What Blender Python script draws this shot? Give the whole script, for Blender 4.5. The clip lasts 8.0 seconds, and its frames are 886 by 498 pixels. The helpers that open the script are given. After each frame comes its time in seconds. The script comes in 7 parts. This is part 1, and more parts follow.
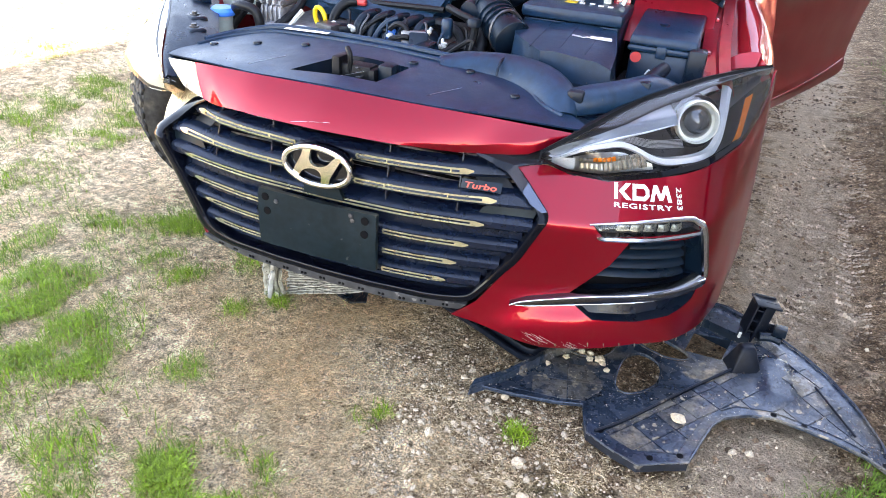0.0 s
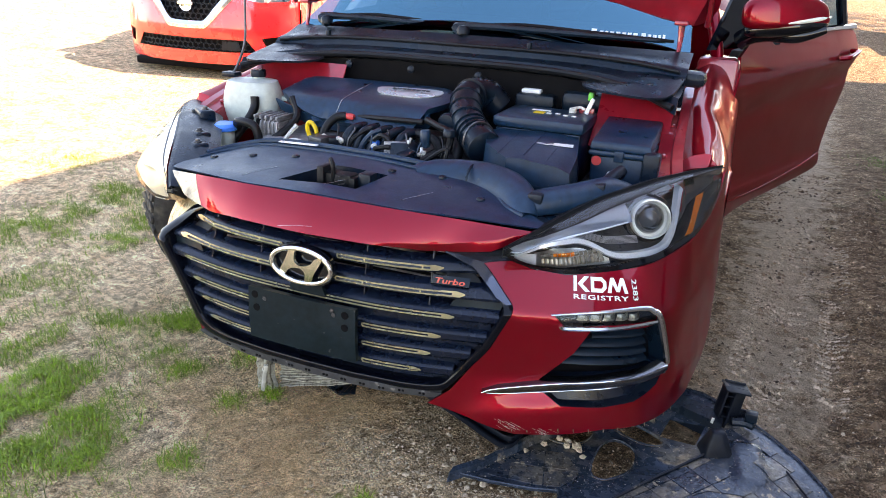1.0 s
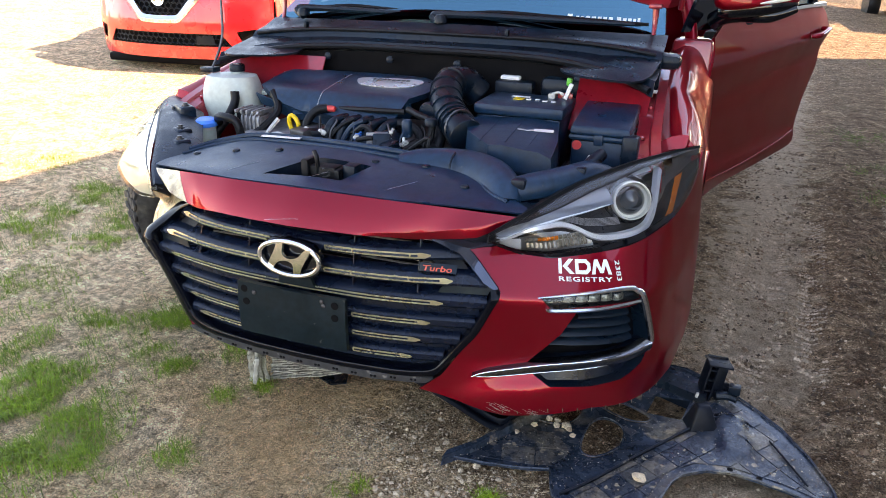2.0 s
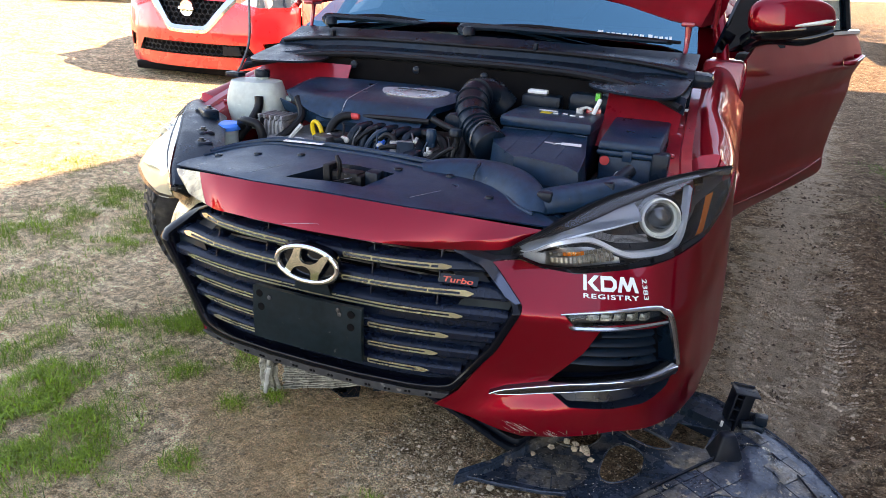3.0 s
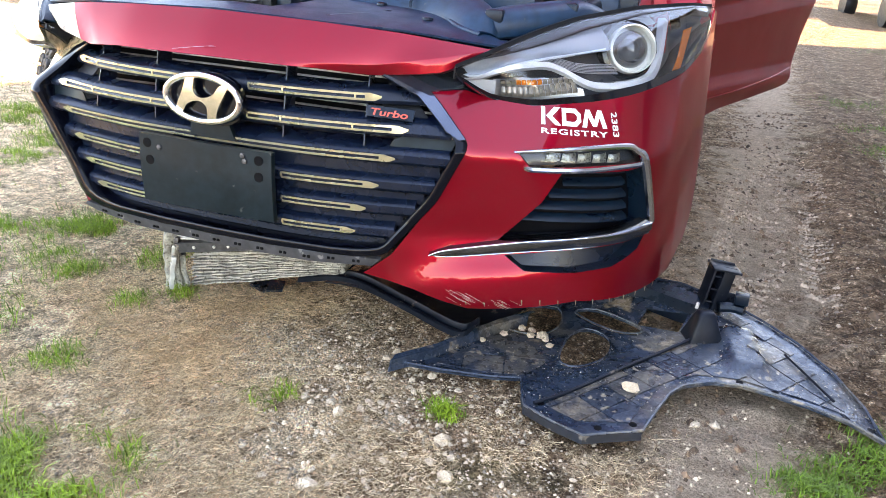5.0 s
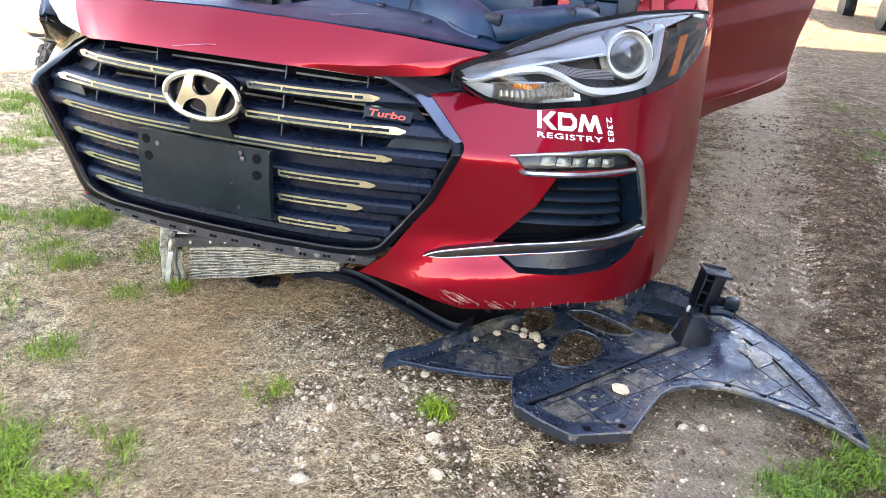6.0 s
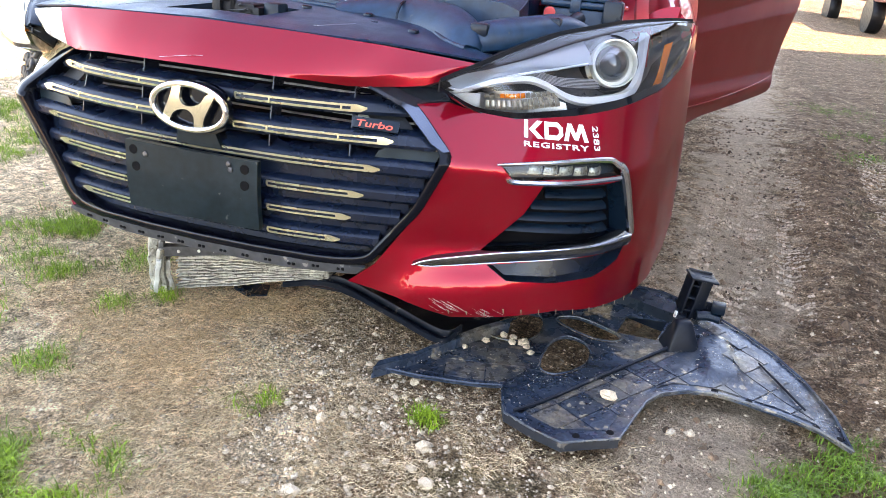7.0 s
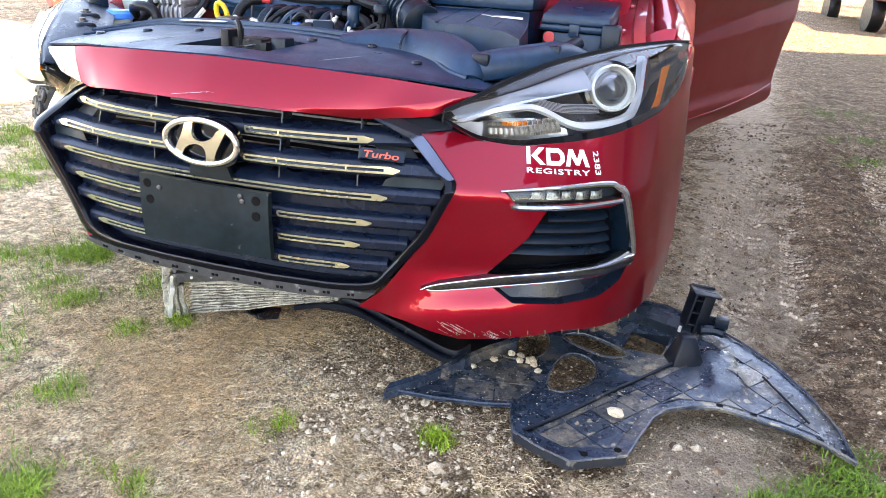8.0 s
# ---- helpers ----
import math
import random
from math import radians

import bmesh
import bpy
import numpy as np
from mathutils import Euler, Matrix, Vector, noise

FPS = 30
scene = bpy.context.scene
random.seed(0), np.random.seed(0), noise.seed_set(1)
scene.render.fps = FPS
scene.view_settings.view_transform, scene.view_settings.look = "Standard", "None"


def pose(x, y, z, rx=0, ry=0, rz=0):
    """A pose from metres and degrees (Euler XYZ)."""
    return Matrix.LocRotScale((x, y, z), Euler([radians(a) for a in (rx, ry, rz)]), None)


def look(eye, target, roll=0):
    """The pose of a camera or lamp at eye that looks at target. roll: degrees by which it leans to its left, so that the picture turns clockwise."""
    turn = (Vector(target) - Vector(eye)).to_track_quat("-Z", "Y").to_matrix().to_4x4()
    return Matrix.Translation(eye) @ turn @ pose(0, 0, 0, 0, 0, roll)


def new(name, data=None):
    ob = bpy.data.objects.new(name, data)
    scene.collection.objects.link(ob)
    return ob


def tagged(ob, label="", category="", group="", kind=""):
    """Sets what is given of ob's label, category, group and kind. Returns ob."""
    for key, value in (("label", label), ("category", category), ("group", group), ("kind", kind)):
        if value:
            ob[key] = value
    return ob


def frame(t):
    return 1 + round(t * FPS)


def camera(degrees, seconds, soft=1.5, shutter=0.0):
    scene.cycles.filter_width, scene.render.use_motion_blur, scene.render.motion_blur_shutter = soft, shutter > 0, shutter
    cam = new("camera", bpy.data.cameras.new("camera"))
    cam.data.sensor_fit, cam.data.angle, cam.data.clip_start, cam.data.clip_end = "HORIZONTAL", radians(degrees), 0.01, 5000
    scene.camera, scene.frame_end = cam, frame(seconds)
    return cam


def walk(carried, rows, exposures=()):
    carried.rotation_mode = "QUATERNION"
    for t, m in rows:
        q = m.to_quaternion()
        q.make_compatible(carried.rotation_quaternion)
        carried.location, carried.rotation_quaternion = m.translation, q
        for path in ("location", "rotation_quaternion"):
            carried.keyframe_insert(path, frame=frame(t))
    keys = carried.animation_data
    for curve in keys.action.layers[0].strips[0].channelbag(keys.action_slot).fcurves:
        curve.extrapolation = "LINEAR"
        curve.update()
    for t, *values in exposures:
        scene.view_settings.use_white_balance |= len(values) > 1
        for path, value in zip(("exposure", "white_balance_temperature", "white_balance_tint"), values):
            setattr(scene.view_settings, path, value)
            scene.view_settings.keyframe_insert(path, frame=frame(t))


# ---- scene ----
cam = camera(65.1, 8.0, soft=0.85)
PATH = [
    (0, (0.879, -1.115, 1.099), (0.111, 0.464, 0.143), 2.6),
    (0.5, (0.938, -1.164, 1.126), (0.079, 0.471, 0.359), 4.6),
    (1, (1.013, -1.165, 1.152), (0.144, 0.489, 0.439), 0.9),
    (1.2, (1.018, -1.178, 1.174), (0.201, 0.471, 0.392), -2.1),
    (2.3, (1.016, -1.189, 1.148), (0.189, 0.487, 0.435), 0.1),
    (2.5, (1.022, -1.181, 1.141), (0.178, 0.495, 0.449), 0.1),
    (3, (0.988, -1.167, 1.123), (0.121, 0.498, 0.434), 1.2),
    (3.5, (0.936, -1.084, 1.025), (0.01, 0.564, 0.371), 0.2),
    (3.7, (0.967, -1.066, 0.976), (0.029, 0.564, 0.294), 0.7),
    (4, (0.933, -1.022, 0.862), (0.108, 0.648, 0.133), 3.2),
    (4.5, (0.956, -0.997, 0.773), (0.204, 0.703, 0.034), 1.8),
    (6, (0.968, -1.006, 0.794), (0.238, 0.693, 0.031), 3.4),
    (6.5, (0.967, -1.01, 0.799), (0.246, 0.691, 0.033), 3.3),
    (7, (0.971, -1.006, 0.808), (0.266, 0.706, 0.053), 3.3),
    (7.5, (0.981, -1.012, 0.815), (0.269, 0.698, 0.061), 3.0),
    (8, (0.974, -1.025, 0.854), (0.251, 0.687, 0.115), 1.8),
]
walk(cam, [(t, look(eye, target, roll)) for t, eye, target, roll in PATH],
     [(0, 3.7, 9800, 22), (0.5, 3.4, 9800, 22), (1.0, 2.9, 9800, 22), (1.2, 2.76, 9800, 22), (2.5, 2.74, 9800, 22), (3.5, 2.48, 9800, 22), (4.0, 2.82, 9800, 22), (4.5, 3.4, 9800, 22), (6.0, 3.67, 9800, 22), (8.0, 3.67, 9800, 22)])
from mathutils.geometry import delaunay_2d_cdt

# ---- light: open sky, the sun high behind an unseen house on the car's left ----
SUN_AZ, SUN_EL = 62.0, 43.0          # degrees: clockwise from +y, above the horizon
world = bpy.data.worlds.new("sky")
scene.world = world
world.use_nodes = True
wn = world.node_tree
sky = wn.nodes.new("ShaderNodeTexSky")
sky.sky_type = "NISHITA"
sky.sun_disc = False
sky.sun_elevation, sky.sun_rotation = radians(SUN_EL), radians(SUN_AZ)
sky.dust_density, sky.air_density, sky.ozone_density = 0.1, 1.0, 2.5
wn.links.new(sky.outputs["Color"], wn.nodes["Background"].inputs["Color"])
wn.nodes["Background"].inputs["Strength"].default_value = 0.15
sun = new("sun", bpy.data.lights.new("sun", "SUN"))
sun.data.energy, sun.data.angle, sun.data.color = 3.35, radians(0.5), (1.0, 0.93, 0.82)
SUN_DIR = Vector((math.sin(radians(SUN_AZ)) * math.cos(radians(SUN_EL)), math.cos(radians(SUN_AZ)) * math.cos(radians(SUN_EL)), math.sin(radians(SUN_EL))))
sun.matrix_world = look((0, 0, 20), Vector((0, 0, 20)) - SUN_DIR)


# ---- materials ----
def socket(node, *names):
    for n in names:
        if n in node.inputs:
            return node.inputs[n]


def mat(name, colour, rough=0.5, metal=0.0, coat=0.0, coat_rough=0.05, vary=0.12, scale=8.0, second=None, amount=0.4, fine=60.0,
        bump=0.0, bump_scale=120.0, spec=0.5, emit=0.0, island=0.0, rough_vary=0.1, spots=None, spot_scale=25.0, spot_cut=0.62, coat_ior=1.6, each=None):
    """A surface with colour drift at two scales, an optional second colour in patches, optional small spots, and fine relief."""
    m = bpy.data.materials.new(name)
    m.use_nodes = True
    t = m.node_tree
    b = t.nodes["Principled BSDF"]
    co = t.nodes.new("ShaderNodeTexCoord").outputs["Object"]

    def tex(s, detail=5.0):
        n = t.nodes.new("ShaderNodeTexNoise")
        n.inputs["Scale"].default_value, n.inputs["Detail"].default_value = s, detail
        t.links.new(co, n.inputs["Vector"])
        return n.outputs["Fac"]

    def ramp(src, lo, hi, a=0.0, c=1.0):
        n = t.nodes.new("ShaderNodeMapRange")
        n.inputs["From Min"].default_value, n.inputs["From Max"].default_value = lo, hi
        n.inputs["To Min"].default_value, n.inputs["To Max"].default_value = a, c
        t.links.new(src, n.inputs["Value"])
        return n.outputs["Result"]

    def mix(fac, a, c, kind="MIX"):
        n = t.nodes.new("ShaderNodeMix")
        n.data_type, n.blend_type = "RGBA", kind
        for sock, v in ((n.inputs["Factor"], fac), (n.inputs[6], a), (n.inputs[7], c)):
            if hasattr(v, "links"):
                t.links.new(v, sock)
            else:
                sock.default_value = v
        return n.outputs[2]

    base = (*colour, 1)
    dark = tuple(c * (1 - vary) for c in colour) + (1,)
    light = tuple(min(1, c * (1 + vary)) for c in colour) + (1,)
    col = mix(ramp(tex(scale), 0.3, 0.7), dark, light)
    if second:
        col = mix(ramp(tex(scale * 0.6, 8.0), 0.62 - 0.3 * amount, 0.72 - 0.2 * amount), col, (*second, 1))
    if spots:
        col = mix(ramp(tex(spot_scale, 6.0), spot_cut, spot_cut + 0.05), col, (*spots, 1))
    if each:
        info = t.nodes.new("ShaderNodeObjectInfo")
        film = t.nodes.new("ShaderNodeMath")
        film.operation = "MULTIPLY"
        t.links.new(ramp(info.outputs["Random"], .25, 1.0, .05, .95), film.inputs[0])
        t.links.new(ramp(tex(28.0, 8.0), .36, .56), film.inputs[1])
        col = mix(film.outputs[0], col, (*each, 1))
    if fine:
        g = mix(ramp(tex(fine, 3.0), 0.3, 0.7), (1 - vary, 1 - vary, 1 - vary, 1), (1 + vary, 1 + vary, 1 + vary, 1))
        col = mix(1.0, col, g, "MULTIPLY")
    if island:
        geo = t.nodes.new("ShaderNodeNewGeometry")
        r = geo.outputs["Random Per Island"]
        k = ramp(r, 0, 1, 1 - island, 1 + island)
        col = mix(1.0, col, k, "MULTIPLY")
    t.links.new(col, b.inputs["Base Color"])
    t.links.new(ramp(tex(scale * 2.3), 0.3, 0.7, max(0.02, rough - rough_vary), min(1, rough + rough_vary)), b.inputs["Roughness"])
    b.inputs["Metallic"].default_value = metal
    socket(b, "Specular IOR Level").default_value = spec
    socket(b, "Coat Weight").default_value = coat
    socket(b, "Coat Roughness").default_value = coat_rough
    socket(b, "Coat IOR").default_value = coat_ior
    if bump:
        n = t.nodes.new("ShaderNodeBump")
        n.inputs["Strength"].default_value, n.inputs["Distance"].default_value = bump, 0.01
        t.links.new(tex(bump_scale, 6.0), n.inputs["Height"])
        t.links.new(n.outputs["Normal"], b.inputs["Normal"])
    if emit:
        socket(b, "Emission Color").default_value = base
        socket(b, "Emission Strength").default_value = emit
    return m


def clear(name, tint=(1, 1, 1), gloss=0.03, ior=1.5, sheen=(1, 1, 1)):
    """Thin clear plastic or glass: see-through, with a gloss that grows at flat angles."""
    m = bpy.data.materials.new(name)
    m.use_nodes = True
    t = m.node_tree
    t.nodes.remove(t.nodes["Principled BSDF"])
    tr, gl, mx, fr = (t.nodes.new(k) for k in ("ShaderNodeBsdfTransparent", "ShaderNodeBsdfGlossy", "ShaderNodeMixShader", "ShaderNodeFresnel"))
    tr.inputs["Color"].default_value = (*tint, 1)
    gl.inputs["Roughness"].default_value = gloss
    gl.inputs["Color"].default_value = (*sheen, 1)
    fr.inputs["IOR"].default_value = ior
    t.links.new(fr.outputs["Fac"], mx.inputs[0])
    t.links.new(tr.outputs[0], mx.inputs[1])
    t.links.new(gl.outputs[0], mx.inputs[2])
    t.links.new(mx.outputs[0], t.nodes["Material Output"].inputs["Surface"])
    return m


RED = mat("red_paint", (0.28, 0.0035, 0.014), 0.34, 0.66, 0.70, 0.012, 0.05, 3.0, fine=0, coat_ior=1.5, rough_vary=.03, spec=.1)
socket(RED.node_tree.nodes["Principled BSDF"], "Specular Tint").default_value = (.75, .02, .07, 1)
RED_IN = mat("inner_red_paint", (0.33, 0.010, 0.022), 0.35, 0.2, 1.0, 0.06, 0.12, 6.0, fine=40)
PLASTIC = mat("black_plastic", (0.0015, 0.0095, 0.020), 0.32, vary=0.25, bump=0.1, bump_scale=400, second=(0.008, 0.013, 0.021), amount=0.3, spec=.25)
BARPLASTIC = mat("satin_black_grille_plastic", (0.0035, 0.0085, 0.020), 0.26, vary=0.2, bump=0.05, bump_scale=500, spec=.38)
COVER = mat("grained_black_plastic", (0.002, 0.022, 0.051), 0.36, vary=0.25, bump=0.1, bump_scale=700, second=(0.006, 0.030, 0.062), amount=0.35, scale=5.0, spec=.36, spots=(.06, .06, .058), spot_scale=70, spot_cut=.69)
GLOSSBLACK = mat("gloss_black_plastic", (0.002, 0.003, 0.006), 0.06, spec=.4, coat=0.3, vary=0.1, fine=0)
RUBBER = mat("black_rubber", (0.004, 0.005, 0.007), 0.45, vary=0.2, bump=0.15, bump_scale=300, spec=.25)
# near-black for black trim; in recesses and holes it paints their shade
DARK = mat("black_trim_and_recess_shade", (0.002, 0.002, 0.003), 0.7, vary=0.2, spec=.1)
CHROME = mat("chrome", (0.86, 0.87, 0.88), 0.06, 1.0, vary=0.03, fine=0, rough_vary=0.03)
SATIN = mat("satin_chrome", (0.86, 0.76, 0.50), 0.28, 0.8, vary=0.02, rough_vary=0.03, fine=0)
ALU = mat("dull_aluminium", (0.60, 0.59, 0.55), 0.5, 0.35, vary=0.2, scale=20, bump=0.3, bump_scale=90)
CAST = mat("cast_aluminium", (0.30, 0.30, 0.31), 0.55, 0.7, vary=0.2, scale=20, bump=0.4, bump_scale=250)
STEEL = mat("dark_steel", (0.10, 0.10, 0.105), 0.45, 0.8, vary=0.3)
TANK = mat("milky_plastic", (0.50, 0.56, 0.52), 0.4, vary=0.08, second=(0.42, 0.48, 0.44), amount=0.3)
BLUE = mat("blue_plastic", (0.005, 0.24, 0.90), 0.35, vary=0.05)
YELLOW = mat("yellow_plastic", (0.75, 0.50, 0.02), 0.4, vary=0.06)
REDPLASTIC = mat("red_plastic", (0.60, 0.05, 0.05), 0.4, vary=0.05)
GREEN = mat("green_plastic", (0.05, 0.5, 0.06), 0.4, vary=0.05)
WHITE = mat("white_label", (0.78, 0.78, 0.77), 0.5, vary=0.04, fine=0)
SILVER = mat("silver_badge", (0.55, 0.57, 0.60), 0.3, 0.7, vary=0.05)
AMBER = mat("amber_plastic", (0.75, 0.17, 0.015), 0.2, coat=0.6, vary=0.08)
LENS = clear("clear_lens", (0.97, 0.98, 0.99), 0.02, 1.5)
# the cyan sheen colour paints a bluer sky reflection into the glass
GLASS = clear("window_glass", (0.10, 0.13, 0.15), 0.01, 2.4, (.22, .70, .95))
PROJ = mat("projector_glass", (0.03, 0.035, 0.04), 0.03, coat=1.0, vary=0.1, fine=0)
DRLWHITE = mat("light_guide", (0.86, 0.85, 0.76), 0.25, coat=0.5, vary=0.04, fine=0)
SEAT = mat("dark_cabin_trim", (0.02, 0.02, 0.022), 0.7, vary=0.3)


# ---- building helpers ----
def hump(v, mid, wide):
    return math.exp(-((v - mid) / wide) ** 2)


def mesh_of(name, bm, material, smooth=40):
    me = bpy.data.meshes.new(name)
    bmesh.ops.recalc_face_normals(bm, faces=bm.faces)
    for f in bm.faces:
        f.smooth = True
    cut = math.cos(radians(smooth))
    for e in bm.edges:
        if len(e.link_faces) == 2 and e.link_faces[0].normal.dot(e.link_faces[1].normal) < cut:
            e.smooth = False
    bm.to_mesh(me)
    bm.free()
    me.materials.append(material)
    return me


def part(name, bm, material, parent=None, label="", smooth=40):
    ob = new(name, mesh_of(name, bm, material, smooth))
    if parent is not None:
        ob.parent = parent
    if label:
        tagged(ob, label)
    return ob


def join(*bms):
    out = bmesh.new()
    for b in bms:
        me = bpy.data.meshes.new("tmp")
        b.to_mesh(me)
        b.free()
        out.from_mesh(me)
        bpy.data.meshes.remove(me)
    return out


def moved(bm, m):
    bmesh.ops.transform(bm, matrix=m, verts=bm.verts)
    return bm


def thicken(bm, t):
    """Gives an open skin body on its far side (towards the tail and down)."""
    bm.normal_update()
    bm.verts.ensure_lookup_table()
    mean = Vector()
    for f in bm.faces:
        mean += f.normal * f.calc_area()
    s = 1 if mean.dot(Vector((0, 1, -0.55))) > 0 else -1
    old, rim = list(bm.faces), [e for e in bm.edges if len(e.link_faces) == 1]
    twin = {v: bm.verts.new(v.co + v.normal * (s * t)) for v in list(bm.verts)}
    for f in old:
        bm.faces.new([twin[v] for v in reversed(f.verts)])
    for e in rim:
        a, b = e.verts
        bm.faces.new((a, b, twin[b], twin[a]))


def box(x0, x1, y0, y1, z0, z1, bevel=0.004, taper=0.0, seg=2):
    bm = bmesh.new()
    bmesh.ops.create_cube(bm, size=1)
    for v in bm.verts:
        k = 1 - taper * (v.co.z + 0.5)
        v.co = Vector(((x0 + x1) / 2 + v.co.x * (x1 - x0) * k, (y0 + y1) / 2 + v.co.y * (y1 - y0) * k, (z0 + z1) / 2 + v.co.z * (z1 - z0)))
    if bevel:
        bmesh.ops.bevel(bm, geom=bm.edges[:], offset=bevel, segments=seg, profile=0.5, affect="EDGES")
    return bm


def spline(pts, n=6):
    """A smooth line through the points."""
    p = [Vector(q) for q in pts]
    out = []
    for i in range(len(p) - 1):
        a, b, c, d = p[max(i - 1, 0)], p[i], p[i + 1], p[min(i + 2, len(p) - 1)]
        for k in range(n):
            t = k / n
            out.append(0.5 * (2 * b + (c - a) * t + (2 * a - 5 * b + 4 * c - d) * t * t + (3 * b - a - 3 * c + d) * t ** 3))
    return out + [p[-1]]


def tube(pts, r, seg=10, smooth=6, ribs=0.0, flat=1.0):
    """A hose or rod along a line; r may be a list; ribs gives bellows; flat squeezes it."""
    line = spline(pts, smooth) if smooth else [Vector(q) for q in pts]
    n = len(line)
    bm = bmesh.new()
    rings, side = [], None
    for i, p in enumerate(line):
        d = (line[min(i + 1, n - 1)] - line[max(i - 1, 0)]).normalized()
        if side is None:
            side = d.orthogonal().normalized()
        side = (side - d * side.dot(d)).normalized()
        up = d.cross(side)
        rr = r if not isinstance(r, (list, tuple)) else np.interp(i / (n - 1), np.linspace(0, 1, len(r)), r)
        rr = rr * (1 + (ribs if i % 2 else -ribs))
        rings.append([bm.verts.new(p + (side * math.cos(a) * flat + up * math.sin(a)) * rr) for a in (2 * math.pi * k / seg for k in range(seg))])
    for a, b in zip(rings, rings[1:]):
        for k in range(seg):
            bm.faces.new((a[k], a[(k + 1) % seg], b[(k + 1) % seg], b[k]))
    bm.faces.new(rings[0][::-1])
    bm.faces.new(rings[-1])
    return bm


def turned(profile, seg=24, axis="z", at=(0, 0, 0)):
    """A body turned from (radius, height) pairs."""
    bm = bmesh.new()
    rings = []
    for r, h in profile:
        rings.append([bm.verts.new((r * math.cos(a), r * math.sin(a), h)) for a in (2 * math.pi * k / seg for k in range(seg))] if r > 1e-6 else [bm.verts.new((0, 0, h))])
    for a, b in zip(rings, rings[1:]):
        for k in range(seg):
            q = [a[k % len(a)], a[(k + 1) % len(a)], b[(k + 1) % len(b)], b[k % len(b)]]
            q = [v for i, v in enumerate(q) if v not in q[:i]]
            if len(q) > 2:
                bm.faces.new(q)
    for end in (rings[0], rings[-1]):
        if len(end) > 2:
            bm.faces.new(end)
    m = {"z": Matrix(), "y": Matrix.Rotation(radians(90), 4, "X"), "x": Matrix.Rotation(radians(90), 4, "Y")}[axis]
    return moved(bm, Matrix.Translation(at) @ m)


def inside(p, poly):
    x, y = p
    hit = False
    for (x0, y0), (x1, y1) in zip(poly, poly[1:] + poly[:1]):
        if (y0 > y) != (y1 > y) and x < (x1 - x0) * (y - y0) / (y1 - y0) + x0:
            hit = not hit
    return hit


def resample(poly, step):
    out = []
    for (x0, y0), (x1, y1) in zip(poly, poly[1:] + poly[:1]):
        n = max(1, int(math.hypot(x1 - x0, y1 - y0) / step))
        out += [(x0 + (x1 - x0) * k / n, y0 + (y1 - y0) * k / n) for k in range(n)]
    return out


def smooth_poly(pts, n=4):
    """A closed smooth outline through flat points."""
    k = len(pts)
    out = []
    for i in range(k):
        a, b, c, d = (np.array(pts[(i + j) % k], float) for j in (-1, 0, 1, 2))
        for s in range(n):
            t = s / n
            out.append(tuple(0.5 * (2 * b + (c - a) * t + (2 * a - 5 * b + 4 * c - d) * t * t + (3 * b - a - 3 * c + d) * t ** 3)))
    return out


def sheet(outer, fn, holes=(), step=0.03, thick=0.0):
    """A skin over a flat outline with holes; fn lifts a flat point into space; thick gives it body on the inner side."""
    loops = [resample(list(outer), step)] + [resample(list(h), step) for h in holes]
    pts, edges = [], []
    for lp in loops:
        b = len(pts)
        pts += lp
        edges += [(b + i, b + (i + 1) % len(lp)) for i in range(len(lp))]
    xs, ys = [p[0] for p in loops[0]], [p[1] for p in loops[0]]
    rim = np.array(pts)
    for i in range(int((max(xs) - min(xs)) / step) + 1):
        for j in range(int((max(ys) - min(ys)) / step) + 1):
            p = (min(xs) + (i + 0.5 * (j % 2)) * step, min(ys) + j * step)
            if inside(p, loops[0]) and not any(inside(p, h) for h in loops[1:]) and np.min(np.hypot(rim[:, 0] - p[0], rim[:, 1] - p[1])) > 0.5 * step:
                pts.append(p)
    v, _, f, *_ = delaunay_2d_cdt([Vector(p) for p in pts], edges, [], 0, 1e-6)
    bm = bmesh.new()
    vs = [bm.verts.new(fn(p.x, p.y)) for p in v]
    for t in f:
        c = (sum(v[i].x for i in t) / len(t), sum(v[i].y for i in t) / len(t))
        if inside(c, loops[0]) and not any(inside(c, h) for h in loops[1:]):
            bm.faces.new([vs[i] for i in t])
    bmesh.ops.delete(bm, geom=[q for q in bm.verts if not q.link_faces], context="VERTS")
    bmesh.ops.recalc_face_normals(bm, faces=bm.faces)
    if thick:
        thicken(bm, thick)
    return bm


def band(a, b, thick=0.0):
    """A strip between two lines of the same number of points."""
    bm = bmesh.new()
    va, vb = [bm.verts.new(p) for p in a], [bm.verts.new(p) for p in b]
    for i in range(len(va) - 1):
        bm.faces.new((va[i], va[i + 1], vb[i + 1], vb[i]))
    if thick:
        bmesh.ops.recalc_face_normals(bm, faces=bm.faces)
        thicken(bm, thick)
    return bm


def loft(lines, thick=0.0, close=False):
    bm = bmesh.new()
    rows = [[bm.verts.new(p) for p in l] for l in lines]
    for a, b in zip(rows, rows[1:]):
        for i in range(len(a) - (0 if close else 1)):
            j = (i + 1) % len(a)
            bm.faces.new((a[i], a[j], b[j], b[i]))
    if thick:
        bmesh.ops.recalc_face_normals(bm, faces=bm.faces)
        thicken(bm, thick)
    return bm


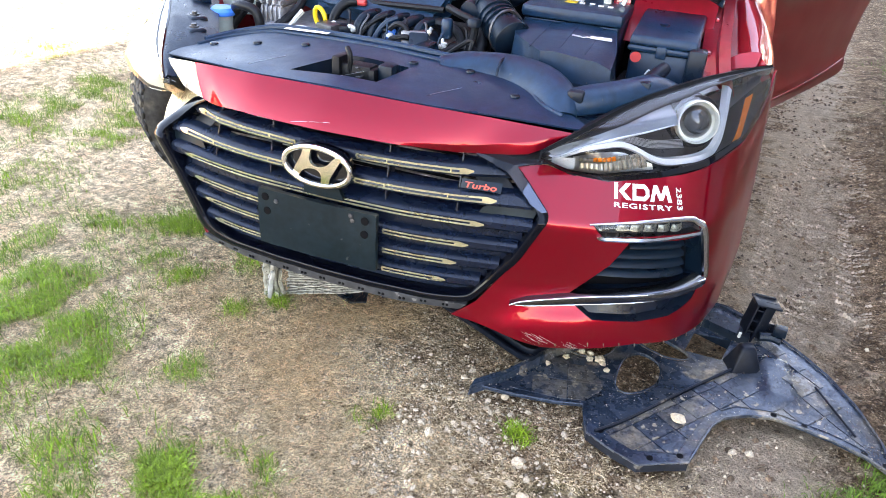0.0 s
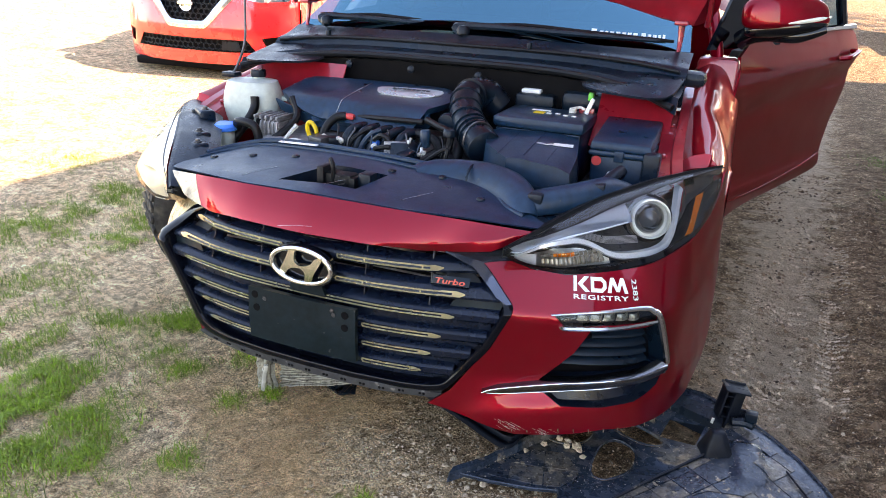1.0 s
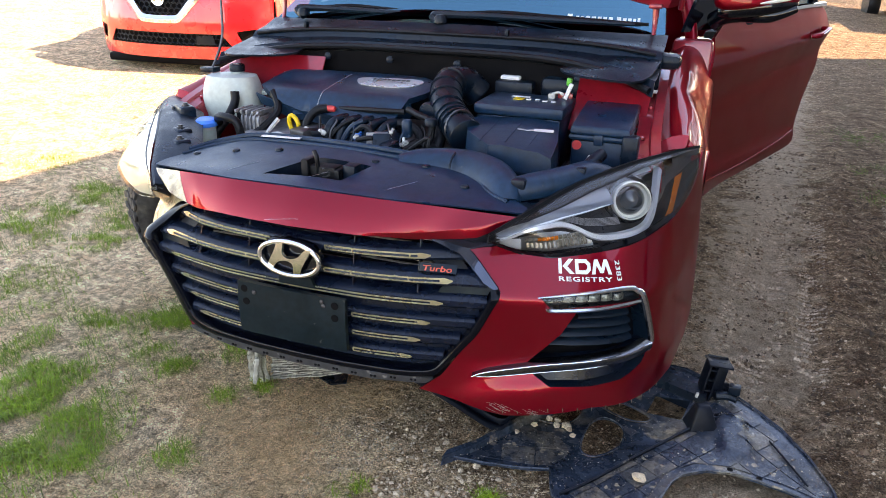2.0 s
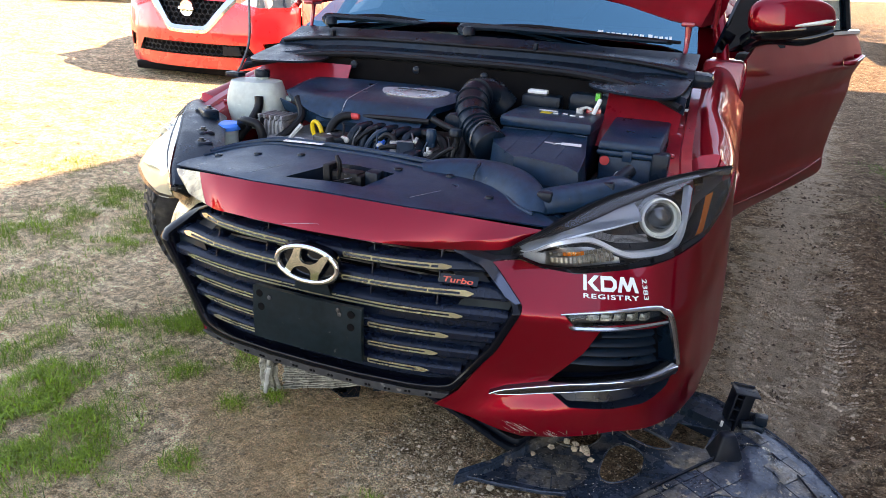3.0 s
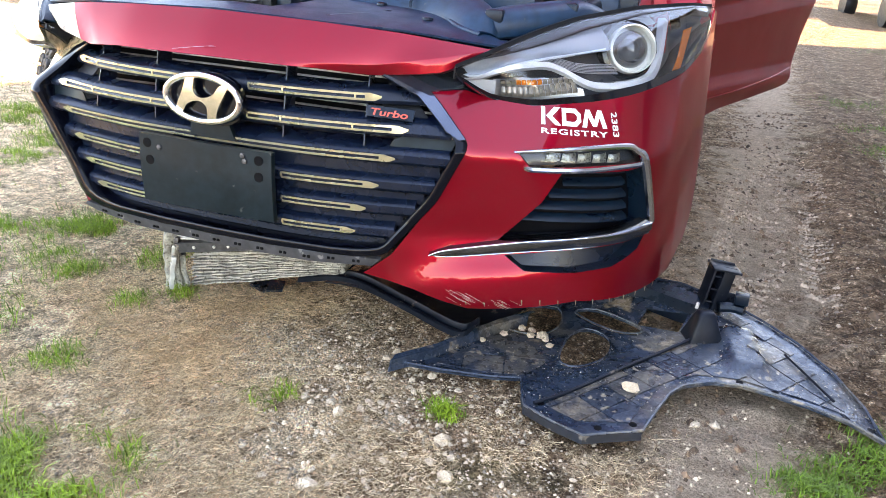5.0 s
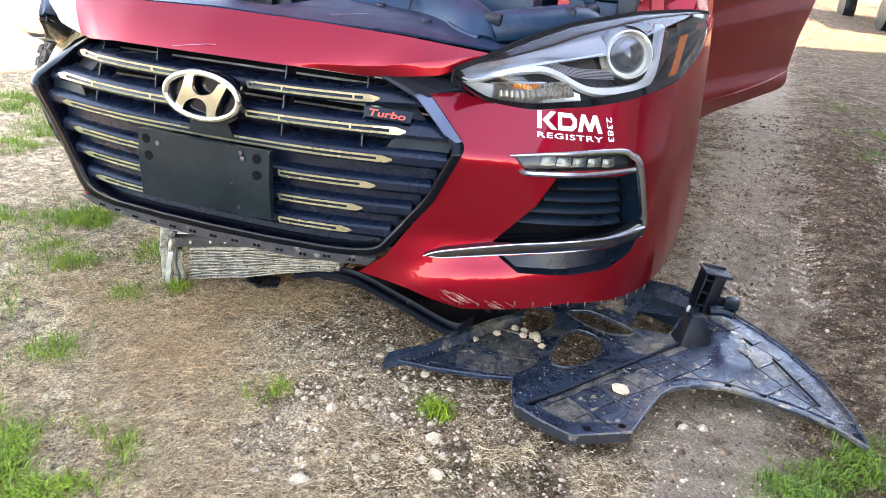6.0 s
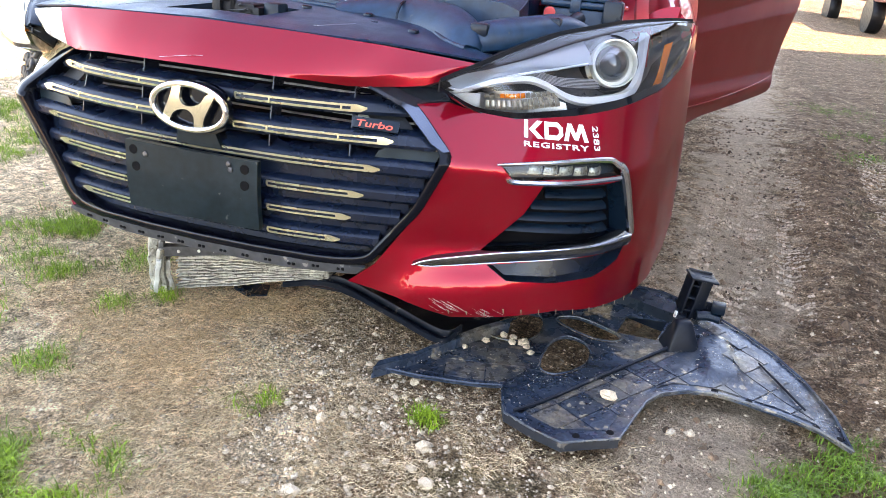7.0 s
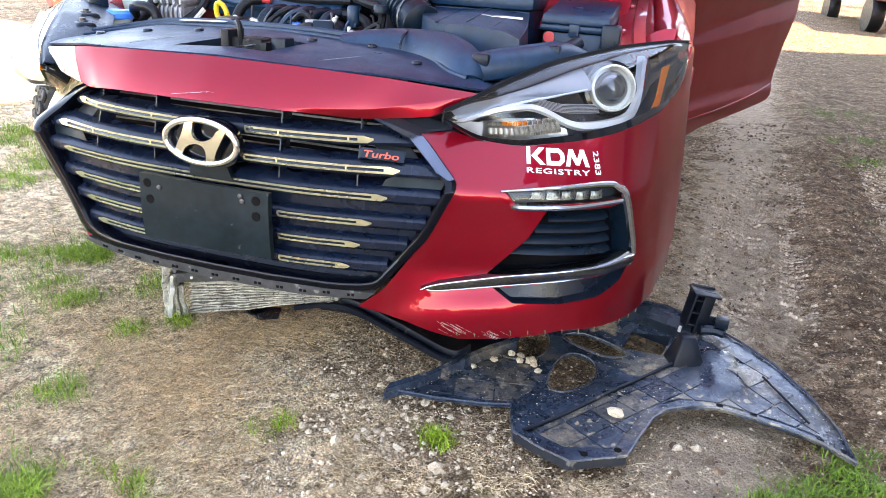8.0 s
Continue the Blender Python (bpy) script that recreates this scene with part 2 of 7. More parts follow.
def words(text, width, height, fn, spacing=1.0, bold=0.0):
    """Flat lettering of a given size, laid onto a surface by fn(x, y)."""
    cu = bpy.data.curves.new("lettering", "FONT")
    cu.body, cu.space_character, cu.resolution_u, cu.offset = text, spacing, 3, bold
    ob = bpy.data.objects.new("lettering", cu)
    scene.collection.objects.link(ob)
    bpy.context.view_layer.update()
    me = bpy.data.meshes.new_from_object(ob.evaluated_get(bpy.context.evaluated_depsgraph_get()))
    bm = bmesh.new()
    bm.from_mesh(me)
    bpy.data.objects.remove(ob)
    bpy.data.meshes.remove(me)
    xs, ys = [v.co.x for v in bm.verts], [v.co.y for v in bm.verts]
    x0, x1, y0, y1 = min(xs), max(xs), min(ys), max(ys)
    for v in bm.verts:
        v.co = fn((v.co.x - x0) / (x1 - x0) * width, (v.co.y - y0) / (y1 - y0) * height)
    return bm
# ---- ground: one sheet to the horizon, rising gently behind and beside the yard ----
def lift(x, y):
    """The ground's height: flat round the car, rising away from it, with low bumps, ruts and the turned soil of the wheel tracks."""
    s = -0.092 * x + 0.033 * y - 0.2
    far = 0.03 * math.log1p(math.exp(max(-30, min(30, s / 0.03)))) if s < 0.6 else s
    far = min(far, 1.35 - 0.35 * math.exp(-max(0, far - 1.0))) if far > 1.0 else far
    bare = min(1, max(0, (x - .8) / .4))
    n = 0.010 * noise.noise((x * 1.7, y * 1.7, 0)) + 0.006 * noise.noise((x * 6, y * 6, 3)) + (0.004 + .009 * bare) * noise.noise((x * 19, y * 19, 7)) +   .012 * bare * noise.noise((x * 11, y * 11, 5))
    # two trodden tracks with tread bars pressed into them
    for mid, wide in ((1.10 + .02 * y, .13), (1.62 + .02 * y, .15)):
        track = math.exp(-((x - mid) / wide) ** 4) * min(1, max(0, (y - .35) / .3)) * min(1, max(0, (3.0 - y) / .6))
        bars = math.sin(y * 70 + 26 * abs(x - mid) + 2 * noise.noise((x * 5, y * 2, 1)))
        n += track * (-0.020 + 0.011 * max(-.4, bars) * (.6 + .5 * noise.noise((x * 4, y * 4, 12))))
    n += 0.018 * hump(x, 1.37, .07) * (0.6 + noise.noise((x * 8, y * 5, 2)))
    calm = math.exp(-max(0, math.hypot(x, y) - 6) / 6)
    return far + n * calm


def steps(lo, hi, fine, far):
    a = list(np.arange(lo, hi + 1e-6, fine))
    d = fine
    while a[-1] < far:
        d *= 1.22
        a.append(a[-1] + d)
    d = fine
    while a[0] > -far:
        d *= 1.22
        a.insert(0, a[0] - d)
    return a


DIRT = bpy.data.materials.new("dirt")
DIRT.use_nodes = True


def dirt_nodes(m):
    t = m.node_tree
    b = t.nodes["Principled BSDF"]
    co = t.nodes.new("ShaderNodeTexCoord").outputs["Object"]

    def noise_tex(s, d=6.0, rough=0.6):
        n = t.nodes.new("ShaderNodeTexNoise")
        n.inputs["Scale"].default_value, n.inputs["Detail"].default_value, n.inputs["Roughness"].default_value = s, d, rough
        t.links.new(co, n.inputs["Vector"])
        return n.outputs["Fac"]

    def ramp(src, lo, hi, a=0.0, c=1.0):
        n = t.nodes.new("ShaderNodeMapRange")
        for k, v in zip(("From Min", "From Max", "To Min", "To Max"), (lo, hi, a, c)):
            n.inputs[k].default_value = v
        t.links.new(src, n.inputs["Value"])
        return n.outputs["Result"]

    def mix(fac, a, c, kind="MIX"):
        n = t.nodes.new("ShaderNodeMix")
        n.data_type, n.blend_type = "RGBA", kind
        for sock, v in ((n.inputs["Factor"], fac), (n.inputs[6], a), (n.inputs[7], c)):
            if hasattr(v, "links"):
                t.links.new(v, sock)
            else:
                sock.default_value = v
        return n.outputs[2]

    sep = t.nodes.new("ShaderNodeSeparateXYZ")
    t.links.new(co, sep.inputs[0])
    x = sep.outputs["X"]
    soil = mix(ramp(noise_tex(6.0, 10, .72), .36, .64), (.105, .058, .032, 1), (.46, .300, .185, 1))
    straw = mix(ramp(noise_tex(9.0, 12, .75), .36, .62), (.75, .49, .285, 1), (1.0, .75, .48, 1))
    # dry, straw covered ground on the nose's side of the yard; bare darker soil along the tracks
    side = t.nodes.new("ShaderNodeMath")
    side.operation = "ADD"
    t.links.new(x, side.inputs[0])
    t.links.new(ramp(noise_tex(2.6, 8, .65), .3, .7, -.40, .40), side.inputs[1])
    near = t.nodes.new("ShaderNodeMath")
    near.operation = "ADD"
    t.links.new(side.outputs[0], near.inputs[0])
    t.links.new(ramp(sep.outputs["Y"], -.16, .16, 0, .50), near.inputs[1])
    col = mix(ramp(near.outputs[0], .30, .80), straw, soil)
    col = mix(ramp(noise_tex(5.0, 10, .7), .48, .60, 0, .45), col, (.26, .155, .086, 1))
    col = mix(ramp(noise_tex(34.0, 12, .8), .53, .60, 0, .75), col, (.095, .058, .036, 1))
    col = mix(ramp(noise_tex(60.0, 12, .8), .54, .60, 0, .80), col, (.92, .68, .45, 1))
    # the trodden wheel track, dusty and pale, with broken edges
    lane = t.nodes.new("ShaderNodeMath")
    lane.operation = "ADD"
    t.links.new(x, lane.inputs[0])
    t.links.new(ramp(noise_tex(7.0, 8, .7), .3, .7, -.16, .16), lane.inputs[1])
    both = t.nodes.new("ShaderNodeMath")
    both.operation = "MULTIPLY"
    t.links.new(ramp(lane.outputs[0], .82, .92), both.inputs[0])
    t.links.new(ramp(lane.outputs[0], 1.10, 1.24, .8, 0), both.inputs[1])
    col = mix(both.outputs[0], col, (.54, .40, .28, 1))
    # tread bars left by tyres: shade of their relief put into dark colour, broken up by the loose ground
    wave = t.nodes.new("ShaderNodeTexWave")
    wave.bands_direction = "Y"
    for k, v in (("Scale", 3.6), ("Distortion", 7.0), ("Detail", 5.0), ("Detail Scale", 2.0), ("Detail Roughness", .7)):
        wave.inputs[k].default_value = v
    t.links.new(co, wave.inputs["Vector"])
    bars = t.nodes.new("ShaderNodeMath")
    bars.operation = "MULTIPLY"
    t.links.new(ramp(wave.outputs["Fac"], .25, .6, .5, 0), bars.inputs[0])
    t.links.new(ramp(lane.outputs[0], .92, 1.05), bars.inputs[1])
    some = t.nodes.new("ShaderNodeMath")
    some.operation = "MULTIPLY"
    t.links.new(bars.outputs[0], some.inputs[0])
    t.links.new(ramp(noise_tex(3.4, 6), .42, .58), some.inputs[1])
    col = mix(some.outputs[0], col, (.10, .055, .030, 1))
    # turned soil beyond the track, damp and dark in places
    turned_soil = t.nodes.new("ShaderNodeMath")
    turned_soil.operation = "MULTIPLY"
    t.links.new(ramp(lane.outputs[0], 1.22, 1.38), turned_soil.inputs[0])
    t.links.new(ramp(noise_tex(16.0, 10, .75), .44, .58, 0, .8), turned_soil.inputs[1])
    col = mix(turned_soil.outputs[0], col, (.11, .060, .033, 1))
    # gravel specks at two sizes
    for s, cut, c in ((75.0, .03, (.56, .42, .28, 1)), (130.0, .07, (.44, .33, .22, 1)), (90.0, .09, (.09, .06, .04, 1))):
        v = t.nodes.new("ShaderNodeTexVoronoi")
        v.inputs["Scale"].default_value = s
        t.links.new(co, v.inputs["Vector"])
        m1 = t.nodes.new("ShaderNodeMath")
        m1.operation = "MULTIPLY"
        t.links.new(ramp(v.outputs["Distance"], cut + .04, cut + .12, 1, 0), m1.inputs[0])
        t.links.new(ramp(noise_tex(4.0 + s * .05), .48, .62), m1.inputs[1])
        col = mix(m1.outputs[0], col, c)
    # the track's dust lies over the gravel and evens the ground
    col = mix(ramp(both.outputs[0], 0, .8, 0, .55), col, (.50, .365, .255, 1))
    grit = ramp(both.outputs[0], 0, .8, 1, .45)
    # faint green in the grassy parts
    col = mix(ramp(noise_tex(2.2, 8), .60, .70, 0, .35), col, (.11, .13, .05, 1))
    g = mix(ramp(noise_tex(190.0, 5, .7), .38, .62), (.36, .35, .33, 1), (1.66, 1.66, 1.66, 1))
    col = mix(grit, col, g, "MULTIPLY")
    rough = mix(ramp(noise_tex(26.0, 12, .8), .40, .60), (.48, .46, .43, 1), (1.48, 1.48, 1.48, 1))
    col = mix(grit, col, rough, "MULTIPLY")
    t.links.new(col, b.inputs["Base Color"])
    b.inputs["Roughness"].default_value = .93
    socket(b, "Specular IOR Level").default_value = .15
    add = t.nodes.new("ShaderNodeMath")
    add.operation = "MULTIPLY_ADD"
    t.links.new(noise_tex(60.0, 8, .7), add.inputs[0])
    add.inputs[1].default_value = 1.6
    t.links.new(noise_tex(200.0, 5), add.inputs[2])
    n = t.nodes.new("ShaderNodeBump")
    n.inputs["Strength"].default_value, n.inputs["Distance"].default_value = 1.0, .02
    t.links.new(add.outputs[0], n.inputs["Height"])
    t.links.new(n.outputs["Normal"], b.inputs["Normal"])


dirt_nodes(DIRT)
gx, gy = steps(-2.6, 2.2, 0.02, 900), steps(-.9, 3.2, 0.016, 900)
verts = [(x, y, lift(x, y)) for y in gy for x in gx]
nx = len(gx)
faces = [(j * nx + i, j * nx + i + 1, (j + 1) * nx + i + 1, (j + 1) * nx + i) for j in range(len(gy) - 1) for i in range(nx - 1)]
gm = bpy.data.meshes.new("ground")
gm.from_pydata(verts, [], faces)
gm.polygons.foreach_set("use_smooth", [True] * len(faces))
gm.materials.append(DIRT)
tagged(new("ground", gm), "dry brown dirt and straw yard with gravel and tyre tracks", "ground", kind="structure")

# ---- an unseen house added beside the drive so that its shade covers the car ----
SIDING = mat("grey_siding", (0.13, 0.14, 0.155), 0.6, vary=0.10)
ROOF = mat("grey_shingles", (0.12, 0.115, 0.11), 0.9, vary=0.2, bump=0.4, bump_scale=30)
house = tagged(new("house"), "grey sided house with a gable roof, added out of view for shade", "house")
HX0, HX1, HY0, HY1, HE, HR = 5.2, 13.0, -3.5, 11.7, 8.3, 10.6
bm = bmesh.new()
ends = []
for y in (HY0, HY1):
    ends.append([bm.verts.new(p) for p in ((HX0, y, -.1), (HX1, y, -.1), (HX1, y, HE), ((HX0 + HX1) / 2, y, HR - .1), (HX0, y, HE))])
bm.faces.new(ends[0])
bm.faces.new(ends[1][::-1])
for i in (0, 1, 4):
    j = (i + 1) % 5
    bm.faces.new((ends[0][i], ends[0][j], ends[1][j], ends[1][i]))
part("wall", bm, SIDING, house)
for a, b in (((HX0 - .4, HE - .15), ((HX0 + HX1) / 2, HR)), (((HX0 + HX1) / 2, HR), (HX1 + .4, HE - .15))):
    part("roof", band([Vector((a[0], HY0 - .4, a[1])), Vector((a[0], HY1 + .4, a[1]))], [Vector((b[0], HY0 - .4, b[1])), Vector((b[0], HY1 + .4, b[1]))], .12), ROOF, house)
for y, z in [(y, z) for y in (-2.0, 2.2, 6.5) for z in (1.0, 4.6)]:
    part("window", box(HX0 - .03, HX0 + .05, y - .6, y + .6, z, z + 1.3, .01), GLOSSBLACK, house)
for k in range(38):
    part("siding_board", box(HX0 - .02, HX0 - .003, HY0, HY1, .1 + k * .21, .30 + k * .21, 0), SIDING, house)


# ---- unseen woods added behind and beside the yard for reflections and bounced light ----
rng = random.Random(21)
wv, wf, tv, tf = [], [], [], []
for k in range(64):
    a = radians(rng.uniform(150, 292))
    d = rng.uniform(44, 62)
    x, y = 1.0 + d * math.sin(a), d * math.cos(a)
    h = rng.uniform(2.2, 3.6)
    z0 = lift(x, y)
    b = len(tv)
    for zz, r in ((z0 - .2, .22), (z0 + h * .9, .05)):
        tv.extend((x + r * math.cos(q), y + r * math.sin(q), zz) for q in np.arange(0, 6.2, math.pi / 3))
    tf.extend((b + i, b + (i + 1) % 6, b + 6 + (i + 1) % 6, b + 6 + i) for i in range(6))
    for j in range(420):
        t = rng.random() ** .8
        r = (1 - t) ** .7 * rng.uniform(.2, 2.4)
        q = rng.uniform(0, 6.28)
        c = Vector((x + r * math.cos(q), y + r * math.sin(q), z0 + .3 + t * h + rng.uniform(-.3, .3)))
        u = Vector((rng.gauss(0, 1), rng.gauss(0, 1), rng.gauss(0, 1))).normalized() * rng.uniform(.14, .34)
        w = u.orthogonal().normalized() * rng.uniform(.12, .28)
        b = len(wv)
        wv.extend([tuple(c - u), tuple(c + w), tuple(c + u), tuple(c - w)])
        wf.append((b, b + 1, b + 2, b + 3))
for nm, v, f, m in (("tree_crowns", wv, wf, mat("dull_foliage", (.050, .062, .026), .7, vary=.25, scale=1, island=.4, fine=0)), ("tree_trunks", tv, tf, mat("bark", (.10, .08, .065), .9, vary=.2))):
    me = bpy.data.meshes.new(nm)
    me.from_pydata(v, [], f)
    me.materials.append(m)
    tagged(new(nm, me), "belt of leafy trees added out of view for reflections", "woods", kind="stuff")


# two unseen trees added by the house's far corner to cast shade across the drive
def shade_tree(x, y, h, seed):
    r = random.Random(seed)
    t = tagged(new("tree"), "leafy tree added out of view to shade the drive", "tree", "garden trees")
    t.location = (x, y, lift(x, y))
    part("trunk", join(tube([(0, 0, -.2), (.05, .02, h * .3), (-.04, .05, h * .6), (0, 0, h * .85)], [.26, .2, .13, .05], 10),
                       *[tube([(0, 0, h * f), (math.cos(a) * 1.0, math.sin(a) * 1.0, h * f + .8), (math.cos(a) * 2.2, math.sin(a) * 2.2, h * f + 1.7)], [.10, .06, .02], 6) for f, a in ((.3, 0.4), (.36, 2.4), (.42, 4.4), (.5, 1.5), (.56, 5.6))]), mat("tree_bark", (.11, .085, .065), .9, vary=.25, bump=.5, bump_scale=20), t)
    v, f = [], []
    for k in range(2600):
        q, e = r.uniform(0, 6.28), r.uniform(-.6, 1.5)
        d = r.uniform(.45, 1.0) ** .5 * (2.9 + .5 * math.sin(3 * q + seed))
        c = Vector((d * math.cos(q) * math.cos(e), d * math.sin(q) * math.cos(e), h * .62 + d * math.sin(e) * 1.05))
        if noise.noise(c * .8 + Vector((seed, 0, 0))) < -.12:
            continue
        u = Vector((r.gauss(0, 1), r.gauss(0, 1), r.gauss(0, 1))).normalized() * r.uniform(.10, .22)
        w = u.orthogonal().normalized() * r.uniform(.07, .16)
        b = len(v)
        v.extend([tuple(c - u), tuple(c + w), tuple(c + u), tuple(c - w)])
        f.append((b, b + 1, b + 2, b + 3))
    me = bpy.data.meshes.new("crown")
    me.from_pydata(v, [], f)
    me.materials.append(bpy.data.materials["dull_foliage"])
    c = new("crown", me)
    c.parent = t


shade_tree(8.6, 20.4, 8.0, 1)
shade_tree(7.0, 25.5, 8.5, 2)
# ---- the front of the car: its plan line and the skin that follows it ----
_px = [0, .1, .2, .3, .4, .5, .6, .7, .78, .825, .852, .878, .90, .912, .915]
_py = [0, .002, .008, .024, .045, .068, .10, .145, .20, .28, .39, .53, .68, .95, 1.3]
_line = spline([(a, b, 0) for a, b in zip(_px, _py)], 8)
_U = np.cumsum([0] + [(b - a).length for a, b in zip(_line, _line[1:])])
_X, _Y = np.array([p.x for p in _line]), np.array([p.y for p in _line])


def plan(u):
    """Place and outward direction at the distance u from the middle, along the front."""
    a = abs(u)
    x, y = np.interp(a, _U, _X), np.interp(a, _U, _Y)
    e = 0.004
    tx, ty = np.interp(a + e, _U, _X) - np.interp(max(a - e, 0), _U, _X), np.interp(a + e, _U, _Y) - np.interp(max(a - e, 0), _U, _Y)
    n = math.hypot(tx, ty)
    s = -1 if u < 0 else 1
    return s * x, y, s * ty / n, -tx / n


def u_of(x):
    return math.copysign(float(np.interp(abs(x), _X, _U)), x)


def skin(u, z, off=0.0):
    """A point on the bumper's skin; off lifts it outward."""
    x, y, nx, ny = plan(u)
    a = abs(u)
    inset = 0.85 * max(0, z - 0.49) * np.interp(a, [0, .3, .45, .75, 1.0, 1.2], [.15, .35, .9, .8, .2, .1])
    inset += np.interp(z, [.270, .325, .49], [0, .015, 0]) * hump(a, 0.54, 0.13)
    ridge = np.interp(a, [.40, .60, .80, .95, 1.1], [.216, .250, .272, .282, .270])
    rise = min(1, max(0, 1 - (z - ridge) / .055))
    inset -= 0.013 * rise * rise * (3 - 2 * rise) * np.interp(a, [.36, .44, .56, .80, 1.0, 1.15], [0, .9, 1, .65, .35, 0])
    inset += 0.05 * max(0, 0.20 - z) / 0.1
    inset -= 0.016 * min(1, max(0, (.50 - z) / .22)) * np.interp(a, [.85, 1.05], [0, 1])
    d = off - inset
    return Vector((x + nx * d, y + ny * d, z))


# ---- the headlamp's opening: its upper and lower edges, from the tip at the grille to the fender ----
_up = np.array([(.458, .075, .632), (.521, .143, .662), (.575, .22, .690), (.626, .295, .712), (.73, .43, .736), (.826, .564, .746), (.870, .645, .744)])
_low = np.array([(.458, .072, .626)] + [tuple(skin(u, z)) for u, z in ((.538, .577), (.62, .570), (.74, .581), (.88, .602), (1.03, .626), (1.15, .654), (1.215, .694))] + [(.874, .652, .726)])


def _along(tab, a):
    s = np.concatenate([[0], np.cumsum(np.linalg.norm(np.diff(tab, axis=0), axis=1))])
    s /= s[-1]
    return np.array([np.interp(a, s, tab[:, k]) for k in range(3)])


def lamp_at(a, b, deep=0.0):
    """A point of the headlamp: a from tip to fender, b from lower to upper edge, deep behind the lens."""
    e = 0.02
    lo = sum(_along(_low, min(max(a + k * e, 0), 1)) for k in (-1, 0, 1)) / 3
    hi = sum(_along(_up, min(max(a + k * e, 0), 1)) for k in (-1, 0, 1)) / 3
    p = lo * (1 - b) + hi * b
    bulge = 4 * b * (1 - b) * 0.018 * min(1, 5 * a, 5 * (1 - a))
    ang = np.interp(a, [0, .45, .8, 1], [0.3, 0.55, 1.0, 1.25])
    out = np.array([math.sin(ang), -math.cos(ang), 0.35])
    out /= np.linalg.norm(out)
    return Vector(p + out * (bulge - deep))
# ---- the damaged red sedan: an Empty on the ground under its nose; x across, y towards its tail ----
car = new("car")
car.matrix_world = pose(0.014, 0.005, 0, 0, 1.5, 5.3)
tagged(car, "dark red sedan, hood and door open, bumper torn", "car")


def mirrored(bm):
    bmesh.ops.transform(bm, matrix=Matrix.Diagonal((-1, 1, 1, 1)), verts=bm.verts)
    bmesh.ops.reverse_faces(bm, faces=bm.faces)
    return bm


VENT = [(.675, .462), (.80, .468), (.838, .474), (.876, .400), (.892, .352), (.84, .342), (.570, .322), (.645, .405)]
LOWVENT = [(.585, .298), (.625, .272), (.722, .271), (.795, .281), (.860, .307), (.882, .332), (.70, .312)]
DRL = [(.592, .496), (.80, .508), (.828, .500), (.836, .484), (.665, .472), (.618, .469)]
COVER_EDGE = [(.371, .279), (.449, .390), (.502, .503), (.421, .580), (.486, .588), (.538, .577), (.62, .570), (.74, .581), (.88, .602), (1.03, .626),
              (1.15, .654), (1.215, .694), (1.25, .738), (1.29, .735), (1.29, .60), (1.275, .42), (1.245, .30), (1.19, .232), (1.04, .208), (.867, .212), (.729, .211), (.62, .195), (.525, .186), (.42, .217), (.319, .236)]

part("bumper_cover", sheet(COVER_EDGE, skin, [VENT, LOWVENT, DRL], 0.013, 0.004), RED, car, "scraped dark red bumper cover, torn along its lower edge")


def bent(u, z):
    """The other cheek is torn away; what is left folds back beside the grille."""
    a = 0.445
    p = skin(-min(u, a), z)
    k = max(0, u - a)
    return p + Vector((-0.80 * k, 0.60 * k, 0.0))


TORN = [(.350, .608), (.432, .580), (.515, .503), (.500, .470), (.530, .478), (.575, .525), (.580, .560), (.54, .585), (.47, .604), (.40, .618)]
# golden colour paints the sunlit ground's reflection onto the glossy torn corner
GOLD_REFLECTION = mat("golden_ground_reflection", (.60, .47, .28), .28, .35, coat=.5, vary=.2, scale=20, second=(.30, .20, .11), amount=.3)
part("torn_corner", sheet(TORN, bent, (), 0.015, 0.004), GOLD_REFLECTION, car, "torn corner folded back beside the grille, golden reflection painted on")
part("torn_edge", tube([skin(-u, z, -.004) for u, z in ((.345, .272), (.40, .345), (.455, .425), (.496, .492))], .007, 6), RED, car)

# front panel above the grille


def panel_rear(x):
    a = abs(x)
    return Vector((x, np.interp(a, [0, .2, .35, .5, .53], [.050, .062, .092, .142, .157]), np.interp(a, [0, .2, .35, .5, .53], [.694, .689, .680, .662, .658])))


def panel_front(x):
    """The panel's front edge: over the grille, then up along the headlamp's upper edge."""
    a = abs(x)
    if a <= .36:
        return skin(u_of(x * .86), np.interp(a, [0, .25, .36], [.617, .613, .605]), float(np.interp(a, [.24, .36], [.018, .007 if x > 0 else .013])))
    p = skin(u_of(.36 * .86), .605, .007 if x > 0 else .013)
    if x < 0:
        return Vector([float(np.interp(a, [.36, .44, .50, .525], v)) for v in ((-p.x, -.395, -.468, -.498), (p.y, .070, .118, .143), (p.z, .624, .649, .661))])
    return Vector((math.copysign(np.interp(a, [.36, .44, .50, .525], [p.x, .425, .488, .520]), x), np.interp(a, [.36, .44, .50, .525], [p.y, .070, .118, .148]), np.interp(a, [.36, .44, .50, .525], [p.z, .618, .643, .655])))




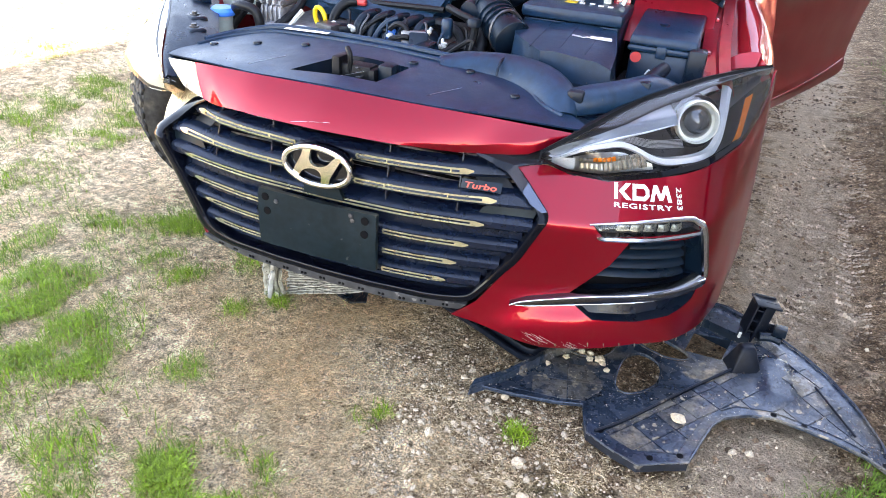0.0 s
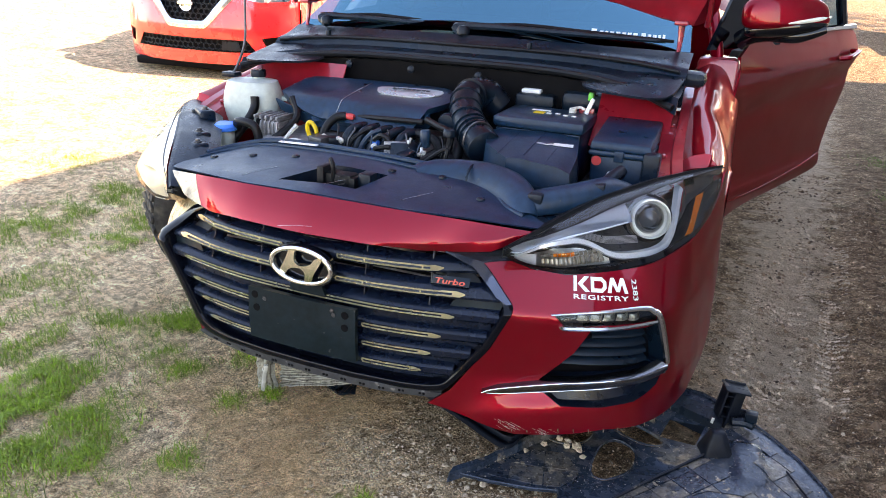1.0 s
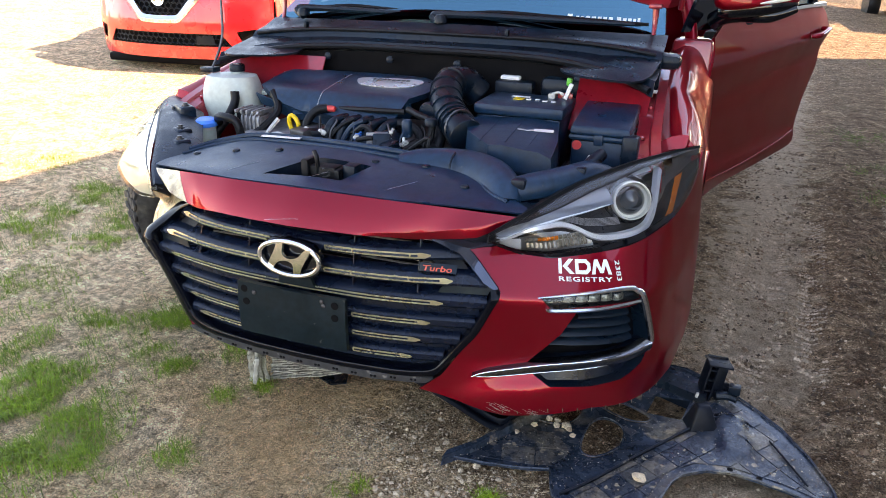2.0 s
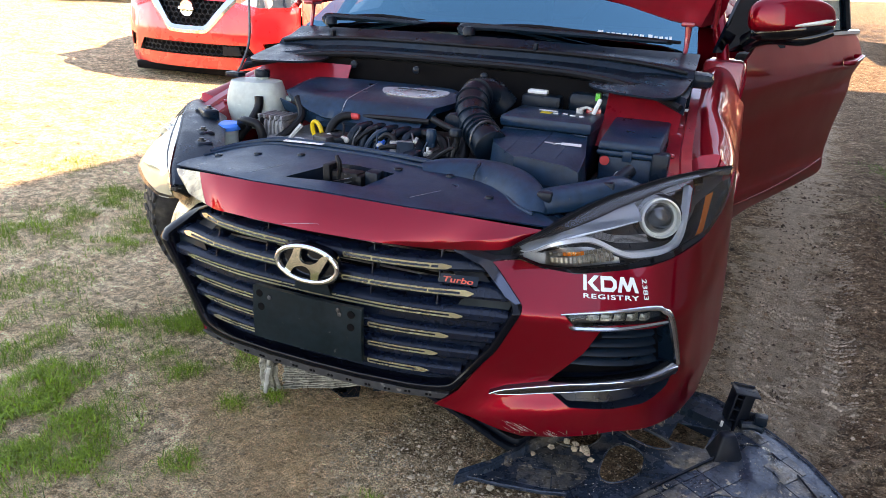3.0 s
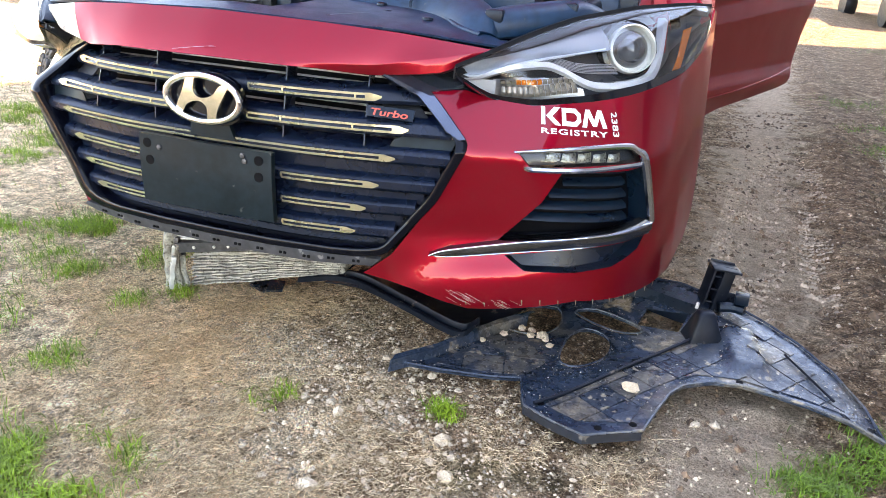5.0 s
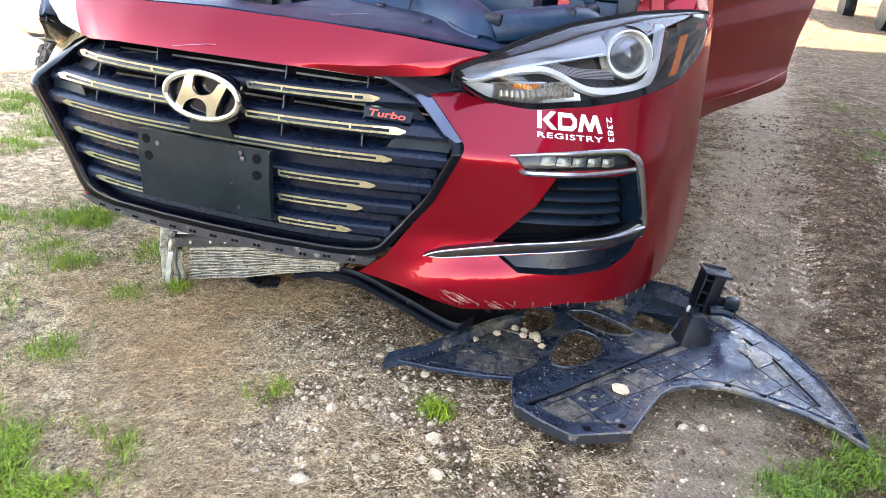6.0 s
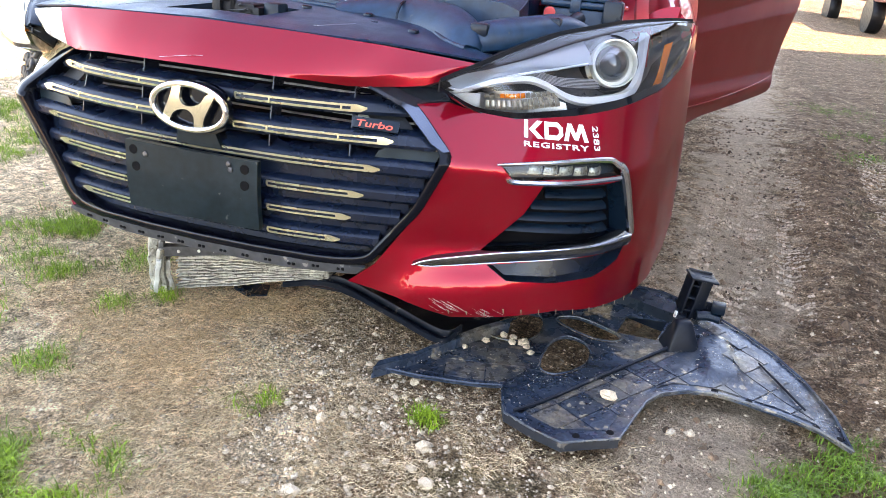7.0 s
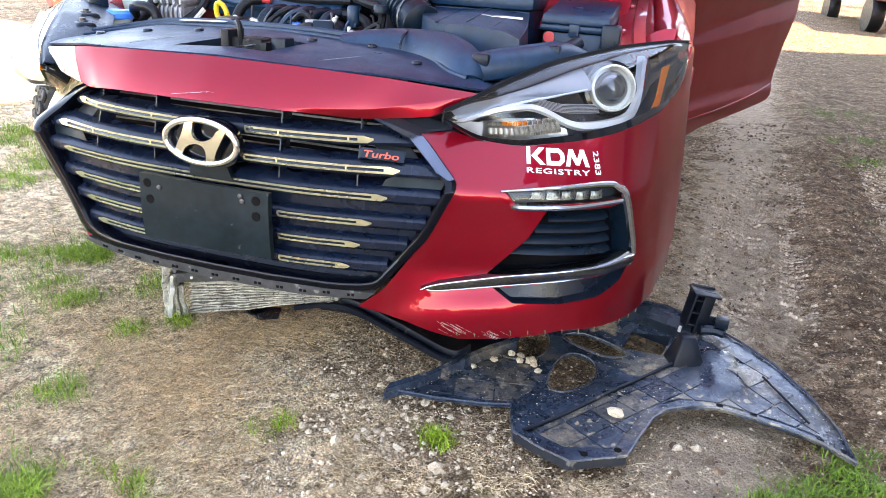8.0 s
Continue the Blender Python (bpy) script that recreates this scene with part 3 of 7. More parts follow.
def panel_rows(xs):
    rows = []
    for k in range(10):
        row = []
        for x in xs:
            c = float(np.interp(x, [.22, .36, .52], [.08, .25, .80]))
            t = (-.12, 0, c * .5, c * .97, c + .02, c + (1 - c) * .3, c + (1 - c) * .6, c + (1 - c) * .85, 1.0, 1.06)[k]
            f, r = panel_front(x), panel_rear(x)
            p = f.lerp(r, min(max(t, 0), 1))
            p.y -= 0.005 * math.sin(math.pi * min(max(t, 0), 1)) * (1 - 0.6 * abs(x) / 0.52)
            # chamfer that widens towards the lamp
            p.y += .017 * max(0, 1 - max(t, 0) / c) * float(np.interp(x, [.20, .34, .46], [0, .6, 1]))
            if t < 0:
                p += Vector((0, 0.022, -0.004))
            if t > 1:
                p += Vector((0, 0.012, -0.008))
            row.append(p)
        rows.append(row)
    return rows


part("nose_panel", loft(panel_rows(np.linspace(-.385, .52, 37)), 0.003), RED, car, "glossy dark red nose panel with a painted line of reflected light")
# the red panel's end, with its warm ground reflection put into the colour
part("nose_panel_end", loft(panel_rows(np.linspace(-.52, -.386, 8)), 0.003), GOLD_REFLECTION, car, "end of the nose panel beside the loose lamp, golden reflection painted on")
# thin silver line paints a bright reflection along the panel's front
part("scratch", tube([panel_front(x).lerp(panel_rear(x), t) + Vector((0, -0.0055, 0.001)) for x, t in ((-.075, .07), (-.03, .14), (.01, .20), (.03, .22))], 0.0003, 5), SILVER, car)

SATIN_GREY = mat("satin_reflector", (.45, .46, .47), .35, .8, vary=.1)
DULLCELL = mat("dull_reflector_cell", (.20, .21, .18), .3, .5, coat=.4, vary=.35, scale=120, fine=0)
BLADE_FACE = mat("dark_satin_blade", (.17, .18, .20), .24, 1.0, vary=.06, fine=0, rough_vary=.04)
BLADE = mat("dark_satin_chrome", (.50, .52, .56), .16, 1.0, vary=.04, fine=0, rough_vary=.03)
LIP = mat("scuffed_grey_plastic", (.045, .046, .05), .5, vary=.3, scale=20, spots=(.16, .15, .14), spot_scale=60, spot_cut=.66)

HOLDER = mat("green_black_plastic", (.003, .010, .0135), .42, vary=.25, scale=10, second=(.006, .014, .018), amount=.4, spec=.2, spots=(.06, .065, .06), spot_scale=40, spot_cut=.70)
SURROUND = mat("gloss_black_surround", (0.002, 0.003, 0.006), 0.10, spec=.22, vary=0.1, fine=0)

# grille
HEX_IN = [(-.335, .606), (-.408, .572), (-.486, .500), (-.328, .286), (.346, .286), (.436, .400), (.484, .500), (.404, .572), (.335, .606)]
HEX_OUT = [(-.352, .612), (-.430, .586), (-.523, .503), (-.352, .266), (.352, .268), (.453, .390), (.506, .503), (.425, .582), (.352, .612)]


def eased(pts, cut=.14):
    """An open outline with its corners rounded off."""
    out = [pts[0]]
    for a, b, c in zip(pts, pts[1:], pts[2:]):
        near = [(b[0] + (q[0] - b[0]) * cut, b[1] + (q[1] - b[1]) * cut) for q in (a, c)]
        for t in (0, .25, .5, .75, 1):
            out.append(tuple((1 - t) ** 2 * near[0][k] + 2 * t * (1 - t) * b[k] + t * t * near[1][k] for k in (0, 1)))
    out.append(pts[-1])
    fine = []
    for a, b in zip(out, out[1:]):
        fine += [(a[0] + (b[0] - a[0]) * t / 4, a[1] + (b[1] - a[1]) * t / 4) for t in range(4)]
    return fine + [out[-1]]


rim_in, rim_out = eased(HEX_IN), eased(HEX_OUT)
grille = part("grille", loft([[skin(a[0] + (b[0] - a[0]) * e, a[1] + (b[1] - a[1]) * e, o) for a, b in zip(rim_in, rim_out)]
                              for e, o in ((-.12, -.075), (0, -.030), (0, -.003), (.10, .004), (.30, .0060), (.60, .0050), (.93, .0030), (1.0, .0005), (1.0, -.022))]), SURROUND, car, "gloss black hexagonal grille surround with satin bars")


def hex_half(z):
    return float(np.interp(z, [.288, .5, .57, .606], [.328, .486, .408, .335]))


def bar_section(u, z, deep, tall, lift, flare=.004):
    return [skin(u, z - tall / 2, lift - 0.006), skin(u, z - tall / 4, lift), skin(u, z + tall / 4, lift), skin(u, z + tall / 2, lift - 0.006), skin(u, z + tall / 2 + flare, lift - deep), skin(u, z - tall / 2 - flare / 2, lift - deep)]


def bar(u0, u1, z, deep, tall, lift, n=24, flare=0.0, point=0.0):
    lines = []
    for i in range(n + 1):
        u = u0 + (u1 - u0) * i / n
        k = 1.0 - point * max(0, 1 - min(i, n - i) / 1.2)
        lines.append(bar_section(u, z, deep, tall * k, lift, flare))
    bm = loft(lines, close=True)
    bm.verts.ensure_lookup_table()
    bm.faces.new([bm.verts[i] for i in range(6)])
    bm.faces.new([bm.verts[len(bm.verts) - 6 + i] for i in range(6)])
    return bm


BARS = [(.568, .395, .338), (.516, .438, .392), (.465, .405, .372), (.412, .378, .343), (.365, .348, .320), (.318, .318, .300)]
for z, left, right in BARS:
    h = hex_half(z) + 0.002
    hr = float(np.interp(z, [.288, .4, .5, .572, .606], [.346, .436, .484, .404, .335])) + .004
    blade = part("grille_bar", bar(-h, hr, z + 0.001, 0.030 if z > .5 else 0.050, 0.026, -0.009, flare=.006 if z > .5 else .011), BARPLASTIC, grille)
    pieces = [(-left, right)]
    if z > .5:
        pieces = [(-left, -.066), (.080, right)]
    elif z < .44:
        pieces = [(-left, -.150), (.150, right)]
    for a, b in pieces:
        # pointed where the strip ends beside the surround, cut square at the emblem and the plate
        la, lb = (.030, .020) if a < -.2 else (.004, .002), (.030, .020) if b > .2 else (.004, .002)
        ends = [(a, z - .001), (a, z + .002), (a + la[1], z + .0072), (b - lb[1], z + .0072), (b, z + .002), (b, z - .001), (b - lb[1] * .6, z - .0070), (a + la[1] * .6, z - .0070)]
        slot = [(a + la[0], z - .0030), (a + la[0], z + .0032), (b - lb[0], z + .0032), (b - lb[0], z - .0030)]
        part("bar_trim", sheet(ends, lambda u, w: skin(u, w, -.0056 - 10 * (w - z) ** 2 + (.34 if z < .5 else .46) * (w - z)), [slot], .012, .0012), SATIN, grille, "pale satin chrome trim strip")
        for u in (-.31, -.14, .15, .29):
            if a + .03 < u < b - .03 and z > .5:
                part("slot_web", moved(box(-.0015, .0015, -.003, .003, -.0035, .0035, .0005), Matrix.Translation(skin(u, z, -.010))), SATIN, grille)
# dark closed insets between the lower bars, and the closed ends of the open rows
for z0, z1 in ((.423, .455), (.375, .402), (.328, .355), (.287, .309)):
    h = hex_half((z0 + z1) / 2) - 0.006
    hr = float(np.interp((z0 + z1) / 2, [.288, .4, .5, .572, .606], [.346, .436, .484, .404, .335])) - .002
    part("grille_inset", sheet([(-h, z0), (hr, z0), (hr, z1), (-h, z1)], lambda u, z: skin(u, z, -0.030), (), 0.03, 0.003), BARPLASTIC, grille)
for s, o, q in ((-1, .352, .485), (1, .352, .480)):
    part("grille_inset", sheet([(s * o, .474), (s * (q - .012), .474), (s * q, .502), (s * (o + .035), .506), (s * (o + .012), .495)], lambda u, z: skin(u, z, -0.028), (), 0.03, 0.003), HOLDER, grille)
for u in (-.31, -.14, .15, .31):
    part("grille_rib", loft([[skin(u - .0012, z, -.020), skin(u + .0012, z, -.020), skin(u + .0012, z, -.06), skin(u - .0012, z, -.06)] for z in (.47, .52, .56, .61)], close=True), BARPLASTIC, grille)
for s in (-1, 1):
    part("grille_corner", sheet([(s * .36, .53), (s * .44, .515), (s * .40, .558), (s * .345, .590), (s * .33, .560)], lambda u, z: skin(u, z, -0.03), (), 0.03, 0.003), RUBBER, grille)
part("lower_edge", sheet([(-.352, .269), (-.362, .262), (-.33, .254), (-.2, .247), (.2, .246), (.335, .252), (.352, .269)], lambda u, z: skin(u, z, 0.003 - .25 * (.269 - z)), (), 0.02, 0.010), LIP, grille, "grey black lower lip with empty clip slots")
# near-black blocks imitate the shade inside the lip's empty clip slots
for i in range(13):
    u = -.30 + .05 * i
    part("clip", join(*[moved(box(-.0028, .0028, -.003, .003, -.0025, .0025, .0008), Matrix.Translation(skin(u + d, .2565 if abs(u) < .25 else .260, 0.000))) for d in (0, .009)]), DARK, grille)
# near-black sheet and core put in for the shade behind the grille
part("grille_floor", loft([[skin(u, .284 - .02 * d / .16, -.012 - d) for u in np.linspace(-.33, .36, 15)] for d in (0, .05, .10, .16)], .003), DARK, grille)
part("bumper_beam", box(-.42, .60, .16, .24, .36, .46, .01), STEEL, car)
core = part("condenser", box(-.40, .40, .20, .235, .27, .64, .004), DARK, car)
for i in range(24):
    part("condenser_fin", box(-.39, .39, .194, .1995, .285 + .0148 * i, .2885 + .0148 * i, 0), ALU, core)

# gloss filler between the surround, the nose panel and the lamp's tip
def corner_plate(u, z):
    """Leans back and outward from the grille's sloping edge."""
    d = (u - .335) * .59 + (z - .607) * .81
    return skin(u, z, .0125 - .20 * d)


# slate metallic colour strengthens the sky's reflection on this gloss black plate
part("grille_corner_trim", sheet([(.338, .608), (.404, .576), (.462, .522), (.486, .510), (.497, .512), (.424, .583), (.486, .590), (.53, .583), (.50, .612), (.45, .632), (.39, .622)], corner_plate, (), .012, .004), mat("slate_sky_reflection", (.065, .082, .115), .13, .7, coat=.6, vary=.1, fine=0), car, "gloss black corner plate beside the grille")
# plate holder
holder = part("plate_holder", sheet([(-.148, .322), (.148, .323), (.147, .458), (-.146, .459)], lambda u, z: skin(u, z, 0.018 + 0.004 * hump(z, .39, .05)), (), 0.02, 0.014), HOLDER, car, "empty black plastic licence plate holder")
for u, z, r in ((-.127, .441, .0095), (-.122, .408, .0095), (.121, .440, .0095), (.121, .409, .0095)):
    flush = .0186 + .004 * hump(z, .39, .05)
    # a flat black disc imitates the shade in each hole
    part("hole", turned([(0, .0004), (r, .0004), (r, -.002), (0, -.002)], 16, "y", skin(u, z, flush)), DARK, holder)
for u, z in ((-.098, .436), (.092, .436), (.088, .446)):
    part("screw", turned([(.0055, 0), (.005, .002), (.002, .003), (0, .002)], 10, "y", skin(u, z, .0186 + .004 * hump(z, .39, .05))), STEEL, holder)

# oval emblem: a ring and a slanted shape
emblem = part("emblem", bmesh.new(), CHROME, car, "oval chrome emblem with a slanted shape")
EM = skin(0.006, .541, 0.022)


def oval(rx, rz, tube_r, deep, seg=48):
    bm = bmesh.new()
    rows = []
    for i in range(seg):
        a = 2 * math.pi * i / seg
        c, s = math.cos(a), math.sin(a)
        n = Vector((c / rx, 0, s / rz)).normalized()
        rows.append([EM + Vector((c * rx, 0, s * rz)) + n * (tube_r * math.cos(b)) + Vector((0, deep * math.sin(b), 0)) for b in (2 * math.pi * k / 10 for k in range(10))])
    rows.append(rows[0])
    b2 = loft(rows, close=True)
    bmesh.ops.remove_doubles(b2, verts=b2.verts, dist=1e-5)
    return b2


part("ring", oval(.0795, .0420, .0066, .007), CHROME, emblem)
HALF = [(-.063, -.030), (-.045, -.028), (-.032, -.013), (-.014, -.0045), (.004, -.0045), (.014, -.016), (.011, -.041), (.027, -.038), (.038, -.014)]
part("badge_shape", sheet(smooth_poly(HALF + [(-x, -z) for x, z in HALF], 4), lambda x, z: EM + Vector((x, -0.008 + 2.2 * z * z + .55 * x * x - .06 * z - .05 * x, z)), (), 0.006, 0.007), mat("polished_badge", (.88, .82, .66), .20, 1.0, vary=.03, fine=0, rough_vary=.04), emblem)
part("emblem_base", sheet(smooth_poly([(-.05, -.045), (.05, -.045), (.082, 0), (.05, .042), (-.05, .042), (-.082, 0)], 5), lambda x, z: EM + Vector((x, 0.011, z)), (), 0.02, 0.01), GLOSSBLACK, emblem)
part("emblem_foot", sheet([(-.045, -.075), (.055, -.075), (.04, -.04), (-.04, -.04)], lambda x, z: EM + Vector((x, 0.016, z)), (), 0.03, 0.01), HOLDER, emblem)

# badge with lettering
badge = part("turbo_badge", sheet([(.314, .5375), (.398, .5310), (.400, .5490), (.316, .5555)], lambda u, z: skin(u, z, -0.004), (), 0.02, 0.004), PLASTIC, car, "small black badge with red lettering")
part("lettering", words("Turbo", .068, .0115, lambda x, y: skin(.320 + x + y * .3, .5405 - x * .08 + y, 0.0012), bold=.02), mat("red_badge_letter", (0.70, 0.09, 0.05), 0.35, 0.2), badge)

# white lettering on the cheek: broad capitals, a small line under them and figures turned upright
GLYPHS = {"K": ([(0, 0), (.27, 0), (.27, 1), (0, 1)], []), "k": ([(.33, .50), (.86, 1), (1.26, 1), (.72, .50), (1.30, 0), (.90, 0)], []),
          "D": ([(0, 0), (.95, 0), (1.30, .28), (1.30, .72), (.95, 1), (0, 1)], [[(.28, .26), (.86, .26), (1.0, .40), (1.0, .60), (.86, .74), (.28, .74)]]),
          "M": ([(0, 0), (.30, 1), (.58, 1), (.84, .42), (1.10, 1), (1.38, 1), (1.68, 0), (1.38, 0), (1.22, .58), (.97, .08), (.71, .08), (.46, .58), (.30, 0)], [])}
sticker = None
for glyph, x0 in (("K", 0), ("k", 0), ("D", 1.36), ("M", 2.70)):
    ring, gaps = GLYPHS[glyph]
    put = lambda q, r, x0=x0: skin(.634 + (x0 + q) * .0293, .5425 - (x0 + q) * .0293 * .03 + r * .0285, .0014)
    bm = sheet(ring, put, gaps, .25, 0.0)
    if sticker is None:
        sticker = part("sticker", bm, WHITE, car, "white vinyl sticker lettering")
    else:
        part("lettering", bm, WHITE, sticker)
part("lettering", words("REGISTRY", .128, .0088, lambda x, y: skin(.634 + x, .5285 - x * .03 + y, 0.0014), spacing=1.15, bold=.02), WHITE, sticker)
part("lettering", words("2383", .040, .0125, lambda x, y: skin(.773 + y, .566 - x, 0.0014), bold=.01), WHITE, sticker)


# fog lamp pockets with chrome blades
def pocket(side):
    f = (lambda b: b) if side > 0 else mirrored
    # near-black back paints the shade deep in the pocket
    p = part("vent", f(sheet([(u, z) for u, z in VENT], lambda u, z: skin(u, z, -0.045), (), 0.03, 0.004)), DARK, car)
    for k in range(5):
        z = .362 + .024 * k
        u0 = .615 + .025 * k
        part("vent_slat", f(loft([[skin(u, z - .004, -.03), skin(u, z + .004, -.034), skin(u, z + .012, -.05), skin(u, z + .006, -.05)] for u in np.linspace(u0, .858 - .008 * k, 10)], close=True)), PLASTIC, p)
    # walls of the pocket
    for poly in (VENT, LOWVENT):
        rim = resample(poly, .02)
        rim.append(rim[0])
        part("vent_wall", f(band([skin(u, z, -0.001) for u, z in rim], [skin(u, z, -0.05) for u, z in rim], 0.003)), PLASTIC, p)
    part("vent_floor", f(sheet(LOWVENT, lambda u, z: skin(u, z, -0.03), (), 0.03, 0.004)), BARPLASTIC, p)
    top = [(.445, .293), (.48, .306), (.606, .329), (.75, .348), (.872, .362)]
    low = [(.445, .289), (.48, .287), (.608, .304), (.75, .321), (.878, .335)]
    lines = []
    for i in range(25):
        q = i / 24 * 4
        k = min(3, int(q))
        (ua, za), (ub, zb), (uc, zc), (ud, zd) = top[k], top[k + 1], low[k], low[k + 1]
        ut, zt, ul, zl = ua + (ub - ua) * (q - k), za + (zb - za) * (q - k), uc + (ud - uc) * (q - k), zc + (zd - zc) * (q - k)
        lines.append([skin(ut + (ul - ut) * e, zt + (zl - zt) * e, o) for e, o in ((-.1, -.012), (-.05, .012), (.12, .017), (.5, .016), (.9, .009), (1.0, -.004))])
    blade = part("chrome_blade", f(loft(lines, .002)), BLADE_FACE, car, "dark satin blade with bright chrome edges")
    part("blade_trim", f(tube([skin(u, z + .0030, .0095) for u, z in low], [.0010, .0012, .0013, .0013, .0013], 8)), BLADE, blade)
    part("blade_trim", f(tube([skin(u, z - .0012, .0165) for u, z in top], [.0012, .0018, .002, .002, .002], 8)), CHROME, blade)
    rim = [(.585, .497), (.70, .506), (.795, .5115), (.818, .504), (.834, .488), (.872, .40), (.888, .358)]
    line = spline([skin(u, z, 0.004) for u, z in rim], 5)
    part("chrome_rim", f(tube(line, [.002, .0045, .0058, .0072, .0085, .0080, .0075], 8, 0)), BLADE, car, "chrome rim of the running lamp pocket")
    lamp = part("running_lamp", f(sheet(DRL, lambda u, z: skin(u, z, -0.022), (), 0.03, 0.004)), PLASTIC, car, "clear running lamp with five reflector cells")
    part("lower_trim", f(tube([skin(u, z, .002) for u, z in ((.608, .473), (.622, .467), (.72, .470), (.828, .479))], .0050, 6, 4)), BLADE, lamp)
    for k in range(5):
        u0 = .645 + .030 * k
        part("reflector", f(sheet([(u0, .479), (u0 + .028, .481), (u0 + .028, .497), (u0 + .002, .494)], lambda u, z: skin(u, z, -0.014 - 25 * (u - u0 - .014) ** 2), (), 0.006, 0.002)), DULLCELL, lamp)
    part("lens", f(sheet(DRL, lambda u, z: skin(u, z, -0.002), (), 0.02, 0.0)), LENS, lamp).visible_shadow = False


pocket(1)


LAMPBLACK = mat("dark_lamp_interior", (.020, .024, .032), .35, vary=.3, scale=30, fine=0)
LAMPSILVER = mat("polished_reflector", (.88, .91, .95), .22, .35, coat=.6, vary=.03, fine=0, rough_vary=.03)
# opaque cream colour paints the sunlit ground's reflection over the loose lamp's lens
LENS_GLARE = mat("sunlit_lens_glare", (.60, .53, .36), .10, .0, coat=1.0, coat_ior=2.0, vary=.10, fine=0, spec=.8)
SMOKE = mat("smoked_cell", (.34, .30, .25), .25, .4, coat=.6, vary=.1, fine=0)
STRIP = mat("blue_grey_reflector", (.52, .58, .67), .18, .6, coat=.5, vary=.06, fine=0, rough_vary=.04)


# headlamps
def headlamp(side):
    f = (lambda b: b) if side > 0 else mirrored
    rim = [(0, 0), (.15, 0), (.3, 0), (.45, 0), (.6, 0), (.75, 0), (.9, 0), (1, 0), (1, 1), (.85, 1), (.7, 1), (.55, 1), (.4, 1), (.25, 1), (.12, 1), (0, 1)]
    grid_a, grid_b = np.linspace(0, 1, 36), np.linspace(0, 1, 10)
    h = part("headlamp", f(loft([[lamp_at(a, b, 0.085 * min(1, 6 * a + .15, 6 * (1 - a) + .15)) for b in grid_b] for a in grid_a], 0.003)), LAMPBLACK, car,
             "clear headlamp with projector ring and chrome strips" if side > 0 else "loose headlamp with reflected sunlight painted into its lens")
    for b in (0, 1):
        part("bezel", f(band([lamp_at(a, b, 0.001) for a in grid_a], [lamp_at(a, b, 0.085 * min(1, 6 * a + .15, 6 * (1 - a) + .15)) for a in grid_a], 0.002)), GLOSSBLACK, h)
    part("edge_strip", f(band([lamp_at(a, .0, .000) for a in grid_a], [lamp_at(a, .06 + .02 * math.sin(3 * a), -.0005) for a in grid_a], 0.001)), GLOSSBLACK, h)
    part("edge_strip", f(band([lamp_at(a, 1.05, .006) for a in grid_a], [lamp_at(a, 1 - float(np.interp(a, [0, .06, .14, .28, .5, .7, 1], [.012, .03, .13, .16, .11, .06, .03])), -.0012) for a in grid_a], 0.001)), RUBBER, h)
    # broad silver reflector from the tip to the projector
    aa = np.linspace(.005, .47, 18)
    part("silver_strip", f(loft([[lamp_at(a, lo + (.985 - lo) * e, d) for e, d in ((1.0, .008), (.8, .012), (.35, .018), (0, .032))] for a, lo in zip(aa, np.interp(aa, [.015, .075, .16, .26, .44], [.50, .42, .66, .64, .58]))], 0.002)), STRIP, h, "blue grey reflector strip")
    part("reflector_edge", f(tube([lamp_at(a, b, .024) for a, b in ((.03, .50), (.075, .47), (.16, .67), (.26, .66), (.36, .62), (.45, .60))], [.0012, .0026, .0028, .0026, .0022, .0014], 6, 4)), LAMPSILVER, h, "bright light guide line")
    # dark flutes between the reflector and the light guide
    for k in range(7):
        part("flute", f(tube([lamp_at(a, b + .018 * k, .040 - .001 * k) for a, b in ((.20, .66), (.28, .60), (.36, .40), (.46, .28))], .0009, 5, 4)), SATIN_GREY, h)
    # stepped light guide under the projector
    gl = [(.035, .20), (.06, .34), (.11, .54), (.158, .625), (.22, .61), (.267, .562), (.308, .438), (.35, .262), (.392, .165), (.458, .115), (.53, .10), (.565, .15), (.592, .235), (.62, .36), (.65, .50), (.69, .66), (.73, .80)]
    gl = [(p.x, p.y) for p in spline([(a, b, 0) for a, b in gl], 3)]
    part("light_guide", f(loft([[lamp_at(a, b - .060, .028), lamp_at(a, b - .040, .016), lamp_at(a, b + .040, .016), lamp_at(a, b + .065, .030)] for a, b in gl], 0.002)), LAMPSILVER, h, "pale stepped light guide")
    part("tip_reflector", f(loft([[lamp_at(a, b, .024) for b in np.linspace(.10, .42, 5)] for a in np.linspace(.05, .13, 6)], 0.002)), LAMPSILVER, h)
    # turn signal bowl
    part("signal_bowl", f(loft([[lamp_at(a, b, .026 + .03 * math.sin(math.pi * (a - .12) / .24)) for b in np.linspace(.10, max(.14, np.interp(a, [.13, .2, .28, .35], [.46, .50, .42, .18])), 6)] for a in np.linspace(.125, .35, 12)], 0.002)), SATIN_GREY, h)
    for k in range(28):
        a, b = .142 + .0135 * (k % 14) + (.004 if k > 13 else 0), (.355 - .0055 * (k % 14) if k < 14 else .15)
        part("signal_cell", f(loft([[lamp_at(a + p, b + q, .022 + 80 * (p - .006) ** 2 + r) for q, r in ((0, .004), (.04, 0), (.075 if k < 14 else .15, .004))] for p in (0, .004, .008, .0125)], .001)), AMBER if 2 < k < 8 else SMOKE, h)
    # projector
    o = np.array(lamp_at(.54, .52, .03))
    d = Vector((.42, -.88, .22)).normalized()
    m = Matrix.Translation(o) @ d.to_track_quat("Z", "Y").to_matrix().to_4x4()
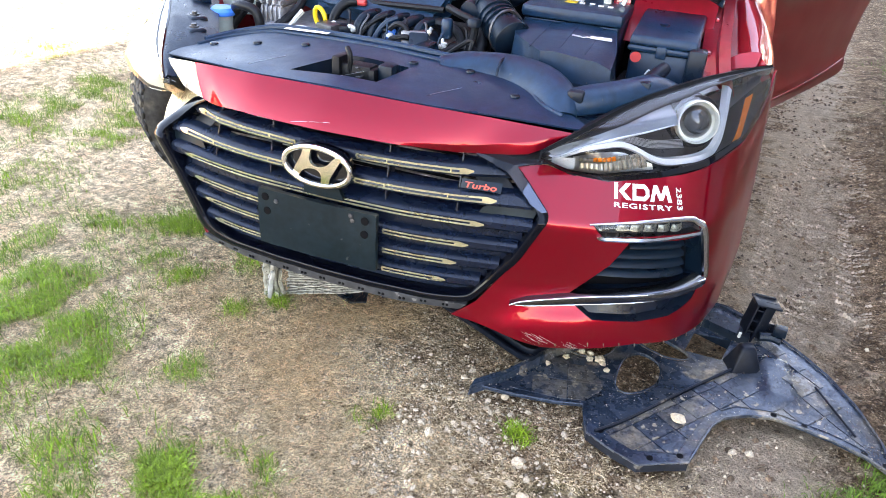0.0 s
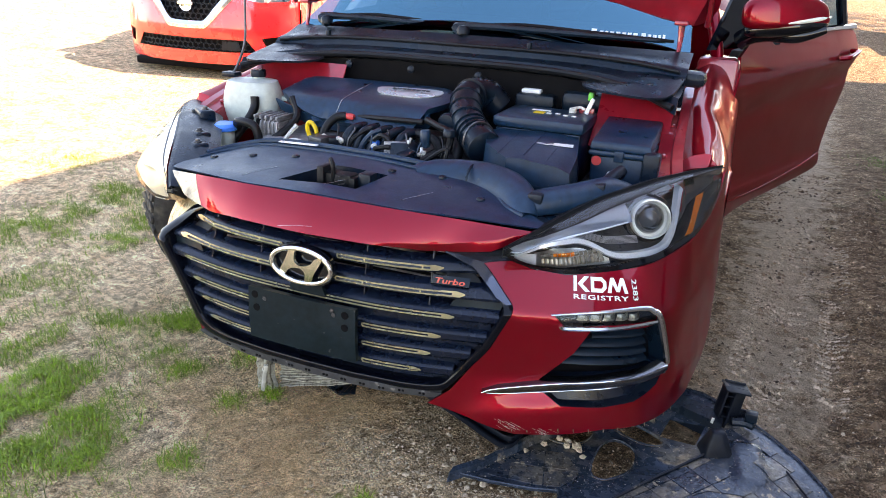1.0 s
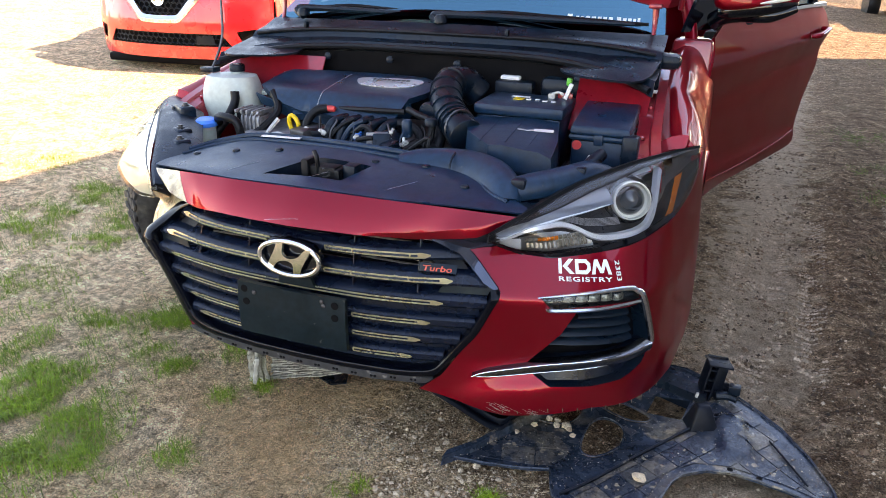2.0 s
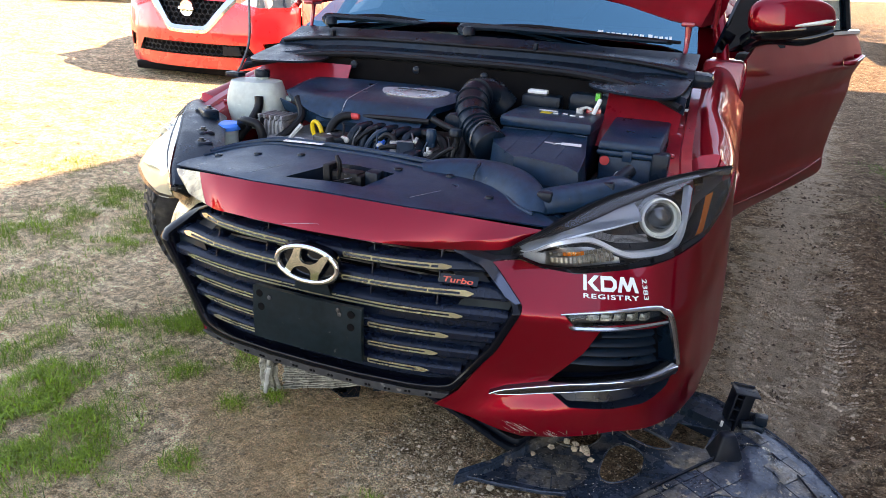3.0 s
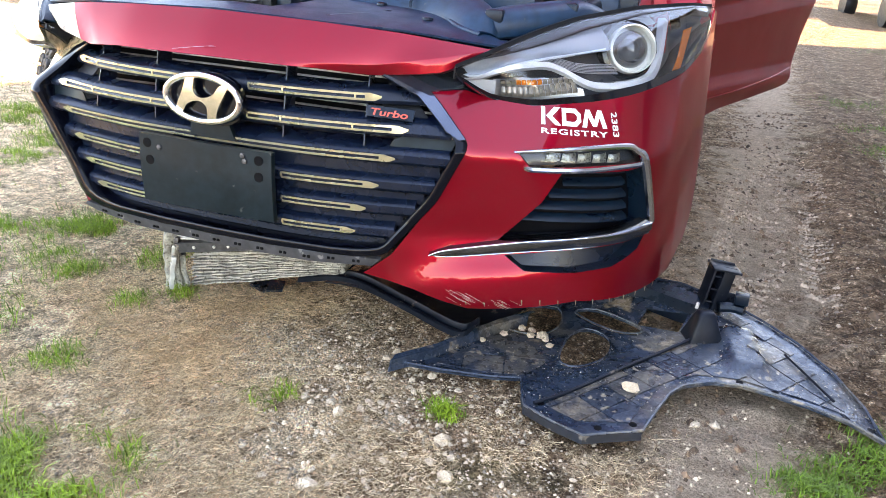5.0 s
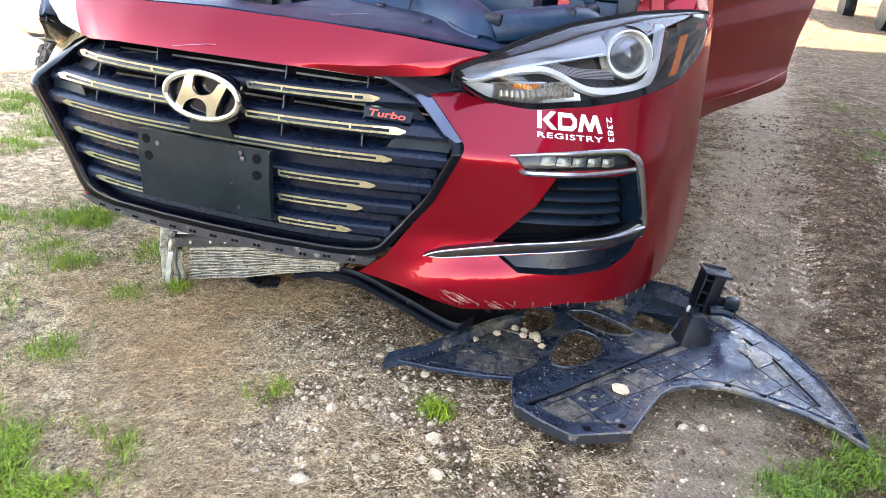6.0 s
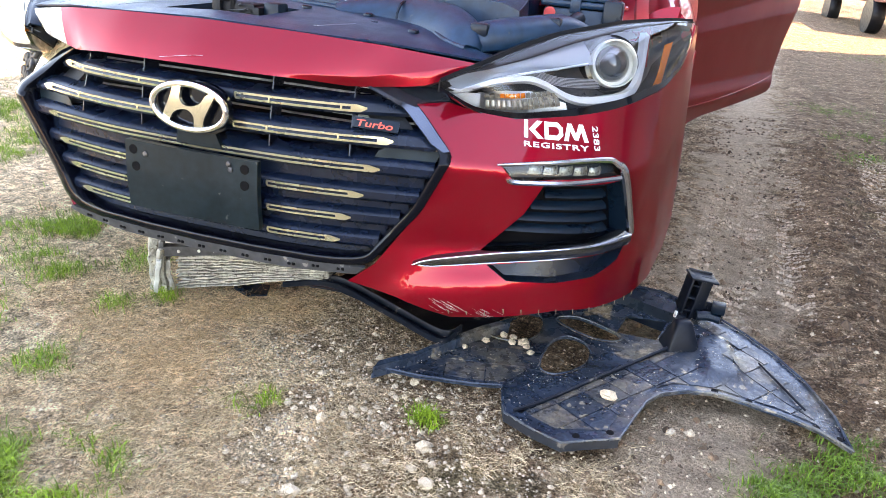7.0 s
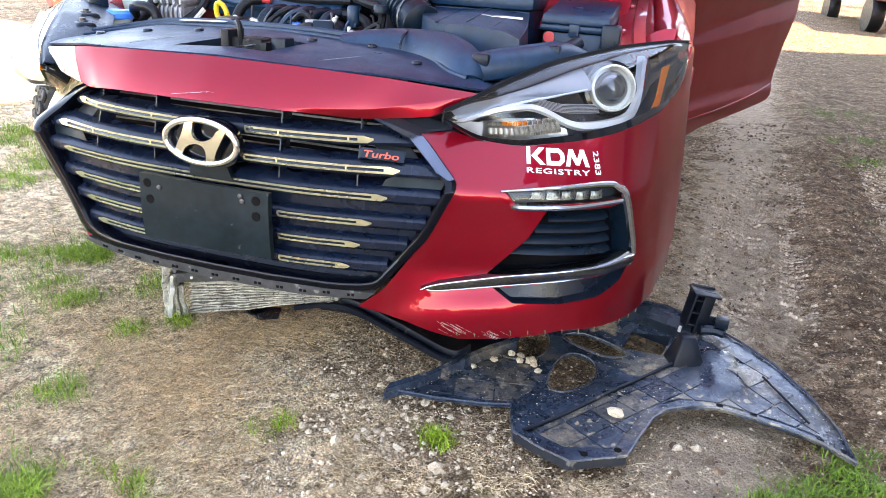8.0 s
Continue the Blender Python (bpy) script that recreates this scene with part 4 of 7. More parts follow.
    part("projector_ring", f(moved(turned([(.0425, -.008), (.0425, .005), (.0435, .008), (.0462, .007), (.0472, .002), (.0472, -.012)], 36), m)), DRLWHITE, h, "pale ring round the projector")
    part("projector_lens", f(moved(turned([(.036, -.02), (.036, -.008), (.030, .002), (.022, .009), (.012, .013), (0, .0145)], 28), m)), PROJ, h, "dark glass projector lens")
    part("projector_cup", f(moved(turned([(.060, -.035), (.056, -.012), (.048, -.010), (.046, -.03)], 28), m)), GLOSSBLACK, h)
    # amber marker at the fender end, and the polished flanks beside it
    part("side_marker", f(loft([[lamp_at(np.interp(b, [.07, .25, .55], [.622, .675, .755]) + e, b, .008) for b in np.linspace(.07, .56, 8)] for e in (0, .015, .032, .045)], 0.002)), AMBER, h, "amber side marker")
    part("chrome_flank", f(loft([[lamp_at(a + .16 * b, b, .030) for b in np.linspace(.62, .92, 6)] for a in np.linspace(.645, .70, 4)], 0.002)), CHROME, h)
    part("chrome_flank", f(loft([[lamp_at(a, b, .045 + .01 * math.sin(40 * a)) for b in np.linspace(.80, .95, 5)] for a in np.linspace(.46, .72, 14)], 0.002)), LAMPSILVER, h)
    part("dark_sill", f(loft([[lamp_at(a, b, .006) for b in (.0, .05, .085)] for a in np.linspace(.16, .64, 20)], 0.002)), GLOSSBLACK, h)
    # black flange from the lens's upper edge into the bay
    wide = .028 if side > 0 else .13
    part("flange", f(loft([[lamp_at(a, 1.02, .004) + Vector((-e * wide * min(1, .25 + 4 * a, .15 + 4 * (1 - a)), .25 * e * wide, dz)) for e, dz in ((0, 0), (.12, .006), (.6, .002), (1, -.02))] for a in grid_a], .004)), RUBBER if side > 0 else PLASTIC, h)
    ln = part("lens", f(loft([[lamp_at(a, b, 0) for b in grid_b] for a in grid_a])), LENS if side > 0 else LENS_GLARE, h)
    ln.visible_shadow = False


headlamp(1)
headlamp(-1)
# ---- hood, fenders, cowl, glass, door and wheels of the car ----
# hood, propped open on its rear hinges
HT = radians(62)


def hood_pt(x, s, off=0.0):
    """x across, s from the rear edge towards the nose."""
    a = abs(x)
    rear = np.interp(a, [0, .3, .46, .63, .74], [.10, .085, .06, .012, .0])
    q = s + rear
    y, z = -q * math.cos(HT), q * math.sin(HT)
    bow = .03 * (1 - (x / .78) ** 2) + off
    return Vector((x, 1.13 + y + bow * math.sin(HT), 1.055 + z + bow * math.cos(HT)))


hood = part("hood", loft([[hood_pt(x * (1 - .06 * s - .10 * math.exp(-s / .035)), s) for x in np.linspace(-.785, .785, 31)] for s in [0, .008, .02, .04, .07, .11] + list(np.linspace(.2, 1.05, 9))], .004), RED, car, "dark red hood propped wide open")
part("hood_inner_panel", loft([[hood_pt(x * (1 - .06 * s - .10 * math.exp(-s / .035)), s, -.028 - .006 * math.sin(x * 14) ** 2) for x in np.linspace(-.75, .75, 31)] for s in np.linspace(.02, .98, 10)], .003), RED_IN, hood)
for s in (-1, 1):
    part("hood_edge", tube([hood_pt(s * .745, .01, -.006), hood_pt(s * .747, .1, -.010), hood_pt(s * .73, .4, -.010), hood_pt(s * .70, 1.0, -.010)], .009, 8), RED_IN, hood)
    part("hood_hinge", tube([(s * .672, 1.10, 1.075), (s * .675, 1.09, 1.0), (s * .672, 1.06, .94), (s * .665, 1.04, .90)], [.012, .007, .006, .009], 8), RED_IN, hood, "dark red hood hinge arm")
    part("hinge_plate", box(s * .672 - .02, s * .672 + .02, 1.06, 1.13, 1.062, 1.076, .005), RED_IN, hood)
part("prop_rod", tube([(-.722, .70, .845), (-.715, .715, .87), (-.708, .75, .94), (-.722, .78, 1.05), (-.73, .80, 1.25), (-.66, .80, 1.5)], .0045, 8), STEEL, car, "thin dark hood prop rod")
part("prop_clip", box(-.755, -.700, .675, .715, .83, .846, .004), PLASTIC, car)


# fenders
def fender(side):
    f = (lambda b: b) if side > 0 else mirrored
    ys = np.linspace(.645, 1.52, 30)
    fine = []
    for y in ys:
        xi = np.interp(y, [.6, .95, 1.25, 1.52], [.80, .755, .752, .765])
        zi = np.interp(y, [.6, .7, .8, .95, 1.1, 1.25, 1.4, 1.52], [.757, .776, .803, .845, .880, .907, .928, .945])
        xo = np.interp(y, [.6, .7, .85, 1.0, 1.25, 1.52], [.876, .880, .889, .894, .897, .896])
        dent = .010 * hump(y, .98, .10)
        arch = .31 + math.sqrt(max(0, .365 ** 2 - (y - .87) ** 2))
        zl = max(.26, arch if y > .7 else .68)
        k = min(1, max(0, (y - .62) / .35))
        row = []
        for (ax, az), (bx, bz) in zip(((xi - .045, -.028), (xi - .006, -.002), (xi + .035, .006), (xo - .042, -.008), (xo - .012 - dent * .5, -.040), (xo - .002 - dent, -.085), (xo + .004 - dent * .4, -.15)),
                                      ((xi - .045, -.028), (xi - .006, -.002), (xi + .022, .002), (xi + .050, -.010), (xi + .074 - dent * .5, -.040), (xi + .096 - dent, -.090), (xo - .012, -.19))):
            row.append(Vector((ax + (bx - ax) * k, y, zi + az + (bz - az) * k)))
        row.append(Vector((xo + .002, y, min(zl, row[-1].z - .01))))
        fine.append(spline(row, 4))
    fine.insert(0, [p + Vector((-.004, -.010, -.035)) for p in fine[0]])
    fe = part("fender", f(loft(fine)), RED, car, "dark red fender with a shallow dent")
    # inner rail beside the engine bay
    rail = [(.765, .50, .70), (.745, .62, .755), (.735, .80, .805), (.728, .95, .845), (.722, 1.1, .885)]
    part("fender_rail", f(loft([[Vector((x - .05, y, z - .02)), Vector((x - .045, y, z - .004)), Vector((x - .012, y, z)), Vector((x - .008, y, z + .010)), Vector((x + .018, y, z + .012)), Vector((x + .022, y, z - .05))] for x, y, z in [tuple(p) for p in spline(rail, 5)]], .003)), RED_IN, fe)
    for y in (.62, .80, .90):
        z = np.interp(y, [.62, .8, .95], [.757, .806, .846])
        part("bolt", f(turned([(.009, 0), (.009, .006), (.005, .009), (0, .009)], 8, "z", (.712, y, z - .002))), RED_IN, fe)
    part("inner_wing", f(loft([[Vector((.70, y, z)), Vector((.68, y, z - .10)), Vector((.66, y, .40))] for y, z in ((.48, .69), (.62, .745), (.80, .795), (.95, .835), (1.12, .875))], .003)), RED_IN, fe)


fender(1)
fender(-1)
part("label", box(.700, .722, .865, .905, .838, .842, .001), WHITE, car)

# wheel housings and firewall close the engine bay
part("firewall", loft([[Vector((x, .98 - .05 * (x / .7) ** 2, z)) for x in np.linspace(-.72, .72, 15)] for z in (.35, .55, .75, .905)], .004), PLASTIC, car)
# near-black colour carries the shade at the bottom of the engine bay
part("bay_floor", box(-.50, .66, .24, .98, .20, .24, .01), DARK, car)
part("front_crossmember", box(-.42, .62, .25, .31, .24, .40, .01), STEEL, car)
part("strut_tower", turned([(.10, -.2), (.10, 0), (.085, .015), (.03, .018), (0, .018)], 20, "z", (.60, .93, .80)), RED_IN, car)
part("strut_tower", turned([(.10, -.2), (.10, 0), (.085, .015), (.03, .018), (0, .018)], 20, "z", (-.60, .93, .80)), RED_IN, car)


# cowl: black trough at the foot of the windscreen
def cowl_pt(x, t):
    q = (x / .72) ** 2
    y0, y1 = .865 - .15 * q * q, .965 + .13 * q
    z0, z1 = .928 - .055 * q * q, .998 - .015 * q
    y = y0 + (y1 - y0) * t
    z = z0 + (z1 - z0) * np.interp(t, [0, .1, .35, .55, .62, .8, 1], [-.2, .15, .12, .25, .62, .75, 1])
    return Vector((x, y, z))


cowl = part("cowl_panel", loft([[cowl_pt(x, t) for x in np.linspace(-.72, .72, 37)] for t in np.linspace(0, 1, 21)], .004), PLASTIC, car, "black plastic cowl under the windscreen")
part("cowl_seal", tube([cowl_pt(x, .02) + Vector((0, -.006, .004)) for x in np.linspace(-.71, .71, 15)], .010, 8), RUBBER, cowl)
part("cowl_seal", tube([cowl_pt(x, .60) + Vector((0, 0, .005)) for x in np.linspace(-.70, .70, 15)], .006, 8), RUBBER, cowl)
for x in (-.50, .24):
    part("cowl_clip", moved(box(-.006, .006, -.010, .010, 0, .022, .003), Matrix.Translation(cowl_pt(x, .62))), PLASTIC, cowl)
for x in (-.354, -.125, .108):
    part("bolt", turned([(.012, 0), (.012, .008), (.006, .012), (0, .012)], 10, "y", (x, .845, .888)), PLASTIC, cowl)
# wall coloured near-black for the bay's shade under the cowl
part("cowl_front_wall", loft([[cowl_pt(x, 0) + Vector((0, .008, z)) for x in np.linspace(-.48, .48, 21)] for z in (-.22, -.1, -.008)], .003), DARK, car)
for s in (-1, 1):
    part("cowl_corner", sheet(smooth_poly([(s * .46, .77), (s * .60, .70), (s * .69, .73), (s * .715, .88), (s * .71, 1.02), (s * .60, 1.0), (s * .46, .86)], 3), lambda x, y: cowl_pt(x, 0) * 0 + Vector((x, y, .888 + .16 * (y - .72) + .008 * hump(abs(x), .6, .1))), (), .03, .006), PLASTIC, cowl)
# red aprons between the strut towers and the cowl
for s in (-1, 1):
    part("apron", loft([[Vector((s * x, y, z)) for x in np.linspace(.36 if s < 0 else .50, .71, 8)] for y, z in ((.70, .745), (.76, .795), (.80, .83), (.835, .885))], .004), RED_IN, car)
    part("apron_bracket", box(s * .47 - .022, s * .47 + .022, .775, .79, .80, .835, .003), WHITE if s < 0 else RED_IN, car)
    part("apron_bolt", turned([(.009, 0), (.009, .006), (.004, .009), (0, .009)], 10, "y", (s * .47, .774, .818)), STEEL, car)
part("apron", sheet([(.50, .80), (.56, .72), (.715, .62), (.722, .80), (.716, .98), (.60, .96), (.50, .88)], lambda x, y: Vector((x, y, .742 + .26 * (y - .62))), (), .03, .003), RED_IN, car)
part("fender_corner_cover", box(.70, .775, .95, 1.03, .895, .94, .018), PLASTIC, car)


# windscreen, pillars, dash and cabin
def screen_pt(x, t, off=0.0):
    y = .965 + .80 * t + .13 * (x / .70) ** 2 * (1 - .3 * t) + off * .5
    z = .996 + .42 * t - .012 * (x / .70) ** 2 - off
    return Vector((x * (1 - .14 * t), y, z))


screen = part("windscreen", loft([[screen_pt(x, t) for x in np.linspace(-.71, .71, 25)] for t in np.linspace(0, 1, 9)]), GLASS, car, "raked windscreen reflecting blue sky")
screen.visible_shadow = False
part("screen_frit", loft([[screen_pt(x, t, .003) for x in np.linspace(-.71, .71, 25)] for t in (0, .05)]), DARK, screen)
for x, w, tall in ((.405, .020, .034), (.432, .013, .024), (.448, .012, .024), (.463, .016, .024), (.482, .016, .024), (.501, .014, .024), (.518, .014, .024), (.535, .016, .024), (.560, .016, .028), (.579, .013, .022), (.595, .013, .022), (.611, .010, .022), (.624, .010, .026)):
    part("decal", loft([[screen_pt(xx, t, -.003) for xx in (x, x + w * .84)] for t in (.066, .066 + tall)]), WHITE, screen)
part("decal", loft([[screen_pt(xx, t, -.003) for xx in np.linspace(.43, .635, 6)] for t in (.050, .058)]), WHITE, screen)
part("dashboard", loft([[Vector((x, 1.28 + .10 * (x / .66) ** 2 + d, z)) for x in np.linspace(-.66, .66, 15)] for d, z in ((0, .985), (.2, 1.02), (.42, 1.02), (.46, .97), (.46, .70))], .004), SEAT, car)
part("cabin_floor", box(-.70, .70, 1.2, 3.4, .28, .34, .01), SEAT, car)
for s in (-1, 1):
    part("front_seat", join(box(s * .36 - .25, s * .36 + .25, 2.0, 2.5, .45, .62, .05), box(s * .36 - .24, s * .36 + .24, 2.45, 2.62, .6, 1.2, .06), box(s * .36 - .12, s * .36 + .12, 2.5, 2.6, 1.2, 1.36, .04)), SEAT, car)
    part("pillar", tube([(s * .785, 1.42, .93), (s * .755, 1.48, 1.04), (s * .69, 1.64, 1.20), (s * .63, 1.90, 1.395)], [.022, .026, .03, .03], 14, 8, flat=.8), RED, car)
part("steering_wheel", moved(turned([(.17, -.012), (.182, 0), (.17, .012), (.158, 0), (.17, -.012)], 28), Matrix.Translation((.36, 1.86, .98)) @ Matrix.Rotation(radians(-62), 4, "X")), RUBBER, car)

# the rest of the body: roof, sides, tail
prof = [(1.95, 1.40, .60), (2.3, 1.435, .60), (2.9, 1.41, .59), (3.4, 1.27, .58), (3.9, 1.03, .66), (4.35, 1.0, .68), (4.5, .9, .66)]
rl = []
for y, z, w in prof:
    rl.append([Vector((x * w, y, z - .05 * x * x)) for x in np.linspace(-1, 1, 11)])
part("roof", loft([[p for p in r] for r in [spline([rl[i][k] for i in range(len(rl))], 3) for k in range(11)]], .004), RED, car)
for s in (-1, 1):
    f = (lambda b: b) if s > 0 else mirrored
    y0 = 2.72 if s > 0 else 1.53
    yy = np.linspace(y0, 4.45, 16)
    part("body_side", f(loft([[Vector((np.interp(z, [.25, .5, .75, .95, 1.0], [.86, .895, .90, .88, .85]) - .10 * max(0, (y - 3.8) / .7) ** 2, y, z if not (abs(y - 3.57) < .34 and z < .31 + math.sqrt(max(0, .35 ** 2 - (y - 3.57) ** 2))) else .31 + math.sqrt(max(0, .35 ** 2 - (y - 3.57) ** 2))))
                               for z in (.25, .35, .5, .65, .75, .87, .95, 1.0)] for y in yy], .004)), RED, car)
    part("side_glass", f(loft([[Vector((np.interp(t, [0, 1], [.85, .62]), y, 1.0 + t * (np.interp(y, [1.53, 2.0, 2.9, 3.4, 4.0], [.05, .38, .40, .27, .03])))) for t in (0, .5, 1)] for y in np.linspace(y0, 3.95, 10)])), GLOSSBLACK, car)
    part("sill", f(box(.70, .85, 1.50, 3.25, .24, .34, .02)), RED, car)
    part("scuttle_post", f(box(.72, .86, 1.38, 1.52, .30, .95, .02)), RED_IN, car)
part("tail", box(-.84, .84, 4.38, 4.53, .32, .98, .06), RED, car)

# driver's door, swung open
dm = Matrix.Translation((.900, 1.50, 0)) @ Matrix.Rotation(radians(-22.5), 4, "Z")
DOOR = [(-.09, .34), (.30, .345), (.95, .375), (1.04, .405), (1.08, .50), (1.14, .70), (1.19, .90), (1.17, 1.02), (.80, 1.015), (.40, 1.0), (-.09, .955)]


def door_pt(y, z, off=0.0):
    x = np.interp(z, [.33, .41, .47, .60, .77, .90, .95, 1.02], [-.045, -.012, -.030, -.026, -.004, .006, -.006, -.03])
    x += .010 * hump(z, .84 + .06 * y, .05) - .012 * hump(z, .72 + .10 * y, .05)
    x -= .03 * max(0, y - .95) ** 2 * 20 * .2
    return dm @ Vector((x + off, y, z))


door = part("driver_door", sheet(smooth_poly(DOOR, 3), lambda y, z: door_pt(y, z), (), .03, .012), RED, car, "dark red driver's door standing open")
part("door_inner", moved(box(-.11, -.035, .03, 1.06, .40, .97, .02), dm), SEAT, door)
part("sill_crease", tube([door_pt(y, z, .002) for y, z in ((.03, .405), (.4, .412), (.8, .432), (1.04, .455))], .002, 6), RED, door)
part("door_handle", join(tube([door_pt(y, z, o) for y, z, o in ((.90, .905, .004), (.915, .910, .035), (.98, .920, .040), (1.05, .930, .036), (1.065, .930, .004))], [.010, .012, .011, .011, .010], 8)), RED, door, "dark red door handle with a bright edge")
part("handle_cup", sheet(smooth_poly([(.905, .895), (.975, .885), (1.04, .905), (1.035, .935), (.97, .94), (.91, .925)], 3), lambda y, z: door_pt(y, z, .0015), (), .03, .001), RED, door)
part("handle_strip", tube([door_pt(y, z, .049) for y, z in ((.93, .916), (.99, .925), (1.05, .934))], .0035, 6), CHROME, door)
fr = [(.10, .96), (.38, 1.16), (.62, 1.33), (.85, 1.40), (1.02, 1.36), (1.10, 1.00)]
part("window_frame", tube([dm @ Vector((-.05 - .22 * max(0, z - .98), y, z)) for y, z in fr], .022, 8, 5), GLOSSBLACK, door)
part("door_glass", sheet([(.16, .975), (.40, 1.15), (.64, 1.31), (.86, 1.37), (1.0, 1.34), (1.08, 1.0)], lambda y, z: dm @ Vector((-.05 - .22 * max(0, z - .98), y, z)), (), .1), GLASS, door).visible_shadow = False
part("belt_strip", tube([dm @ Vector((-.035, y, z)) for y, z in ((.05, .985), (.4, 1.012), (.8, 1.026), (1.17, 1.03))], .014, 6), CHROME, door, "bright belt line strip")
part("mirror_sail", loft([[Vector((.752, 1.38, .972)).lerp(dm @ Vector((-.030, .24, .985)), t) + Vector((.02 * t + .055 * k * (1 - t), .10 * k * (1 - t), .20 * k)) for t in np.linspace(0, 1, 6)] for k in np.linspace(0, 1, 6)], .012), GLOSSBLACK, door)
# mirror
MC = Vector((.970, 1.42, 1.105))
bm = bmesh.new()
bmesh.ops.create_uvsphere(bm, u_segments=36, v_segments=24, radius=1)
for v in bm.verts:
    q = [math.copysign(abs(c) ** .62, c) for c in v.co]
    x, y, z = q
    v.co = MC + Vector((.133 * x - .014 * z, .054 * y * (1 - .25 * x) + .03 * x, (.082 * (1 - .30 * max(0, x)) * z if z > 0 else .034 * z) + .014 * x - .018))
mirror = part("wing_mirror", bm, RED, door, "dark red wing mirror with a pale signal strip")
bm = bmesh.new()
bmesh.ops.create_uvsphere(bm, u_segments=30, v_segments=16, radius=1)
for v in bm.verts:
    x, y, z = [math.copysign(abs(c) ** .7, c) for c in v.co]
    v.co = MC + Vector((.128 * x + .006, .050 * y + .03 * x, .030 * z * (1 - .35 * max(0, x)) + .016 * x - .046))
part("mirror_base", bm, GLOSSBLACK, mirror)
part("mirror_foot", tube([(.845, 1.46, 1.005), (.87, 1.44, 1.025), (.93, 1.43, 1.035), (1.02, 1.42, 1.035), (1.10, 1.42, 1.06)], [.035, .03, .026, .024, .012], 10, 5, flat=.8), GLOSSBLACK, mirror)
part("signal_strip", tube([MC + Vector((-.01, -.051, -.034)), MC + Vector((.05, -.040, -.024)), MC + Vector((.10, -.016, -.014)), MC + Vector((.137, .026, -.006))], [.002, .006, .007, .004], 8, 5), DRLWHITE, mirror)
part("mirror_glass", moved(turned([(.0, 0), (.07, 0), (.07, .004), (0, .004)], 24, "y", (0, 0, 0)), Matrix.Translation(MC + Vector((0, .052, 0))) @ Matrix.Diagonal((1.55, 1, .9, 1))), CHROME, mirror)


# wheels
TYRE = mat("dusty_tyre_rubber", (.050, .046, .042), .8, vary=.3, scale=20, second=(.11, .095, .075), amount=.2, spec=.2)


def wheel(x, y, turn):
    m = Matrix.Translation((x, y, .315)) @ Matrix.Rotation(radians(turn), 4, "Z")
    w = part("wheel", moved(turned([(.0, -.07), (.07, -.075), (.19, -.06), (.215, -.085), (.215, .085), (.0, .05)], 32, "x"), m), CAST, car)
    part("tyre", moved(turned([(.215, -.10), (.25, -.112), (.295, -.110), (.312, -.098), (.316, -.06), (.317, 0), (.316, .06), (.312, .098), (.295, .110), (.25, .112), (.215, .10)], 48, "x"), m), TYRE, w, "dusty black tyre with blocky tread")
    lugs = []
    for i in range(48):
        a = 2 * math.pi * i / 48
        for cx, sk in ((-.082, .3), (-.028, -.3), (.028, .3), (.082, -.3)):
            b = box(-.022, .022, -.013, .013, -.004, .006, .002, seg=1)
            lugs.append(moved(b, m @ Matrix.Rotation(a, 4, "X") @ Matrix.Translation((cx, 0, .316)) @ Matrix.Rotation(sk, 4, "Z")))
    part("tread", join(*lugs), TYRE, w)


wheel(.70, .90, -4)
wheel(-.885, .85, -38)
wheel(.775, 3.57, 0)
wheel(-.775, 3.57, 0)
# ---- engine bay ----
# black cover over the radiator, with the latch recess
RC_EDGE = [(-.505, .152), (-.35, .096), (-.2, .066), (0, .054), (.2, .066), (.35, .096), (.505, .152), (.535, .17), (.47, .21), (.42, .235), (.34, .315), (.20, .335), (.05, .345), (-.15, .365), (-.33, .375), (-.42, .33), (-.47, .25), (-.53, .18)]
RECESS = [(-.125, .100), (.080, .112), (.105, .228), (-.060, .238)]


def rc(x, y):
    a = abs(x)
    front = np.interp(a, [0, .2, .35, .5, .53], [.050, .062, .092, .142, .157])
    z = np.interp(a, [0, .35, .5, .55], [.696, .684, .667, .662]) + .08 * max(0, y - front) ** 1.0
    return Vector((x, y, z + .006 * math.sin(min(1, max(0, (y - front) / .05)) * math.pi / 2)))


cover = part("radiator_cover", sheet(RC_EDGE, rc, [RECESS], .022, .004), COVER, car, "dusty black plastic radiator cover with a latch recess")
rim = resample(RECESS, .02)
rim.append(rim[0])
part("recess_wall", band([rc(x, y) for x, y in rim], [rc(x * .92, .17 + (y - .17) * .9) - Vector((0, 0, .06)) for x, y in rim], .003), PLASTIC, cover)
# the latch recess's shade is put into this near-black floor
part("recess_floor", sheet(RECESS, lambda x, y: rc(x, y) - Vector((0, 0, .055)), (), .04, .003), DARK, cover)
edge = [(-.47, .25), (-.42, .33), (-.33, .375), (-.15, .365), (.05, .345), (.20, .335), (.34, .315), (.42, .235), (.47, .21)]
part("cover_lip", tube([rc(x, y) + Vector((0, 0, .004)) for x, y in edge], .008, 8), COVER, cover)
part("cover_lip", tube([rc(x, y - .03) + Vector((0, 0, .001)) for x, y in edge], .005, 8), COVER, cover)
for x, y in ((-.31, .245), (-.19, .27), (.10, .26), (.23, .28), (.36, .20), (-.42, .22)):
    part("push_clip", turned([(.011, 0), (.010, .004), (.005, .006), (0, .005)], 12, "z", rc(x, y)), PLASTIC, cover)
part("info_label", sheet([(-.30, .345), (-.17, .338), (-.17, .352), (-.30, .360)], lambda x, y: rc(x, y) + Vector((0, 0, .011)), (), .03, .001), WHITE, cover)
